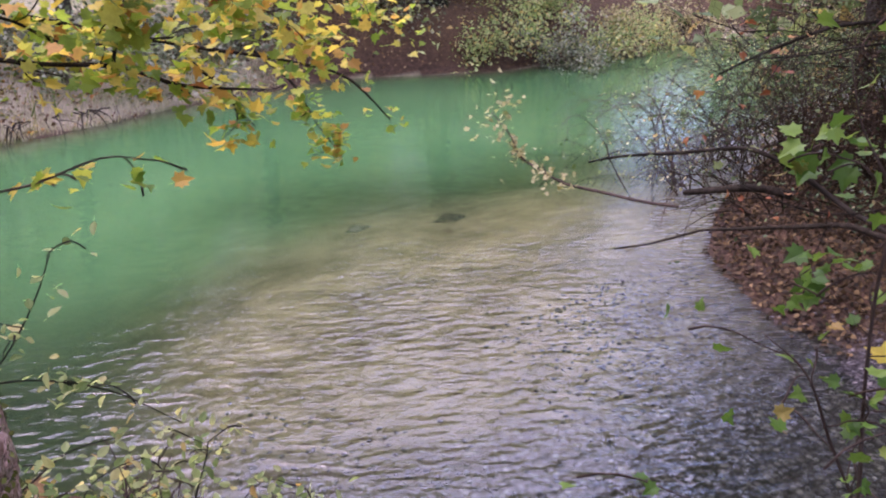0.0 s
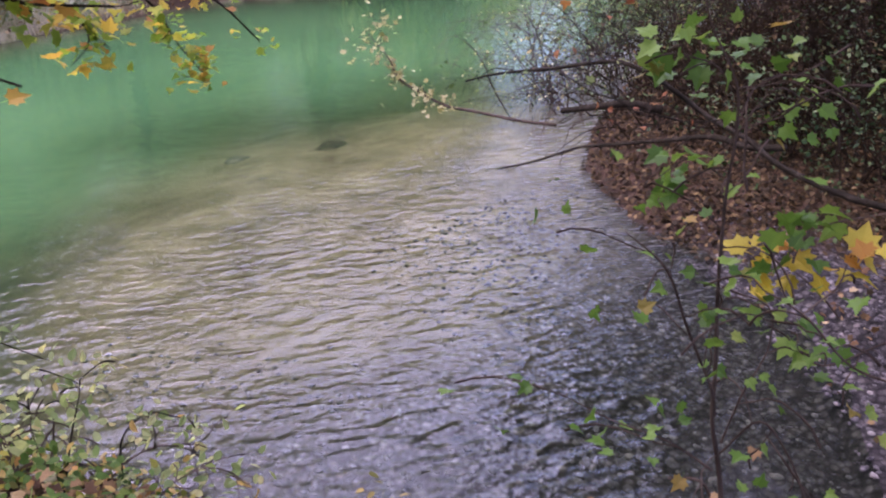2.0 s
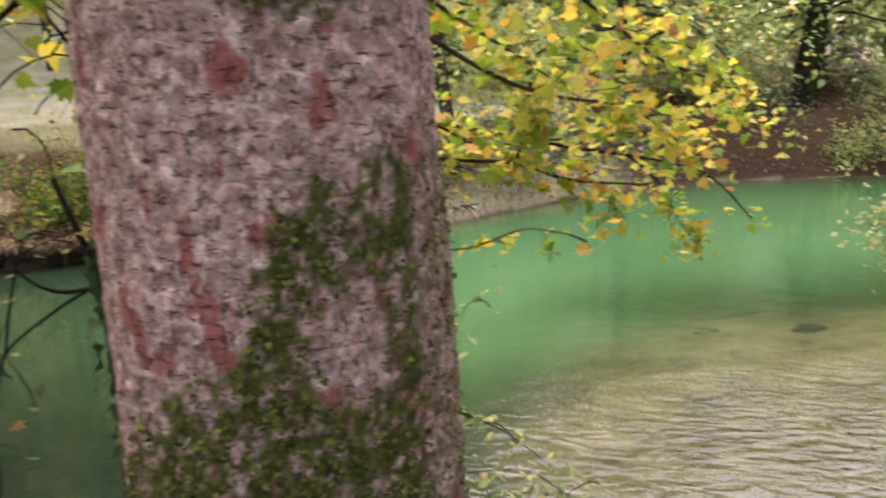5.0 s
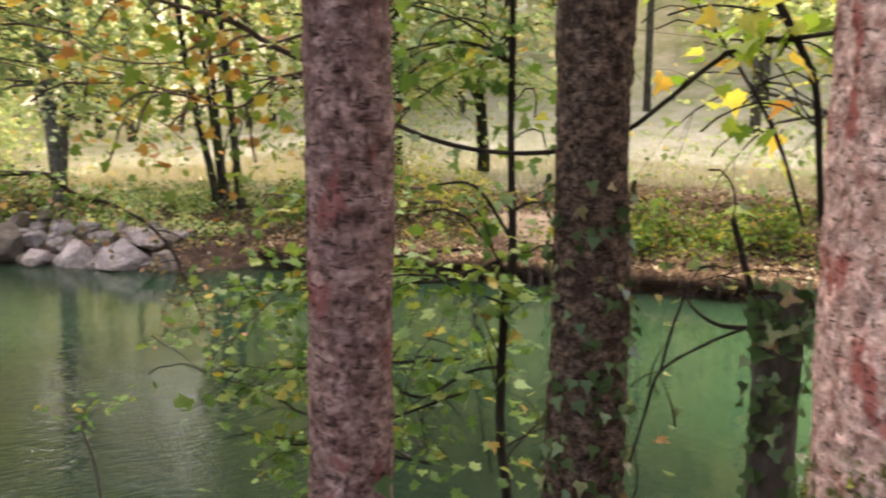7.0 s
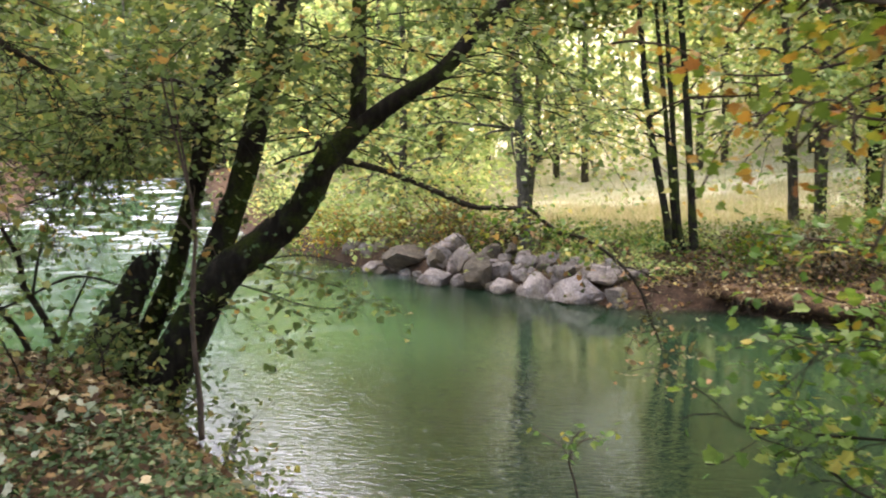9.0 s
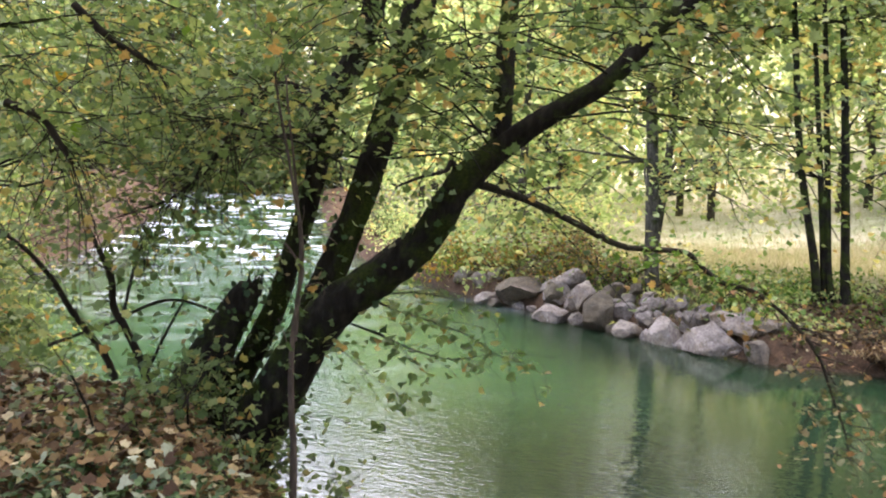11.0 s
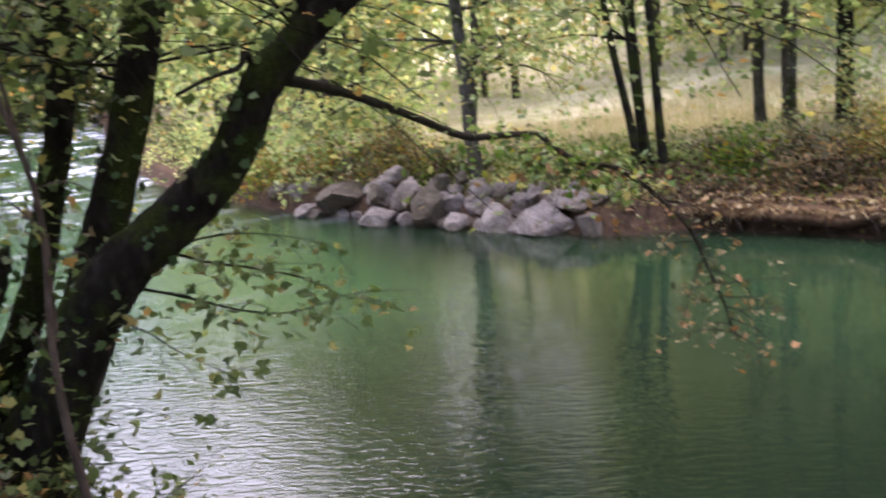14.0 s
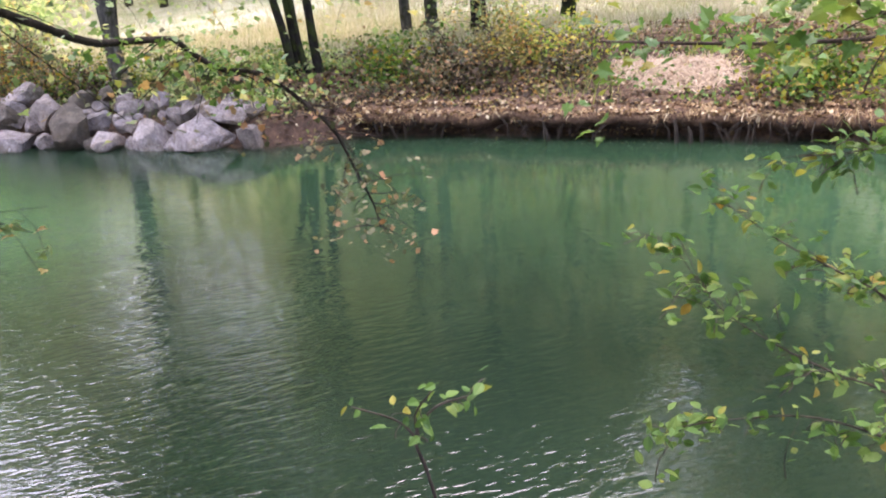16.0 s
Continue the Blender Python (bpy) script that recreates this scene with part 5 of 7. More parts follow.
# ---- the near trunks ----
def bark_trunk(name, label, x, y, r, z0, z1, seed, cw, ch, relief, res, flare=0.12, lean=(0, 0), mat=None, n_ang=200, moss=None, foot=1.0):
    """A trunk with flaking bark plates."""
    rng = np.random.RandomState(seed)
    nz = int((z1 - z0) / res)
    ang = np.linspace(0, 2 * np.pi, n_ang, endpoint=False) + 0.5 * np.pi
    zz = np.linspace(z0, z1, nz)
    A, Z = np.meshgrid(ang, zz)
    def cells(cw, ch, seed2):
        rg = np.random.RandomState(seed2)
        cols, rows = max(5, int(round(2 * np.pi * r / cw))), int((z1 - z0) / ch) + 3
        jx, jy, rnd = rg.uniform(0.05, 0.95, (rows, cols)), rg.uniform(0.05, 0.95, (rows, cols)), rg.uniform(0, 1, (rows, cols))
        U, W = A / (2 * np.pi) * cols, (Z - z0) / ch
        U = U + 0.3 * smooth_noise(A * r / cw * 0.5, Z / ch * 0.5, 1.0, seed2 + 1)
        W = W + 0.3 * smooth_noise(A * r / cw * 0.5, Z / ch * 0.5, 1.0, seed2 + 2)
        iu, iw = np.floor(U).astype(int), np.floor(W).astype(int)
        f1, f2, cell = np.full(A.shape, 9.0), np.full(A.shape, 9.0), np.zeros(A.shape)
        for du in (-1, 0, 1):
            for dw in (-1, 0, 1):
                cu, cv = (iu + du) % cols, np.clip(iw + dw, 0, rows - 1)
                ex, ey = np.abs(U - (iu + du + jx[cv, cu])), np.abs(W - (iw + dw + jy[cv, cu]))
                d = np.maximum(ex, ey) + 0.25 * (ex + ey)
                near = d < f1
                f2 = np.where(near, f1, np.minimum(f2, d))
                cell = np.where(near, rnd[cv, cu], cell)
                f1 = np.minimum(f1, d)
        return cell, 1 - ss(0.0, 0.14, f2 - f1)
    cell, gap = cells(cw, ch, seed)
    chip, seam = cells(cw * 0.42, ch * 0.4, seed + 40)
    broad = smooth_noise(A * r * 9, Z * 3, 1.0, seed + 3) * 0.012
    rise = Z - foot
    R = (r * (1 + flare * np.exp(-rise * 1.6) - 0.035 * rise) + broad + relief * (cell - 0.5) - relief * 0.8 * gap + relief * 0.45 * (chip - 0.5) - relief * 0.3 * seam
         + relief * 0.3 * smooth_noise(A * 40, Z * 60, 1.0, seed + 5))
    V = np.stack([x + lean[0] * rise + R * np.cos(A), y + lean[1] * rise + R * np.sin(A), Z], -1).reshape(-1, 3)
    i, j = np.meshgrid(np.arange(nz - 1), np.arange(n_ang), indexing="ij")
    a, b = i * n_ang + j, i * n_ang + (j + 1) % n_ang
    me = quad_mesh("trunk", V, np.stack([a, b, b + n_ang, a + n_ang], -1).reshape(-1, 4))
    put_attr(me, "bark_u", (A * r).ravel())
    put_attr(me, "bark_v", Z.ravel())
    put_attr(me, "moss", (moss(A, Z) if moss else np.zeros(A.shape)).ravel())
    t = thing(name, label, "tree", (x, y, z0), "trees on the near bank")
    child("trunk", me, mat or bark_spruce, t)
    return t, rng, (lambda a, z: (np.array([x + lean[0] * (z - foot), y + lean[1] * (z - foot), z]), r * (1 + flare * math.exp(-(z - foot) * 1.6) - 0.035 * (z - foot))))


def big_moss(a, z):
    """A skirt of moss that climbs on one side, with bare patches, and a patch higher up."""
    s = np.cos(np.asarray(a) - 0.105)
    front = np.sin(np.asarray(a) - 0.105) < 0.3
    w = 0.05 * smooth_noise(a * 8, z * 22, 1.0, 77) + 0.035 * smooth_noise(a * 26, z * 60, 1.0, 78)
    edge = np.interp(s, [-1, -0.8, -0.5, -0.17, -0.07, 0.12, 0.48, 0.6, 0.9, 1], [2.5, 2.54, 2.59, 2.65, 2.74, 2.855, 2.87, 2.91, 2.93, 2.9])
    low = ss(-0.02, 0.03, edge + w - z)
    bare = ss(0.12, 0.2, s + 1.5 * w) * (1 - ss(0.52, 0.62, s)) * ss(2.56, 2.6, z + w) * (1 - ss(2.72, 2.76, z + w))
    high = ss(-0.06, 0.0, s + 2 * w) * (1 - ss(0.44, 0.52, s + 2 * w)) * ss(3.07, 3.1, z + w)
    thin = 1 - 0.5 * ss(0.7, 0.8, s)
    gaps = ss(-0.55, 0.15, smooth_noise(a * 16, z * 52, 1.0, 80) + 0.6 * smooth_noise(a * 45, z * 140, 1.0, 81))
    return np.where(front, np.clip(low * (1 - 0.85 * bare) * thin + high, 0, 1) * gaps, 0.3)


big, rb_, on_big = bark_trunk("spruce_tree", "thick spruce trunk with reddish flaking bark and moss patches", -0.165, 1.06, 0.275, 0.9, 3.9, 51, 0.05, 0.06, 0.005, 0.008, 0.16, (-0.012, 0.004), n_ang=250, moss=big_moss)
ta, rta, on_ta = bark_trunk("spruce_tree", "slim spruce trunk with reddish scaly bark and ivy at its foot", -0.99, 0.56, 0.062, 1.0, 3.9, 52, 0.035, 0.05, 0.004, 0.008, 0.12, (0.0, 0.0), bark_slim, n_ang=84)
tb, rtb, on_tb = bark_trunk("ivy_tree", "straight grey-brown trunk wrapped in ivy below", -1.07, 1.48, 0.1, 0.6, 3.9, 53, 0.03, 0.07, 0.006, 0.01, 0.12, (0.0, 0.0), bark_flaky, n_ang=84)
sp, rsp, on_sp = bark_trunk("stump", "short pollarded trunk with ivy round its cut top", -0.67, 1.66, 0.064, 0.4, 2.62, 54, 0.03, 0.07, 0.004, 0.02, 0.1, (0.0, 0.0), bark_grey, n_ang=60)


def hug(rng, on, n, a0, a1, z0, z1, size, shape, lift=0.02, bias=1.0):
    """Places and facings of leaves that cling to a trunk."""
    P, N = [], []
    for _ in range(n):
        a = rng.uniform(a0, a1)
        z = z0 + (z1 - z0) * rng.uniform(0, 1) ** bias
        c, r = on(a, z)
        d = np.array([math.cos(a), math.sin(a), 0])
        P.append(c + d * (r + rng.uniform(0, lift)))
        N.append(d + (0, 0, 0.35))
    return np.array(P), np.array(N)


P, N = hug(rtb, on_tb, 640, 0, 6.3, 1.2, 2.9, 0.05, IVY, 0.018, 1.3)
child("ivy", leaf_mesh("ivy", P, N, 0.036, IVY, rtb, spread=0.35, along=np.tile((0, 0, -1.0), (len(P), 1))), leaf_ivy, tb, "dark green ivy leaves")
P, N = hug(rta, on_ta, 70, 3.2, 6.6, 1.3, 2.55, 0.05, IVY, 0.015, 1.8)
child("ivy", leaf_mesh("ivy", P, N, 0.042, IVY, rta, spread=0.35, along=np.tile((0, 0, -1.0), (len(P), 1))), leaf_ivy, ta, "grey-green ivy leaves")
P, N = hug(rsp, on_sp, 110, 3.6, 7.2, 2.1, 2.66, 0.05, IVY, 0.02, 0.6)
child("ivy", leaf_mesh("ivy", P, N, 0.042, IVY, rsp, spread=0.4), leaf_ivy, sp, "dark ivy with brown leaves")
am, zm = rb_.uniform(-3.1, 0.3, 60000), rb_.uniform(1.6, 3.7, 60000)
ok = big_moss(am, zm) > rb_.uniform(0.15, 1.0, 60000)
am, zm = am[ok][:21000], zm[ok][:21000]
rm = np.array([on_big(a, z)[1] for a, z in zip(am, zm)]) + rb_.uniform(-0.005, 0.007, len(am))
cm = np.array([on_big(0, z)[0] for z in zm])
Nm = np.stack([np.cos(am), np.sin(am), np.full(len(am), 0.5)], -1)
child("moss", leaf_mesh("moss", cm + Nm * (1, 1, 0) * rm[:, None], Nm, 0.0105, DIAMOND, rb_, spread=0.8), moss_mat, big, "olive green moss cushions")["kind"] = "stuff"


# ---- branches with leaves near the camera ----
def spray(name, label, seed, lines, leaf, leaves, size, shape=MAPLE, wood_mat=None, twigs=3, twig_len=0.35, scatter=0.06, skip=0.25, group="", droop=0.3, category="branch", face=(0, 0, 1.0), spread=0.6, sides=6, singles=300):
    """Branches along lines of (x, y, z, radius), with side twigs and leaves."""
    rng = np.random.RandomState(seed)
    t = thing(name, label, category, tuple(float(v) for v in lines[0][0][:3]), group)
    w, spots, branches = Wood(), [], []
    for line in lines:
        s = spline(line, 5)
        s[:, 3] = np.maximum(s[:, 3], 0.0012)
        main = Wood()
        main.tube(s[:, :3], s[:, 3], sides, 0.08, rng)
        branches.append((child("branch", main.mesh("branch"), wood_mat or twig_mat, t), s[:, :3]))
        first = int(len(s) * skip)
        for i in range(first, len(s)):
            for _ in range(twigs):
                if rng.uniform() < 0.3:
                    j = min(i, len(s) - 2)
                    way = (s[j + 1, :3] - s[j, :3]) / (np.linalg.norm(s[j + 1, :3] - s[j, :3]) + 1e-9) + rng.normal(0, 0.8, 3) * (1, 1, 0.5)
                    tp, tr = limb(rng, s[i, :3], way, twig_len * rng.uniform(0.4, 1.2), min(0.004, max(0.0014, s[i, 3] * 0.3)), 0.35, droop=droop, steps=6)
                    w.tube(tp, np.maximum(tr, 0.0009), 3)
                    spots.append(tp[1:])
        spots.append(s[first:, :3])
    if w.n:
        child("twig_work", w.mesh("twig_work"), wood_mat or twig_mat, t)["kind"] = "stuff"
    if leaves:
        pool = np.vstack(spots)
        P = pool[rng.randint(0, len(pool), leaves)] + rng.normal(0, scatter, (leaves, 3))
        N = np.tile(face, (leaves, 1))
        one = min(leaves, singles)
        if one:
            near = np.argmin([[np.min(np.linalg.norm(c - p, axis=1)) for p in P[:one]] for _, c in branches], axis=0)
            for k, (holder, _) in enumerate(branches):
                if (near == k).any():
                    single_leaves(P[:one][near == k], N[:one][near == k], size, shape, rng, leaf, holder, spread)
        if leaves > one:
            child("foliage", leaf_mesh("foliage", P[one:], N[one:], size, shape, rng, spread=spread), leaf, t)["kind"] = "stuff"
    return t


# yellow maple boughs that hang over the pool
spray("maple_branch", "drooping maple branch with yellow and green autumn leaves", 61,
      [[(-0.25, 1.9, 3.45, 0.012), (0.4, 2.5, 3.3, 0.010), (1.0, 3.3, 3.0, 0.008), (1.55, 4.2, 2.85, 0.005), (2.0, 4.9, 2.6, 0.003)],
       [(-0.25, 1.9, 3.45, 0.012), (0.1, 2.6, 3.2, 0.008), (0.5, 3.6, 3.0, 0.006), (1.1, 4.4, 2.62, 0.003)],
       [(-0.25, 1.9, 3.3, 0.01), (0.3, 2.3, 2.95, 0.007), (0.8, 3.0, 2.82, 0.005), (1.2, 3.6, 2.62, 0.003)]],
      leaf_yellow, 900, 0.055, twigs=3, twig_len=0.24, scatter=0.06, droop=-0.1)
spray("maple_branch", "maple boughs with yellow-green autumn leaves over the pool", 63, [M_A, M_B, M_C, M_D, M_E, M_F], leaf_yellow, 640, 0.05, twigs=2, twig_len=0.14, scatter=0.045, wood_mat=twig_dark, skip=0.1, droop=-0.05)
spray("maple_branch", "thin low maple twig with a few orange leaves", 62,
      [[(-0.1, 1.5, 2.66, 0.003), (0.1, 1.52, 2.63, 0.0025), (0.25, 1.56, 2.66, 0.002), (0.33, 1.6, 2.64, 0.0012)]], leaf_yellow, 20, 0.032, twigs=1, twig_len=0.12, scatter=0.02)


# ---- litter, grass, ivy floor ----
def scatter_on_ground(name, label, seed, n, box, keep, leaf, size, shape, face_up=0.35, category="leaves", lift=0.015, upright=False):
    rng = np.random.RandomState(seed)
    x, y = rng.uniform(box[0], box[1], n), rng.uniform(box[2], box[3], n)
    dn, df, nl, fl = shore_state(x, y)
    ok = keep(x, y, dn, df, nl, fl) > rng.uniform(0, 1, n)
    x, y = x[ok], y[ok]
    P = np.stack([x, y, height(x, y) + lift * rng.uniform(0.2, 1.5, len(x))], -1)
    if upright:
        a = rng.uniform(0, 6.3, len(x))
        N = np.stack([np.cos(a), np.sin(a), np.zeros(len(x))], -1)
        me = leaf_mesh(name, P, N, size, shape, rng, spread=0.15, along=np.tile((0, 0, 1.6), (len(x), 1)))
    else:
        me = leaf_mesh(name, P, np.tile((0, 0, 1.0), (len(x), 1)), size, shape, rng, spread=face_up)
    return tagged(link_mesh(name, me, leaf), label, category, kind="stuff")


scatter_on_ground("fallen_leaves", "brown fallen leaves on the near bank", 71, 16000, (-14, 8, -8, 3), lambda x, y, dn, df, nl, fl: nl * ss(0.1, 0.7, dn), leaf_dead, 0.05, LOBED, 0.5, lift=0.06)
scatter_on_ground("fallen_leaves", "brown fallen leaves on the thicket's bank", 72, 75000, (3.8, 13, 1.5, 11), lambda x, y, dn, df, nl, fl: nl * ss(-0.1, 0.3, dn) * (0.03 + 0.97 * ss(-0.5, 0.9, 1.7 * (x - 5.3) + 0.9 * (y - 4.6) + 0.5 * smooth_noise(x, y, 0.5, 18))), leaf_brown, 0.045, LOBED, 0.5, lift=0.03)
scatter_on_ground("fallen_leaves", "brown and tan fallen leaves on the far bank", 73, 60000, (-26, 14, 5, 24), lambda x, y, dn, df, nl, fl: fl * ss(0.0, 0.5, df) * (1 - 0.96 * ss(2.5, 6, df - 4.5 * ss(-14.5, -11, x) + 1.5 * smooth_noise(x, y, 2.3, 11))), leaf_dead, 0.085, DIAMOND, 0.6)
scatter_on_ground("meadow_grass", "tall dry yellow meadow grass", 74, 62000, (-50, 4, 8, 40), lambda x, y, dn, df, nl, fl: fl * ss(3, 7, df - 4.5 * ss(-14.5, -11, x) + 1.2 * smooth_noise(x, y, 1.7, 19)) * (1 - 0.6 * ss(14, 30, df)), grass_dry, 0.2, BLADE, category="grass", upright=True)
scatter_on_ground("bank_grass", "green and dry grass tufts along the far bank", 75, 8000, (-26, 5, 5, 20), lambda x, y, dn, df, nl, fl: fl * ss(0.1, 0.6, df) * (1 - ss(4, 6, df)) * (smooth_noise(x, y, 1.1, 9) > 0.05), grass_green, 0.3, BLADE, category="grass", upright=True)
scatter_on_ground("ivy_floor", "dark ivy covering the near bank", 76, 95000, (-11, 1.6, -4.5, 2.6), lambda x, y, dn, df, nl, fl: nl * ss(0.0, 0.3, dn) * (smooth_noise(x, y, 0.8, 8) > -0.8) * (1 - 0.9 * ss(-2.0, -0.9, x + 0.3 * smooth_noise(x, y, 0.5, 44))) * (1 - ss(0.0, 1.3, x + 0.6 * smooth_noise(x, y, 0.9, 41))) * ss(-4.2, -2.0, y + 0.7 * smooth_noise(x, y, 1.1, 42)) * (0.25 + 0.75 * ss(-7.2, -5.2, x + 0.5 * smooth_noise(x, y, 0.7, 43))), leaf_ivy, 0.042, HEART, 0.5, category="ivy", lift=0.06)


# ---- thicket on the right bank ----
def thicket(name, label, seed, x, y, n, reach, lean, leaf, leaves, size, r=0.012, shape=EGG, mat=None, rise=1.0, scatter=0.1):
    rng = np.random.RandomState(seed)
    z = floor_z(x, y)
    t = thing(name, label, "bush", (x, y, z), "thicket on the bank")
    w, spots = Wood(), []
    for _ in range(n):
        way = np.array([lean[0] + rng.normal(0, 0.55), lean[1] + rng.normal(0, 0.55), rise + rng.uniform(-0.3, 0.5)])
        o = rng.normal(0, 0.18, 2)
        lp, lr = limb(rng, (x + o[0], y + o[1], floor_z(x + o[0], y + o[1]) - 0.08), way, reach * rng.uniform(0.6, 1.2), r * rng.uniform(0.6, 1.4), 0.3, 0.35, 9)
        main = Wood()
        main.tube(lp, lr, 6)
        child("stem", main.mesh("stem"), mat or twig_mat, t)
        for _ in range(7):
            j = rng.randint(2, len(lp))
            tp, tr = limb(rng, lp[j], (lp[j] - lp[j - 1]) / np.linalg.norm(lp[j] - lp[j - 1]) + rng.normal(0, 0.7, 3), reach * rng.uniform(0.15, 0.45), lr[j] * 0.5, 0.35, 0.2, 6)
            w.tube(tp, np.maximum(tr, 0.0022), 3)
            spots.append(tp[2:])
    child("twig_work", w.mesh("twig_work"), mat or twig_mat, t)["kind"] = "stuff"
    if leaves:
        pool = np.vstack(spots)
        P = pool[rng.randint(0, len(pool), leaves)] + rng.normal(0, scatter, (leaves, 3))
        child("foliage", leaf_mesh("foliage", P, np.tile((0, 0, 1.0), (leaves, 1)), size, shape, rng, spread=0.7), leaf, t)["kind"] = "stuff"


THICKET = [(8.2, 9.6, 16, 2.4, -0.45, 0.2, 0, 240), (7.5, 8.3, 14, 2.1, -0.6, 0.1, 0, 200), (8.6, 9.2, 14, 2.6, -0.1, 0.1, 0, 260), (7.6, 7.4, 12, 1.7, -0.1, 0.1, 1, 160), (8.6, 6.3, 22, 3.0, -0.2, 0.0, 1, 420), (9.6, 6.9, 24, 3.2, -0.2, 0.1, 1, 420),
           (9.2, 4.4, 22, 3.0, -0.2, 0.1, 1, 420), (10.2, 5.4, 24, 3.4, -0.2, 0.0, 1, 420), (9.3, 8.9, 22, 2.8, -0.2, 0.1, 1, 300), (7.8, 5.2, 18, 2.4, -0.2, 0.2, 1, 300), (8.3, 7.0, 14, 2.4, -0.15, 0.0, 1, 260), (9.4, 8.1, 22, 3.0, -0.25, 0.1, 1, 1400),
           (10.8, 9.2, 18, 2.4, -0.15, 0.0, 0, 1700), (8.9, 5.6, 24, 3.0, -0.25, 0.1, 1, 1300), (12.9, 11.2, 14, 1.8, -0.1, 0.0, 0, 1200), (7.6, 3.9, 18, 2.4, -0.1, 0.2, 1, 900),
           (10.6, 6.6, 24, 3.6, -0.3, 0.1, 1, 2600), (11.5, 4.5, 24, 3.8, -0.3, 0.1, 1, 2600), (13.5, 8.5, 24, 4.2, -0.2, 0.1, 1, 3400), (15.5, 12.5, 24, 4.2, -0.2, 0.1, 0, 4600), (7.3, 6.3, 12, 1.6, -0.3, 0.1, 1, 160), (7.5, 4.6, 16, 1.7, -0.1, 0.1, 1, 900), (8.4, 5.0, 16, 1.8, -0.1, 0.0, 1, 1000), (7.3, 3.4, 14, 1.6, 0.0, 0.1, 1, 800)]
# dark shrubs take darker leaves, with the thicket's inner shade in their colour
for k, (x, y, n, reach, lx, ly, dark, leaves) in enumerate(THICKET):
    thicket("shrub", "dark tangled leafless-looking shrub on the litter bank" if dark else "tangled shrub with pale yellow leaves over the water", 81 + k, x, y, n, reach, (lx, ly),
            (leaf_brown if k % 3 == 1 else leaf_ivy) if dark else (leaf_pale if k % 2 else leaf_olive), leaves, 0.05, 0.0095, mat=twig_brown if dark else twig_mat, rise=1.35)

# ---- low bushes of the far bank ----
for k, (x, y, reach, leaf, n, label) in enumerate([
        (-21.5, 8.9, 1.3, leaf_orange, 1500, "rusty orange bush beside the boulders"), (-22.8, 8.2, 1.3, leaf_orange, 1300, "rusty brown bush beside the boulders"),
        (-19.8, 9.6, 1.1, leaf_green, 1200, "green bush behind the boulders"), (-13.6, 11.6, 0.6, leaf_dull, 400, "low brown bush under the stems"),
        (-12.7, 12.8, 0.8, leaf_dull, 700, "low brown bush on the far bank"), (-12.2, 14.4, 1.2, leaf_bush, 1100, "yellowing bush on the far bank"),
        (-11.0, 15.0, 1.2, leaf_yellow, 900, "yellow bush on the leafy slope"), (-17.0, 10.4, 1.0, leaf_far, 900, "yellow-green bush behind the boulders"),
        (-6.4, 14.2, 1.3, leaf_green, 2000, "green bush on the slope"), (-4.8, 14.9, 1.2, leaf_green, 1600, "small green bush on the slope"), (10.6, 18.9, 2.0, leaf_far, 2600, "pale yellow-green bush hanging over the pool"), (11.9, 18.7, 2.0, leaf_silver, 2600, "pale green bush hanging over the pool"), (13.4, 19.4, 2.0, leaf_far, 2600, "yellow-green bush hanging over the pool"), (14.9, 20.1, 1.7, leaf_pale, 2200, "pale yellow bush beside the outlet"), (16.5, 20.8, 1.7, leaf_far, 2200, "yellow-green bush beside the outlet"), (18.2, 21.6, 1.7, leaf_pale, 2200, "pale yellow bush beside the outlet"), (0.2, 17.2, 1.8, leaf_silver, 3000, "silver-grey bush on the bank"),
        (2.2, 18.6, 2.0, leaf_silver, 3400, "silver-grey willow bush over the bank"), (4.3, 19.8, 2.0, leaf_silver, 3000, "grey-green bush beside the brown bank"),
        (-1.8, 16.2, 1.5, leaf_silver, 2000, "grey bush above the dry bank"), (8.0, 20.0, 1.1, leaf_silver, 700, "small grey bush at the dark trunk"),
        (12.3, 20.4, 1.8, leaf_far, 2600, "yellow-green bush by the outlet"), (6.4, 22.4, 2.2, leaf_far, 2600, "yellow-green bush on the brown bank"),
        (10.6, 22.8, 2.2, leaf_silver, 2600, "pale green bush behind the dark trunk"), (12.9, 23.4, 2.3, leaf_far, 2600, "yellowing bush on the brown bank"), (8.4, 24.5, 2.4, leaf_far, 2400, "yellowing bush on the brown bank")]):
    thicket("bush", label, 120 + k, x, y, 14, reach, (0, -0.1), leaf, n, 0.1, 0.012, DIAMOND, rise=0.9, scatter=0.16)

# ---- branches and saplings of the near bank ----
spray("arching_branch", "thin dark branch sagging between the near trunks", 201, [ARC], leaf_yellow, 14, 0.06, skip=0.8, twigs=1, twig_len=0.15, wood_mat=twig_dark)
spray("sapling", "thin twiggy stems beside the thick trunk", 202, [UP_A, UP_B], leaf_yellow, 60, 0.06, skip=0.3, twigs=2, twig_len=0.3, category="sapling", wood_mat=twig_dark)
spray("stump_shoots", "bare shoots growing from the pollarded trunk", 203, [STUMP_T, STUMP_U, STUMP_V, STUMP_W], leaf_olive, 26, 0.03, skip=0.5, twigs=1, twig_len=0.14, category="shoots", wood_mat=twig_dark)
spray("sapling", "slim sapling with green leaves between the trunks", 204, [POLE, POLE_BR, POLE_BR2, POLE_BR3, POLE_BR4], leaf_fresh, 640, 0.046, skip=0.12, twigs=2, twig_len=0.45, scatter=0.06, category="sapling", wood_mat=twig_dark)
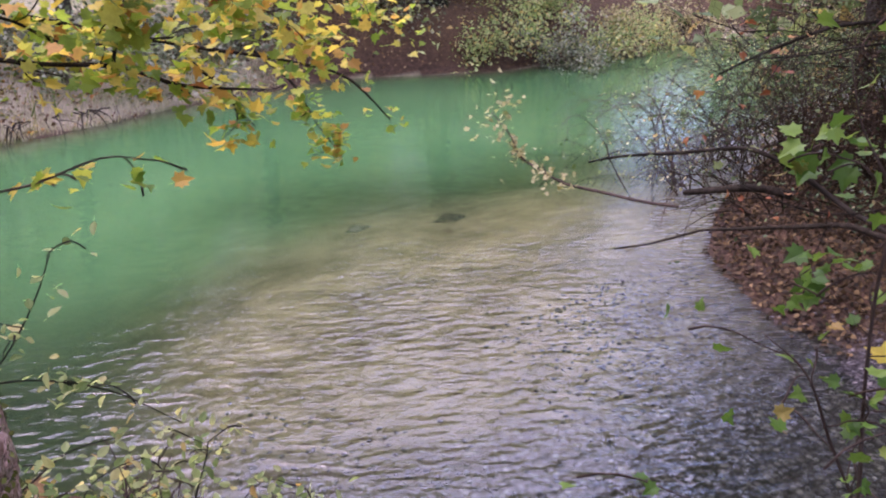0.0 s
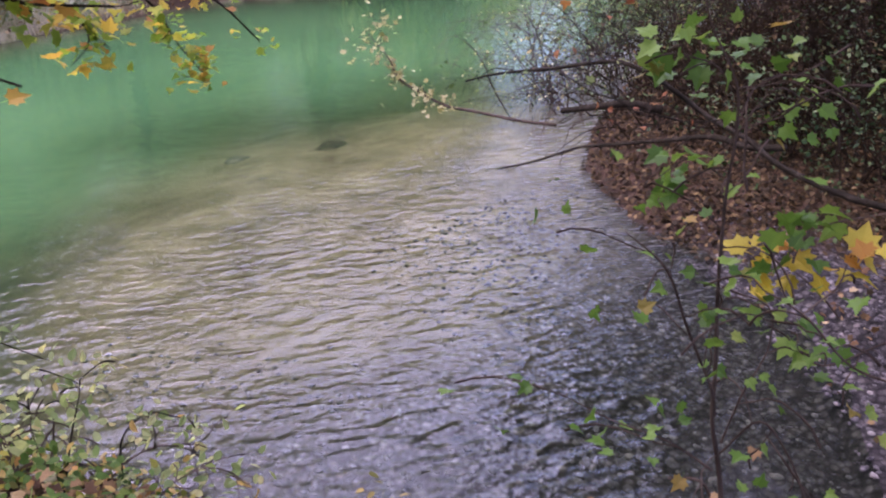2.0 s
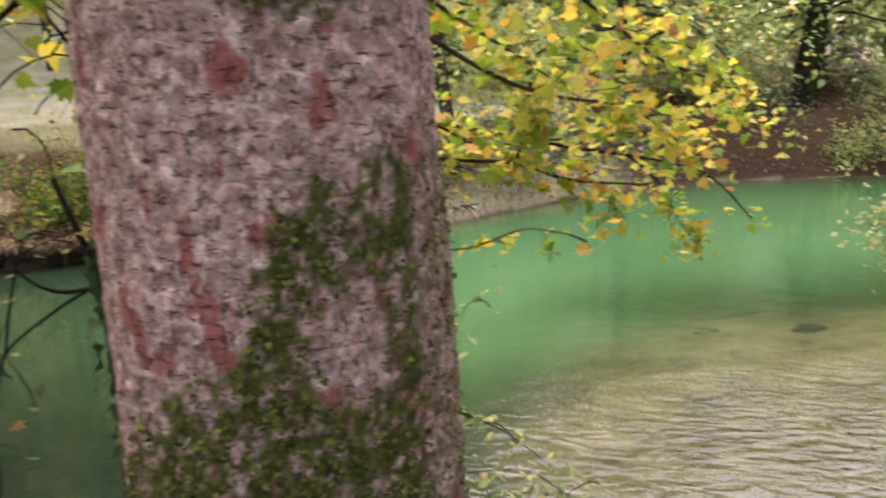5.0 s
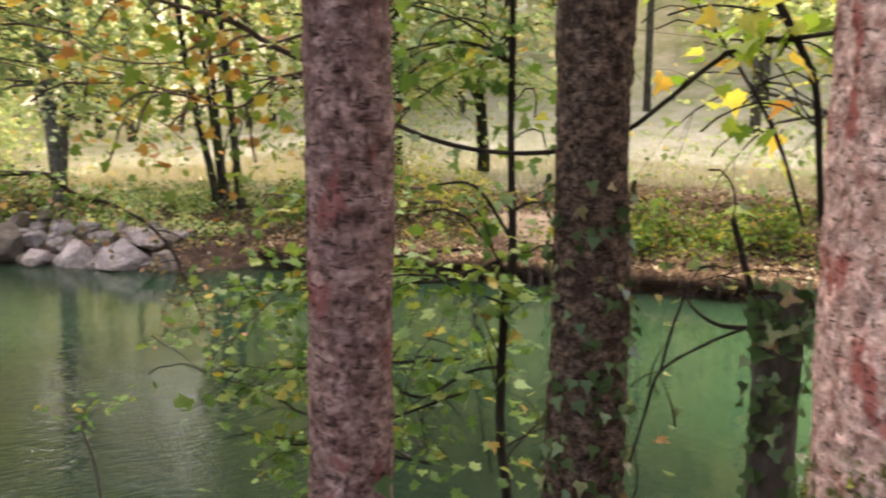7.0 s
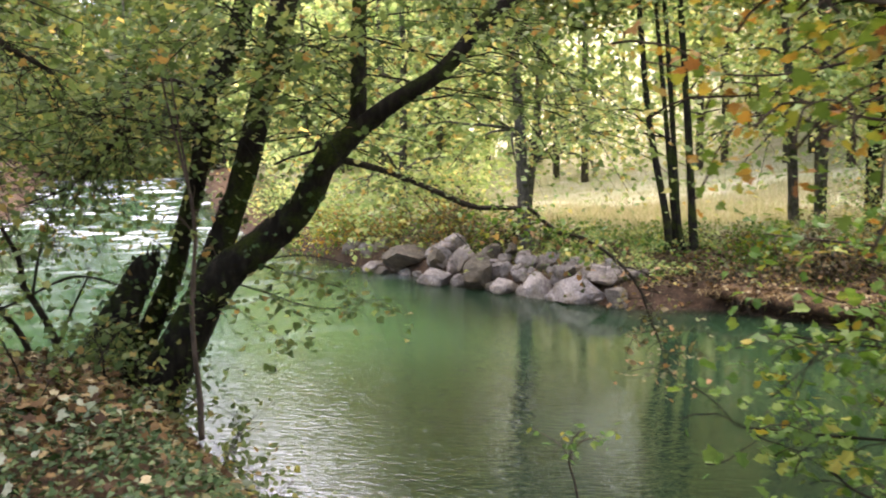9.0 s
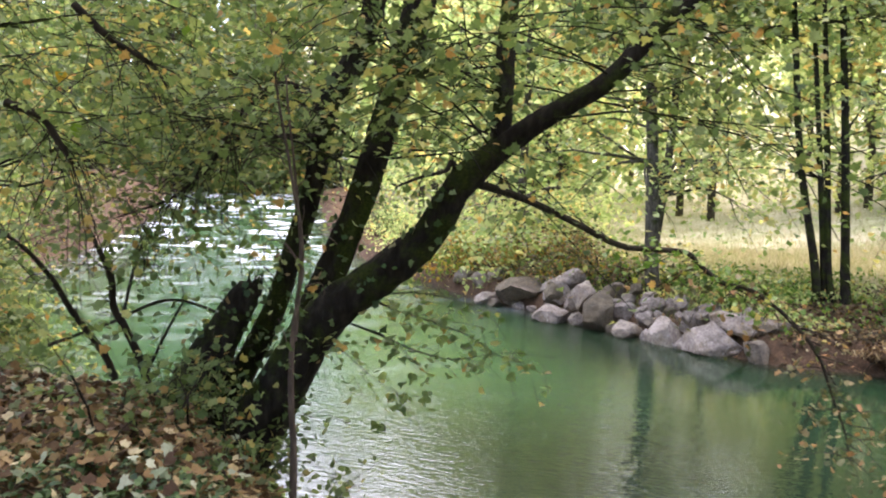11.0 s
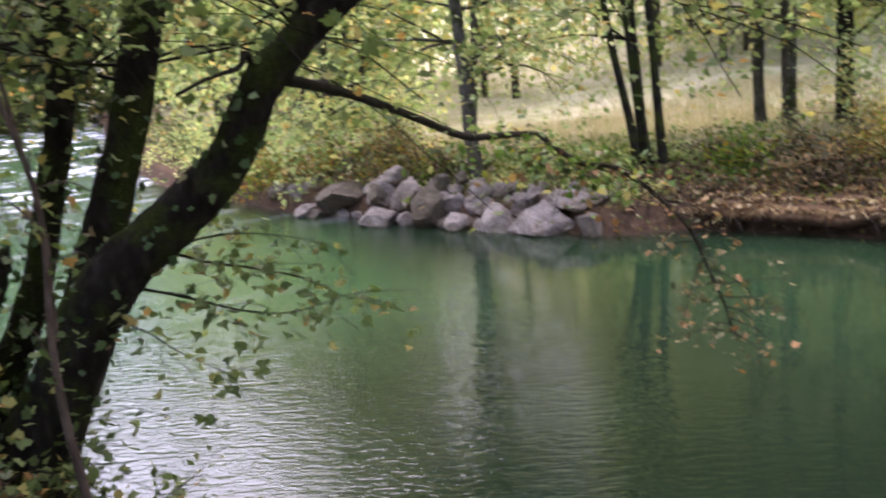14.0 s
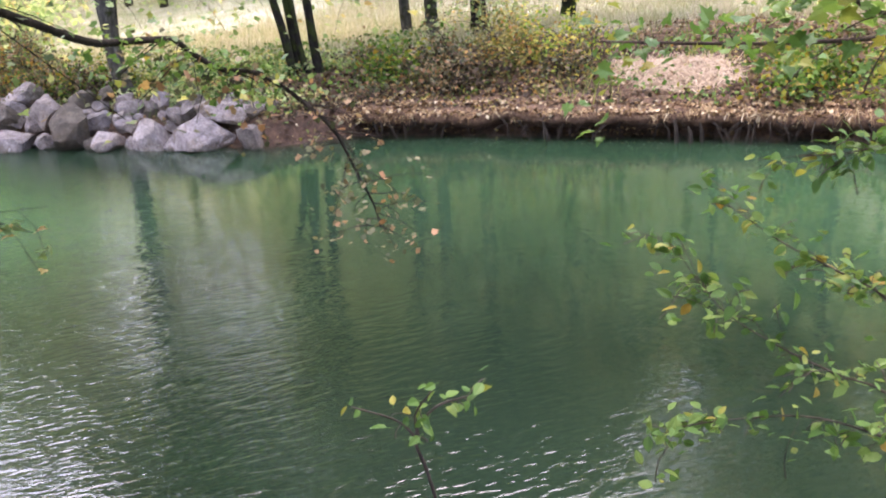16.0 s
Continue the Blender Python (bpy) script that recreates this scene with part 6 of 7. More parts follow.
spray("maple_branch", "maple branch with orange and green autumn leaves", 205, [ORANGE, ORANGE2, ORANGE3], leaf_orange, 520, 0.023, skip=0.1, twigs=2, twig_len=0.25, scatter=0.07)
spray("hazel_branch", "leafy green branches reaching over the water", 206, [[(*p[:3], p[3] * 0.5) for p in r] for r in (R_A, R_B, R_C, R_E)], leaf_fresh, 560, 0.056, OVAL, skip=0.1, twigs=4, twig_len=0.22, scatter=0.03, droop=0.2)
spray("hazel_branch", "high thin branch with large green leaves", 207, [R_D, R_F], leaf_fresh, 170, 0.062, MAPLE, skip=0.0, twigs=3, twig_len=0.34, scatter=0.06)
spray("hazel_branch", "leafy green sprays hanging beside the slim trunk", 219, [H_A, H_B, H_C, H_D, H_E], leaf_fresh, 620, 0.04, LOBED, skip=0.05, twigs=3, twig_len=0.25, scatter=0.05, droop=0.1, wood_mat=twig_dark)
spray("seedling", "small plant with pale yellow-green leaves at the water", 208, [PL_A, PL_B, PL_C], leaf_fresh, 34, 0.05, OVAL, skip=0.45, twigs=1, twig_len=0.08, scatter=0.02, category="plant")
spray("sapling", "young maple with green and yellow leaves by the gravel", 209, [[(*p[:3], p[3] * 0.62) for p in r] for r in (S_A, S_B, S_C, S_D, S_E, S_F, S_G, S_H)], leaf_sapling, 130, 0.033, skip=0.2, twigs=1, twig_len=0.22, scatter=0.05, category="sapling")
spray("dead_bough", "long dark bough reaching out over the water", 210, [[(*p[:3], p[3] * 0.5) for p in D_A]], leaf_olive, 20, 0.05, skip=0.6, twigs=1, twig_len=0.4, wood_mat=twig_dark)
spray("driftwood", "dark fallen limb lying from the bank into the water", 211, [[(*p[:3], p[3] * 0.45) for p in D_B], [(*p[:3], p[3] * 0.75) for p in D_D]], None, 0, 0.05, skip=0.7, twigs=1, twig_len=0.3, wood_mat=twig_dark, category="dead wood")
spray("dead_bough", "grey bare branch curving over the water", 212, [[(*p[:3], p[3] * 0.6) for p in D_C]], leaf_pale, 170, 0.06, skip=0.4, twigs=3, twig_len=0.5)
spray("overhead_branch", "dark branch with rusty and green leaves", 213, [[(*p[:3], p[3] * 0.5) for p in r] for r in (D_E, D_F, D_G)], leaf_rust, 30, 0.034, skip=0.2, twigs=2, twig_len=0.3, droop=0.0, wood_mat=twig_dark)
spray("bank_shoots", "thin shoots with small olive leaves at the water's edge", 214, [B_A, B_B, B_C, B_D, B_E, B_F], leaf_far, 200, 0.034, OVAL, skip=0.3, twigs=1, twig_len=0.12, scatter=0.03, category="shoots", wood_mat=twig_dark)
spray("bare_shrub", "dark bare shrub on the leaf-strewn bank", 215, [LS_A, LS_B, LS_C, LS_D, LS_E], leaf_olive, 160, 0.05, skip=0.3, twigs=3, twig_len=0.5, category="shrub", wood_mat=twig_dark)
spray("sapling", "tall thin grey sapling before the leaning tree", 216, [TALL_A, TALL_B], leaf_olive, 130, 0.05, skip=0.35, twigs=2, twig_len=0.5, category="sapling")
spray("overhanging_branch", "dark overhanging branches with small olive-green leaves", 217, [OV_A, OV_B, OV_C, OV_D], leaf_olive, 1400, 0.058, MAPLE, skip=0.0, twigs=6, twig_len=0.9, scatter=0.18, singles=0, wood_mat=twig_dark)
spray("hanging_twigs", "thin twigs with olive and yellow leaves drooping from the leaning tree", 220, [HG_A, HG_B, HG_C, HG_D], leaf_olive, 300, 0.06, MAPLE, skip=0.1, twigs=3, twig_len=0.3, scatter=0.05, droop=0.25, wood_mat=twig_dark)
tree("tree", "leafy tree hanging over the upstream bank", 218, straight_stems(-9.6, -2.6, 7, 0.12, 218), bark_dark, leaf_olive, 60, 2.8, 3.0, 12000, 0.055, LOBED, spread=0.3, droop=0.3, rise=0.2, thin=0.3)

# added tree: its high crown hides bright sky from the water's reflection
tree("tree", "tall leafy tree added to block sky glare on the upstream water", 221, straight_stems(-13.5, -3.8, 12, 0.17, 221, 1, 0.02, (0.0, 0.12)), bark_dark, leaf_olive, 50, 4.8, 5.4, 9500, 0.13, LOBED, spread=0.45, droop=0.15, rise=0.3, thin=0.5)

# crowns of the near trees, unseen high over the path, added to shade the banks
for k, (top, x, y, z0, n, reach, leaves) in enumerate([(big, -0.23, 1.08, 6.0, 44, 3.6, 7000), (ta, -0.99, 0.56, 6.0, 24, 1.6, 3000), (tb, -1.07, 1.48, 6.0, 28, 2.2, 4000)]):
    rng = np.random.RandomState(230 + k)
    r = (0.2, 0.055, 0.08)[k]
    up = spline([(x, y, 3.85, (0.262, 0.057, 0.092)[k]), (x, y, z0, r), (x, y, z0 + 3, r * 0.75), (x, y, z0 + 8, r * 0.15)], 8)
    upper = Wood()
    upper.tube(up[:, :3], up[:, 3], 12)
    child("upper_trunk", upper.mesh("upper_trunk"), bark_brown, top)
    limbs = Wood()
    P = crown_on(rng, limbs, [(up[:, :3], up[:, 3])], n, z0, reach, leaves, 0.1, droop=0.3, rise=0.1, spread=0.3)
    child("branchwork", limbs.mesh("branchwork"), bark_brown, top)["kind"] = "stuff"
    child("crown", leaf_mesh("crown", P, np.tile((0, 0, 1.0), (leaves, 1)), 0.12, DIAMOND, rng, spread=0.5), leaf_green if k == 2 else leaf_ivy, top)["kind"] = "stuff"
# trees added with crowns out of view, only to darken the thicket's bank
for k, (x, y, h, r) in enumerate([(10.9, 6.1, 11, 0.13), (9.6, 4.2, 11, 0.16), (12.0, 7.4, 12, 0.2), (7.6, 1.6, 11, 0.16), (17.0, 8.0, 12, 0.2), (10.8, 0.8, 12, 0.2)]):
    tree("tree", "dark tree with an unseen crown, added to shade the thicket", 240 + k, straight_stems(x, y, h, r, 240 + k), bark_dark, leaf_ivy, 44, 5.2, 3.8, 16000, 0.2, spread=0.55, thin=0.6, group="trees over the thicket")
# never in view: added behind the path to cut skylight on the near bank
for k, (x, y, h, r) in enumerate([(-4.2, -2.6, 12, 0.16), (-6.4, -4.0, 12, 0.18), (2.6, -2.4, 12, 0.18), (-1.2, -4.2, 13, 0.2), (5.6, -3.2, 13, 0.2), (-10.5, -5.5, 13, 0.2)]):
    tree("tree", "unseen tree behind the path, added to dim the near bank", 250 + k, straight_stems(x, y, h, r, 250 + k), bark_grey, leaf_green, 36, 6.0, 3.4, 3400, 0.14, spread=0.5, thin=0.6, group="trees on the near bank")
rngf = np.random.RandomState(260)
sx = rngf.uniform(-13.5, -1, 7000)
fx, fy = zip(*FAR_SHORE)
sy = np.interp(sx, fx, fy) + rngf.uniform(0.02, 0.3, 7000)
clump = smooth_noise(sx, sy, 0.13, 31) + 0.6 * smooth_noise(sx, sy, 0.9, 32) > 0.05
sx, sy = sx[clump], sy[clump]
sy = sy - 0.12
hang = np.stack([sx, sy, 0.42 + 0.05 * smooth_noise(sx, sy, 0.6, 33)], -1)
away = np.tile((0.1, -0.8, -0.45), (len(sx), 1))
tagged(link_mesh("root_fringe", leaf_mesh("root_fringe", hang, np.tile((0, -0.6, 0.8), (len(sx), 1)), 0.17, BLADE, rngf, spread=0.5, along=away), leaf_dead),
       "dry grass and roots hanging over the far bank's edge", "grass", kind="stuff")


# ---- stones of the heap's gaps, the pool's bed and the gravel shore ----
rngs = np.random.RandomState(270)
for k in range(74):
    x = rngs.uniform(-22.4, -14.9)
    y = 7.15 + (x + 20.7) * 0.34 + rngs.uniform(-0.15, 1.2)
    w = rngs.uniform(0.22, 0.5)
    boulder(x, y, max(-0.02, floor_z(x, y)) + w * rngs.uniform(0.05, 0.3), w, w * rngs.uniform(0.55, 0.85), 500 + k, "small grey stone wedged between larger boulders")
boulder(4.5, 9.25, floor_z(4.5, 9.25) - 0.04, 0.42, 0.15, 601, "dark stone lying under the pool's clear water")
boulder(3.4, 9.6, floor_z(3.4, 9.6) - 0.03, 0.4, 0.14, 602, "dark stone lying under the pool's clear water")


def pebble_mesh(name, seed):
    bm = bmesh.new()
    bmesh.ops.create_icosphere(bm, subdivisions=1, radius=0.5)
    rg = np.random.RandomState(seed)
    for v in bm.verts:
        v.co *= rg.uniform(0.8, 1.15)
    me = bpy.data.meshes.new(name)
    bm.to_mesh(me)
    bm.free()
    me.polygons.foreach_set("use_smooth", np.ones(len(me.polygons), dtype=bool))
    return me


def pebble_material():
    m, nt, b = material("wet_pebble")
    geo = nt.nodes.new("ShaderNodeNewGeometry")
    one = nt.nodes.new("ShaderNodeObjectInfo")
    both = nt.nodes.new("ShaderNodeMath")
    both.operation = "ADD"
    nt.links.new(geo.outputs["Random Per Island"], both.inputs[0])
    nt.links.new(one.outputs["Random"], both.inputs[1])
    part_of = nt.nodes.new("ShaderNodeMath")
    part_of.operation = "FRACT"
    nt.links.new(both.outputs[0], part_of.inputs[0])
    c = ramp(nt, part_of.outputs[0], [(0.0, (0.025, 0.021, 0.024)), (0.5, (0.055, 0.048, 0.05)), (0.88, (0.1, 0.09, 0.092)), (1.0, (0.22, 0.2, 0.19))])
    c = mixed(nt, 0.6, c, ramp(nt, noise_out(nt, 30, 4), [(0.3, (0.5, 0.5, 0.5)), (0.7, (1.3, 1.3, 1.3))]), "MULTIPLY")
    nt.links.new(c, b.inputs["Base Color"])
    b.inputs["Roughness"].default_value = 0.38
    nt.links.new(bump(nt, noise_out(nt, 60, 5), 0.6, 0.004), b.inputs["Normal"])
    return m


pebble_mat = pebble_material()
bed = thing("gravel_bed", "dark wet pebbles along the shallow shore", "gravel", (2.6, 1.7, 0.1), kind="stuff")
kinds = [pebble_mesh("stone", 280 + k) for k in range(4)]
for me in kinds:
    me.materials.append(pebble_mat)
px, py = rngs.uniform(0.6, 6.2, 30000), rngs.uniform(1.0, 6.2, 30000)
dn, df, nl, fl = shore_state(px, py)
keep = np.where(nl, (1 - ss(0.8, 2.2, dn)) * ss(2.0, 3.0, px) * (1 - ss(3.9, 5.0, py)), 0.75 * (1 - ss(1.2, 2.6, dn))) > rngs.uniform(0, 1, 30000)
px, py = px[keep][:5200], py[keep][:5200]
pz = height(px, py)
big_one = np.zeros(len(px), dtype=bool)
big_one[np.argsort(np.hypot(px - 2.4, py - 1.8))[::4][:260]] = True
V0 = np.array([v.co for v in kinds[0].vertices])
F0 = np.array([p.vertices[:] for p in kinds[0].polygons])
gv, gf = [], []
for k in range(len(px)):
    s = rngs.uniform(0.05, 0.1) if big_one[k] else rngs.uniform(0.018, 0.055)
    sx_, sy_, sz_, a = s, s * rngs.uniform(0.6, 0.95), s * rngs.uniform(0.35, 0.6), rngs.uniform(0, 6.3)
    if big_one[k]:
        ob = new("stone", kinds[k % 4])
        ob.parent = bed
        ob.matrix_parent_inverse = Matrix.Translation(bed.location).inverted()
        ob.matrix_basis = Matrix.Translation((px[k], py[k], pz[k] + sz_ * 0.2)) @ Matrix.Rotation(a, 4, "Z") @ Matrix.Diagonal((sx_, sy_, sz_, 1))
    else:
        v = V0 * (sx_, sy_, sz_)
        v = np.stack([v[:, 0] * math.cos(a) - v[:, 1] * math.sin(a), v[:, 0] * math.sin(a) + v[:, 1] * math.cos(a), v[:, 2]], -1)
        gf.append(F0 + len(V0) * len(gv))
        gv.append(v + (px[k], py[k], pz[k] + sz_ * 0.15))
gme = bpy.data.meshes.new("gravel")
gme.from_pydata(np.vstack(gv).tolist(), [], np.vstack(gf).tolist())
child("gravel", gme, pebble_mat, bed)["kind"] = "stuff"

# dead sticks by the gravel and snags at the far bank
spray("dead_stick", "pale bare stick lying over the gravel", 290, [ST_A], None, 0, 0.03, skip=0.9, twigs=0, category="dead wood")
spray("dead_stick", "thin reddish dead stems by the gravel", 291, [ST_B, ST_C, ST_D], leaf_dead, 14, 0.03, skip=0.3, twigs=1, twig_len=0.12, category="dead wood")
for k, (x, y, h) in enumerate([(-7.83, 12.3, 0.34), (-7.62, 12.34, 0.24), (-7.5, 12.5, 0.28), (-9.9, 11.75, 0.3)]):
    spray("snag", "dark broken snag standing in the far bank's edge", 295 + k, [[(x, y, -0.5, 0.045), (x + 0.03, y, 0.05, 0.04), (x - 0.02, y + 0.02, h, 0.02)]], None, 0, 0.03, skip=0.8, twigs=1, twig_len=0.3, wood_mat=twig_dark, category="dead wood", group="snags")
# roots and fallen twigs along the far bank's undercut edge
roots = thing("roots", "dark tangled roots hanging from the far bank's edge", "roots", (-10.0, 11.9, 0.3))
rw = Wood()
for _ in range(150):
    x = rngs.uniform(-13.2, 1.0)
    y = float(np.interp(x, fx, fy)) + rngs.uniform(-0.05, 0.15)
    lp, lr = limb(rngs, (x, y, 0.3), (rngs.normal(0, 0.9), -0.9, rngs.uniform(-0.5, 0.1)), rngs.uniform(0.25, 0.8), rngs.uniform(0.006, 0.02), 0.4, 0.5, 6)
    rw.tube(lp, lr, 4)
child("root_work", rw.mesh("root_work"), twig_dark, roots)["kind"] = "stuff"

spray("sapling_twigs", "maple twigs with yellow leaves by the gravel", 300, [SY_A, SY_B], leaf_gold, 26, 0.05, skip=0.45, twigs=0, scatter=0.02, category="twigs")
spray("sapling_twigs", "maple twigs with broad green leaves by the gravel", 301, [SG_A, SG_B, SG_C, SG_D], leaf_sapling, 64, 0.045, skip=0.4, twigs=1, twig_len=0.1, scatter=0.03, category="twigs")
scatter_on_ground("fallen_leaves", "dry brown leaves heaped round the leaning tree", 303, 12000, (-10, -4.6, -3.4, 1.2), lambda x, y, dn, df, nl, fl: nl * ss(0.1, 0.5, dn) * (1 - ss(-6.2, -4.8, x)), leaf_dead, 0.065, LOBED, 0.6, lift=0.07)
scatter_on_ground("low_plants", "pale green maple seedlings among the fallen leaves", 302, 800, (-9.2, -4.6, -2.4, 0.7), lambda x, y, dn, df, nl, fl: nl * ss(0.2, 0.7, dn) * (smooth_noise(x, y, 0.5, 12) > 0.0), leaf_silver, 0.062, MAPLE, 0.5, category="plants", lift=0.16)
# a broken top on the leaning tree's dead stub
sb = STUB[-1]
brk = thing("splinters", "jagged broken wood at the dead stub's top", "dead wood", tuple(float(v) for v in sb[:3]))
bw2 = Wood()
for _ in range(16):
    a, r = rngs.uniform(0, 6.3), sb[3] * rngs.uniform(0.3, 0.85)
    p0 = np.array([sb[0] + r * math.cos(a), sb[1] + r * math.sin(a), sb[2] - 0.06])
    bw2.tube([p0, p0 + (rngs.normal(0, 0.02), rngs.normal(0.02, 0.02), rngs.uniform(0.07, 0.2))], [0.022, 0.004], 5)
child("splinter_work", bw2.mesh("splinter_work"), bark_dark, brk)["kind"] = "stuff"

for k, (x, y, reach, leaf, n, label) in enumerate([
        (-12.6, -4.6, 2.0, leaf_olive, 2200, "olive green bush on the upstream bank"), (-13.6, -4.2, 2.6, leaf_olive, 3600, "grey-green bush on the upstream bank"), (-17.4, -5.4, 2.8, leaf_olive, 3600, "grey-green bush on the upstream bank"), (-15.5, -5.8, 2.4, leaf_olive, 2600, "olive green bush on the upstream bank"),
        (-19.5, -6.6, 2.6, leaf_olive, 2600, "grey-green bush on the upstream bank"), (-24.5, -7.2, 2.8, leaf_olive, 2600, "grey-green bush on the upstream bank"),
        (-30.0, -7.0, 3.0, leaf_olive, 2600, "grey-green bush beside the rapids"), (-36.0, -6.8, 3.0, leaf_olive, 2600, "grey-green bush beside the rapids"),
        (-26.0, 7.2, 2.0, leaf_orange, 1800, "rusty bush over the riffle"), (-23.7, 7.9, 1.7, leaf_bush, 1500, "straw-coloured reedy bush beside the boulders"), (-29.5, 7.0, 2.4, leaf_far, 2200, "yellow-green bush over the riffle"),
        (-34.0, 6.8, 2.6, leaf_far, 2200, "yellow-green bush beside the rapids"), (-39.0, 6.9, 2.8, leaf_olive, 2200, "green bush beside the rapids")]):
    thicket("bush", label, 320 + k, x, y, 14, reach, (0.0, 0.1), leaf, n, 0.13, 0.014, DIAMOND, rise=0.9, scatter=0.2)
scatter_on_ground("tan_leaves", "tan and straw-coloured leaves in drifts on the far bank", 340, 22000, (-14, 4, 9, 20), lambda x, y, dn, df, nl, fl: fl * ss(0.02, 0.3, df) * (1 - ss(2.5, 4.5, df)) * (smooth_noise(x, y, 1.4, 14) + 0.5 * smooth_noise(x, y, 0.4, 15) > 0.0), leaf_bush, 0.09, DIAMOND, 0.6)
scatter_on_ground("low_herbs", "low green herbs on the far bank's slope", 341, 12000, (-16, 2, 9, 20), lambda x, y, dn, df, nl, fl: fl * ss(0.3, 0.8, df) * (1 - ss(3, 5.5, df)) * (smooth_noise(x, y, 1.0, 16) > 0.28), leaf_fresh, 0.09, EGG, 0.7, category="plants", lift=0.1)

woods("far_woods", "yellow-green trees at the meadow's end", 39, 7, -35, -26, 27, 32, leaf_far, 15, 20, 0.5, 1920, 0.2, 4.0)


def bank_edge():
    """The far bank's turf lip, which hangs over the water."""
    xs = np.linspace(-13.35, -1.2, 320)
    line = np.stack([xs, np.interp(xs, fx, fy)], -1)
    tang = np.gradient(line, axis=0)
    tang /= np.linalg.norm(tang, axis=1)[:, None]
    land = np.stack([-tang[:, 1], tang[:, 0]], -1)
    out = 0.09 * smooth_noise(xs, xs * 0, 0.35, 51) + 0.05 * smooth_noise(xs, xs * 0, 0.13, 52)
    up = 0.06 * smooth_noise(xs, xs * 0, 0.7, 53) + 0.03 * smooth_noise(xs, xs * 0, 0.2, 54)
    rows, cover = [], []
    for d, z, wob, g in ((0.95, None, 0, 0.8), (0.55, None, 0.3, 0.9), (0.2, 0.42, 0.8, 0.95), (-0.02, 0.39, 1, 0.9), (-0.1, 0.33, 1.2, 0.5), (-0.07, 0.26, 1.1, 0.2), (0.08, 0.2, 0.8, 0.05), (0.3, 0.1, 0.4, 0.0), (0.5, 0.0, 0, 0.0)):
        p = line + land * (d + wob * out)[:, None]
        rows.append(np.concatenate([p, (height(p[:, 0], p[:, 1]) + 0.015 if z is None else z + up)[:, None]], 1))
        cover.append(np.full(len(xs), g))
    n, m = len(rows), len(xs)
    i, j = np.meshgrid(np.arange(n - 1), np.arange(m - 1), indexing="ij")
    a = i * m + j
    me = quad_mesh("bank_edge", np.vstack(rows), np.stack([a, a + 1, a + m + 1, a + m], -1).reshape(-1, 4))
    c = np.concatenate(cover)
    col = me.attributes.new("cover", "FLOAT_COLOR", "POINT")
    col.data.foreach_set("color", np.stack([c * 0, c, c * 0, c * 0 + 1], -1).astype(np.float32).ravel())
    put_attr(me, "sand", c * 0)
    tagged(link_mesh("bank_edge", me, ground_mat), "undercut turf edge of the far bank", "ground", kind="structure")
    rg = np.random.RandomState(55)
    k = rg.randint(0, m, 6000)
    d = rg.uniform(-0.1, 0.6, 6000)
    p = line[k] + land[k] * (d + out[k])[:, None] + rg.normal(0, 0.02, (6000, 2))
    z = np.where(d < 0.22, 0.42 + up[k], height(p[:, 0], p[:, 1]) + 0.03) + 0.015
    tagged(link_mesh("edge_leaves", leaf_mesh("edge_leaves", np.concatenate([p, z[:, None]], 1), np.tile((0, -0.3, 1.0), (6000, 1)), 0.08, DIAMOND, rg, spread=0.6), leaf_dead),
           "red-brown leaves lying along the far bank's edge", "leaves", kind="stuff")


bank_edge()

# the leaning tree's unseen upper crown over the water, added to break up sky reflections
rngu = np.random.RandomState(360)
lean = bpy.data.objects["leaning_tree"]
tops = []
for stem in (MAIN, UPRIGHT, MID, LEFT):
    a, b = np.array(stem[-2]), np.array(stem[-1])
    d = (b - a)[:3] / np.linalg.norm((b - a)[:3])
    d = d * 0.7 + np.array([0, 0.15, 0.6])
    d /= np.linalg.norm(d)
    pts = np.array([[*(b[:3] + d * h), max(0.012, b[3] * (1 - h / 5))] for h in (0, 1.2, 2.5, 4.2)])
    s = spline(pts, 4)
    w = Wood()
    w.tube(s[:, :3], s[:, 3], 8)
    child("upper_stem", w.mesh("upper_stem"), bark_dark, lean)
    tops.append((s[:, :3], s[:, 3]))
w = Wood()
P = crown_on(rngu, w, tops, 64, 4.9, 3.6, 16000, 0.09, droop=0.12, rise=0.3, spread=0.34)
P = P[P[:, 2] > 4.7]
child("upper_branchwork", w.mesh("upper_branchwork"), bark_dark, lean)["kind"] = "stuff"
child("upper_crown", leaf_mesh("upper_crown", P, np.tile((0, 0, 1.0), (len(P), 1)), 0.1, DIAMOND, rngu, spread=0.5), leaf_olive, lean)["kind"] = "stuff"
for k, (x, y, n) in enumerate([(-7.0, -0.05, 700), (-6.75, -0.7, 600), (-7.35, 0.35, 500)]):
    thicket("shrub", "low leafy shrub at the leaning tree's foot", 365 + k, x, y, 12, 0.85, (0.1, 0.1), leaf_olive, n, 0.055, 0.008, LOBED, mat=twig_dark, rise=0.8, scatter=0.07)

for k, (x, y, n) in enumerate([(0.42, 2.05, 300), (0.62, 2.3, 260), (0.2, 2.3, 260)]):
    thicket("herb", "small yellow-green herb on the bank's edge", 370 + k, x, y, 9, 0.5, (0.1, 0.1), leaf_bush if k == 1 else leaf_far, n, 0.042, 0.003, EGG, rise=0.9, scatter=0.04)

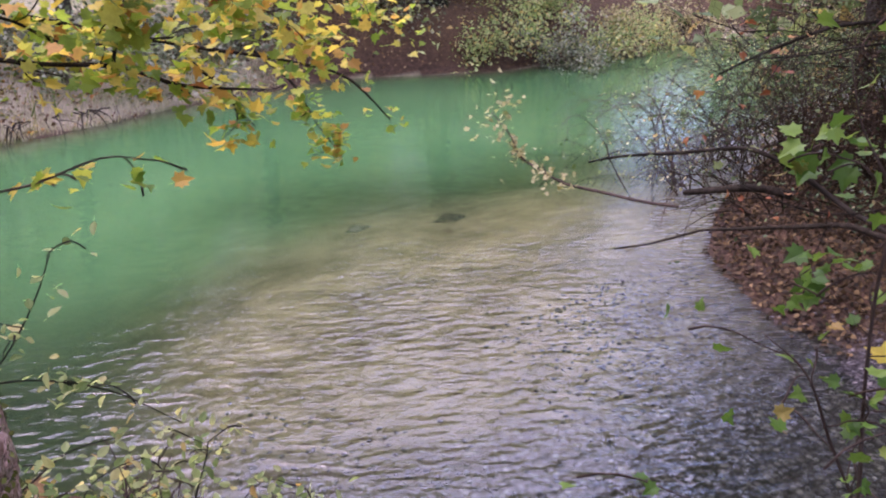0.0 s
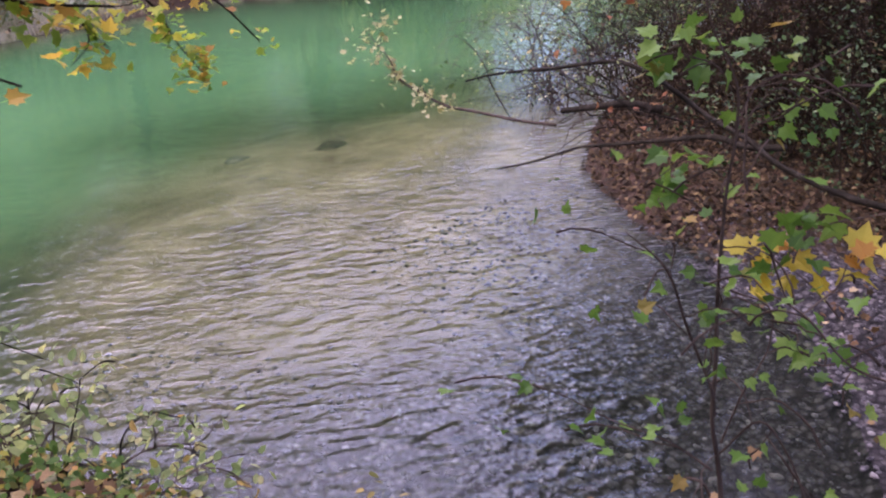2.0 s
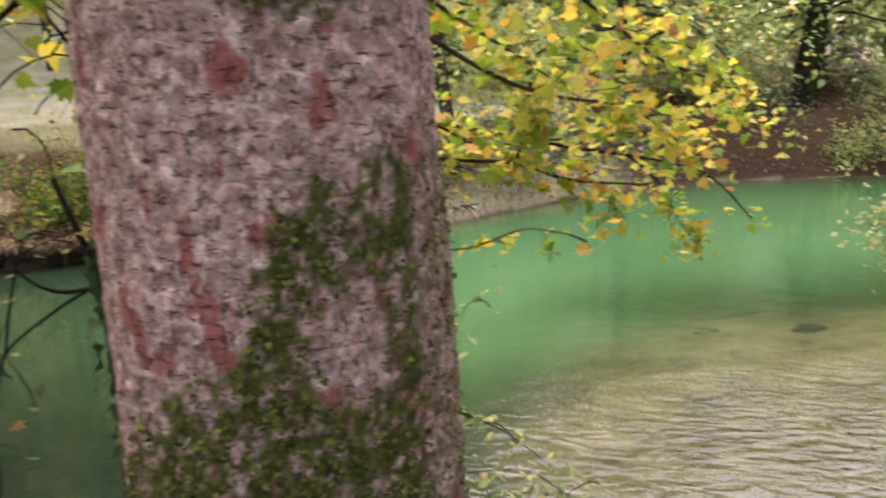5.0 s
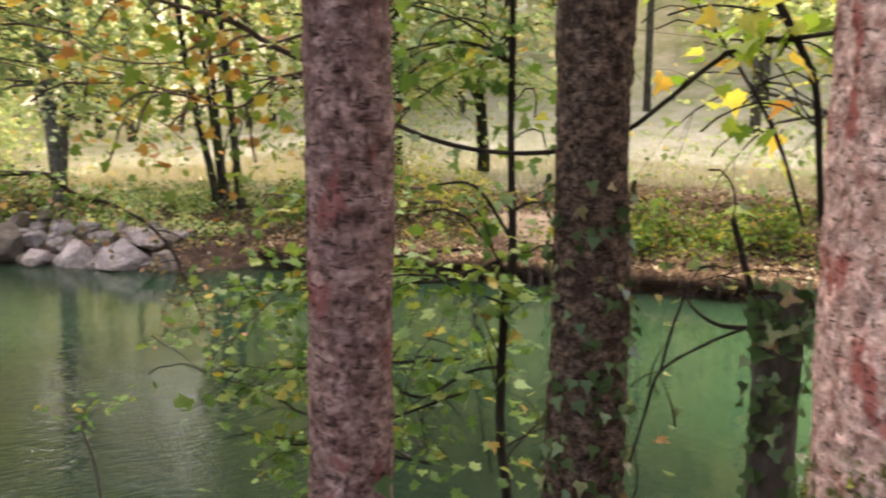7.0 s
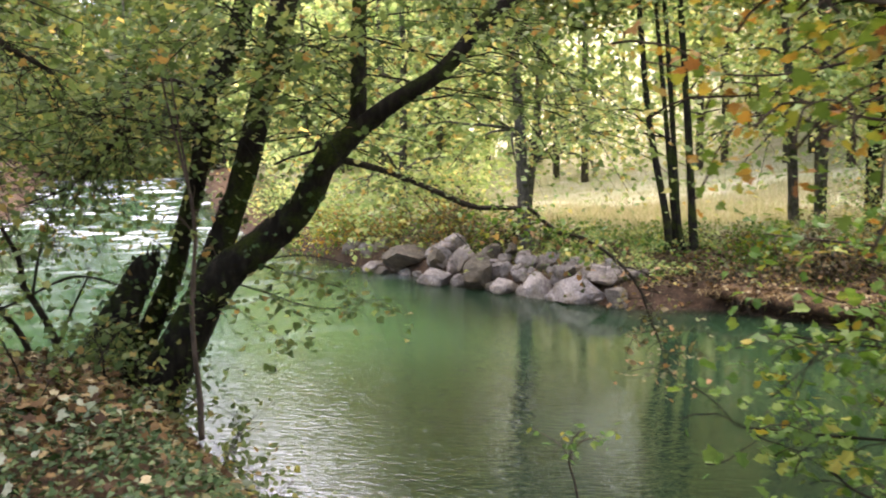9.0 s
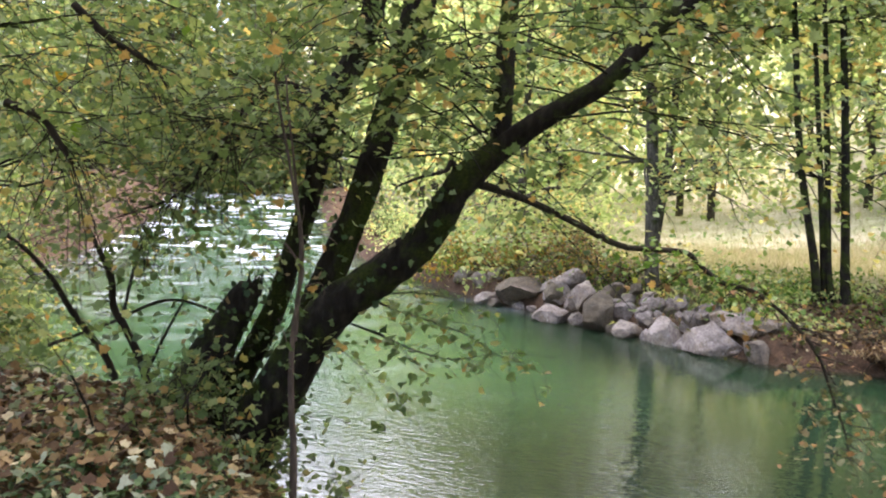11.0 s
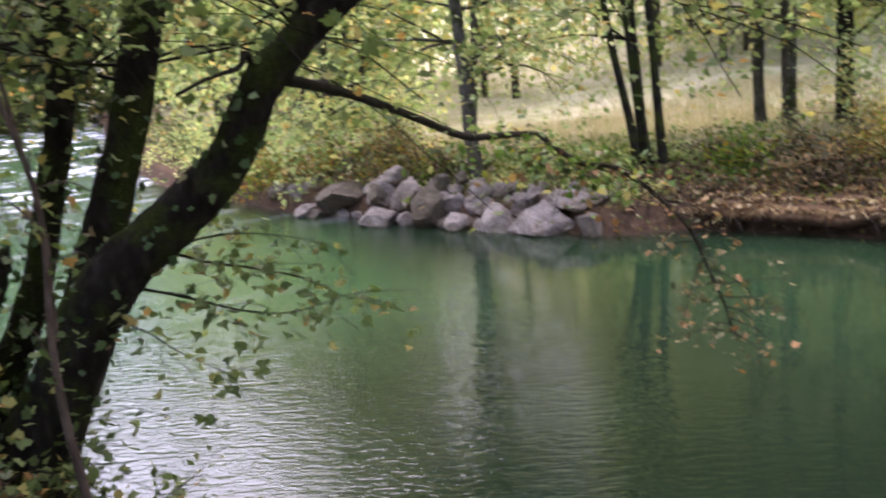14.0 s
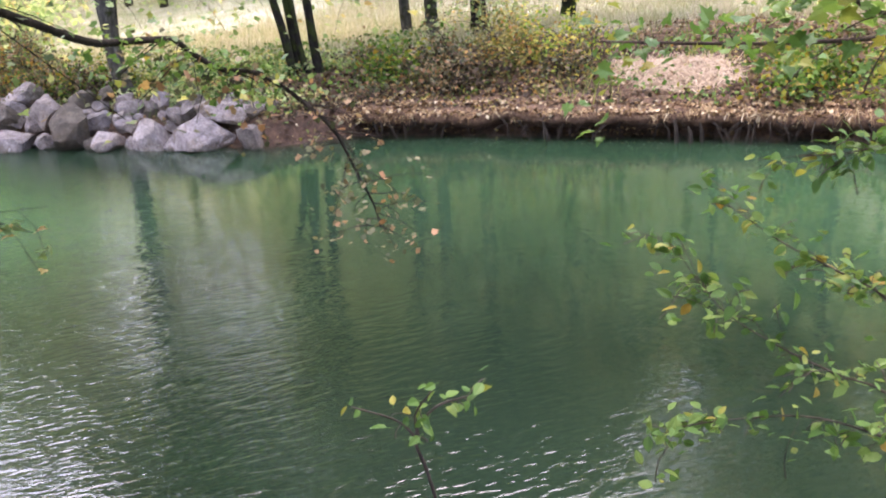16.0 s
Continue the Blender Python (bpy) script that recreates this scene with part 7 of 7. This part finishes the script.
for k, (x, y, reach, leaf, n, label) in enumerate([(-13.6, 15.6, 2.2, leaf_far, 1100, "yellow-green young tree on the far bank"), (-13.9, 12.6, 0.9, leaf_green, 700, "green bush on the far bank's edge")]):
    thicket("bush", label, 380 + k, x, y, 12, reach, (0, -0.15), leaf, n, 0.11, 0.012, DIAMOND, rise=1.2, scatter=0.2)
scatter_on_ground("bank_herbs", "green and yellow herbs behind the boulders", 383, 11000, (-20, -14.5, 7.5, 13), lambda x, y, dn, df, nl, fl: fl * ss(0.9, 1.4, df) * (1 - ss(2.6, 4.5, df)) * (smooth_noise(x, y, 0.7, 23) > -0.2), leaf_far, 0.09, EGG, 0.7, category="plants", lift=0.16)
rngk = np.random.RandomState(395)
ka, kr = rngk.uniform(0, 6.3, 2600), np.sqrt(rngk.uniform(0, 1, 2600))
kx, ky = -8.9 + 1.3 * kr * np.cos(ka), 14.5 + 0.8 * kr * np.sin(ka)
kz = height(kx, ky) + 0.1 * (1 - kr ** 2) + 0.02
tagged(link_mesh("straw_heap", leaf_mesh("straw_heap", np.stack([kx, ky, kz], -1), np.tile((0, -0.4, 1.0), (2600, 1)), 0.24, BLADE, rngk, spread=0.35), straw_mat), "heap of pale cut straw on the leafy slope", "straw", kind="stuff")
scatter_on_ground("bank_straw", "pale dry grass on the low bank beside the pool", 385, 16000, (-3, 4.5, 13.5, 20), lambda x, y, dn, df, nl, fl: fl * ss(-0.1, 0.2, df) * (1 - ss(1.0, 2.2, df)), grass_dry, 0.11, BLADE, category="grass", upright=True)
scatter_on_ground("meadow_tufts", "straw-coloured grass tufts of the meadow's edge", 386, 60000, (-26, -4, 10, 26), lambda x, y, dn, df, nl, fl: fl * ss(2.5, 5, df - 4.5 * ss(-14.5, -11, x)) * (0.6 + 0.4 * smooth_noise(x, y, 2.6, 17)), grass_dry, 0.26, BLADE, category="grass", upright=True)


# the far-bank trees' unseen high crowns, added to darken reflections, dense beside the meadow and thin elsewhere
rngh = np.random.RandomState(390)
for ob in [o for o in bpy.data.objects if o.name.startswith("tree") and o.parent is None and -24 < o.location.x < -10 and 8 < o.location.y < 21]:
    c = np.array(ob.location)
    n = 6500 if c[1] > 14 else 8000 if c[0] < -18 else 6000
    a, r, h = rngh.uniform(0, 6.3, n), 3.2 * np.sqrt(rngh.uniform(0, 1, n)), rngh.uniform(5.8, 15.5, n)
    r = r * (1.15 - 0.04 * h)
    P = np.stack([c[0] + r * np.cos(a), c[1] + r * np.sin(a), c[2] + h], -1)
    P = P[smooth_noise(P[:, 0] * 1.3 + P[:, 2], P[:, 1] * 1.3, 1.0, 91) > -0.45]
    child("high_crown", leaf_mesh("high_crown", P, np.tile((0, 0, 1.0), (len(P), 1)), 0.26, DIAMOND, rngh, spread=0.6), leaf_olive, ob)["kind"] = "stuff"

for k, (x, y, reach, leaf, n, label) in enumerate([
        (-20.6, 8.75, 1.2, leaf_dull, 1100, "dark brown brush above the boulders"), (-21.7, 8.4, 1.3, leaf_dull, 1200, "dark brown brush above the boulders"), (-22.6, 9.3, 1.6, leaf_dull, 1500, "tall brown brush beside the riffle"),
        (-19.5, 9.1, 0.9, leaf_brown, 600, "low dark bramble above the boulders"), (-13.4, 13.6, 1.0, leaf_dull, 1000, "dry brown brush beside the four stems"), (-14.8, 12.9, 0.7, leaf_dull, 700, "low brown brush beside the four stems"), (-12.0, 13.0, 0.8, leaf_brown, 700, "dark bramble on the leafy slope"), (-10.6, 14.0, 0.9, leaf_dull, 700, "brown twiggy brush on the leafy slope")]):
    thicket("bush", label, 400 + k, x, y, 16, reach, (0, -0.1), leaf, n, 0.09, 0.012, EGG, mat=twig_dark, rise=1.1, scatter=0.14)
# dark leaves laid where the trees' shade falls on the far bank
scatter_on_ground("fallen_leaves", "red-brown leaves, coloured dark for the shade under the far bank's trees", 410, 34000, (-17.5, -2, 9, 19), lambda x, y, dn, df, nl, fl: fl * ss(0.0, 0.3, df) * (1 - ss(3.2, 5.5, df + smooth_noise(x, y, 1.2, 27))) * (0.45 + 0.55 * (smooth_noise(x, y, 0.8, 28) > 0.0)) * ss(0.7, 1.2, np.hypot((x + 8.9) / 1.5, y - 14.5)), leaf_brown, 0.08, LOBED, 0.5, lift=0.03)
scatter_on_ground("undergrowth", "low green undergrowth at the meadow's edge", 411, 4500, (-20, -14.5, 10, 15), lambda x, y, dn, df, nl, fl: fl * ss(1.8, 2.6, df) * (1 - ss(3.5, 6.0, df)) * (smooth_noise(x, y, 0.8, 29) > -0.1), leaf_fresh, 0.1, EGG, 0.7, category="plants", lift=0.22)
scatter_on_ground("low_herbs", "small yellow-green herbs on the near bank's edge", 412, 9000, (-1.6, 1.6, 0.9, 3.2), lambda x, y, dn, df, nl, fl: nl * ss(0.02, 0.15, dn) * (1 - ss(1.0, 1.8, dn)) * (0.3 + 0.7 * (smooth_noise(x, y, 0.25, 46) > -0.1)), leaf_bush, 0.028, EGG, 0.7, category="plants", lift=0.09)
scatter_on_ground("low_herbs", "small green herbs on the near bank's edge", 413, 8000, (-1.6, 1.6, 0.9, 3.2), lambda x, y, dn, df, nl, fl: nl * ss(0.02, 0.15, dn) * (1 - ss(1.0, 1.8, dn)) * (smooth_noise(x, y, 0.3, 47) > 0.0), leaf_fresh, 0.034, OVAL, 0.7, category="plants", lift=0.12)
scatter_on_ground("fallen_leaves", "rusty brown leaves caught on the near bank's edge", 414, 4200, (-1.6, 1.6, 0.9, 3.2), lambda x, y, dn, df, nl, fl: nl * ss(0.02, 0.15, dn) * (1 - ss(1.2, 2.0, dn)), leaf_dead, 0.042, LOBED, 0.6, lift=0.05)
woods("far_woods", "low autumn woods far down the river", 43, 26, 34, 64, 44, 64, leaf_far, 5.5, 7.5, 0.6, 640, 0.05, 3.6)
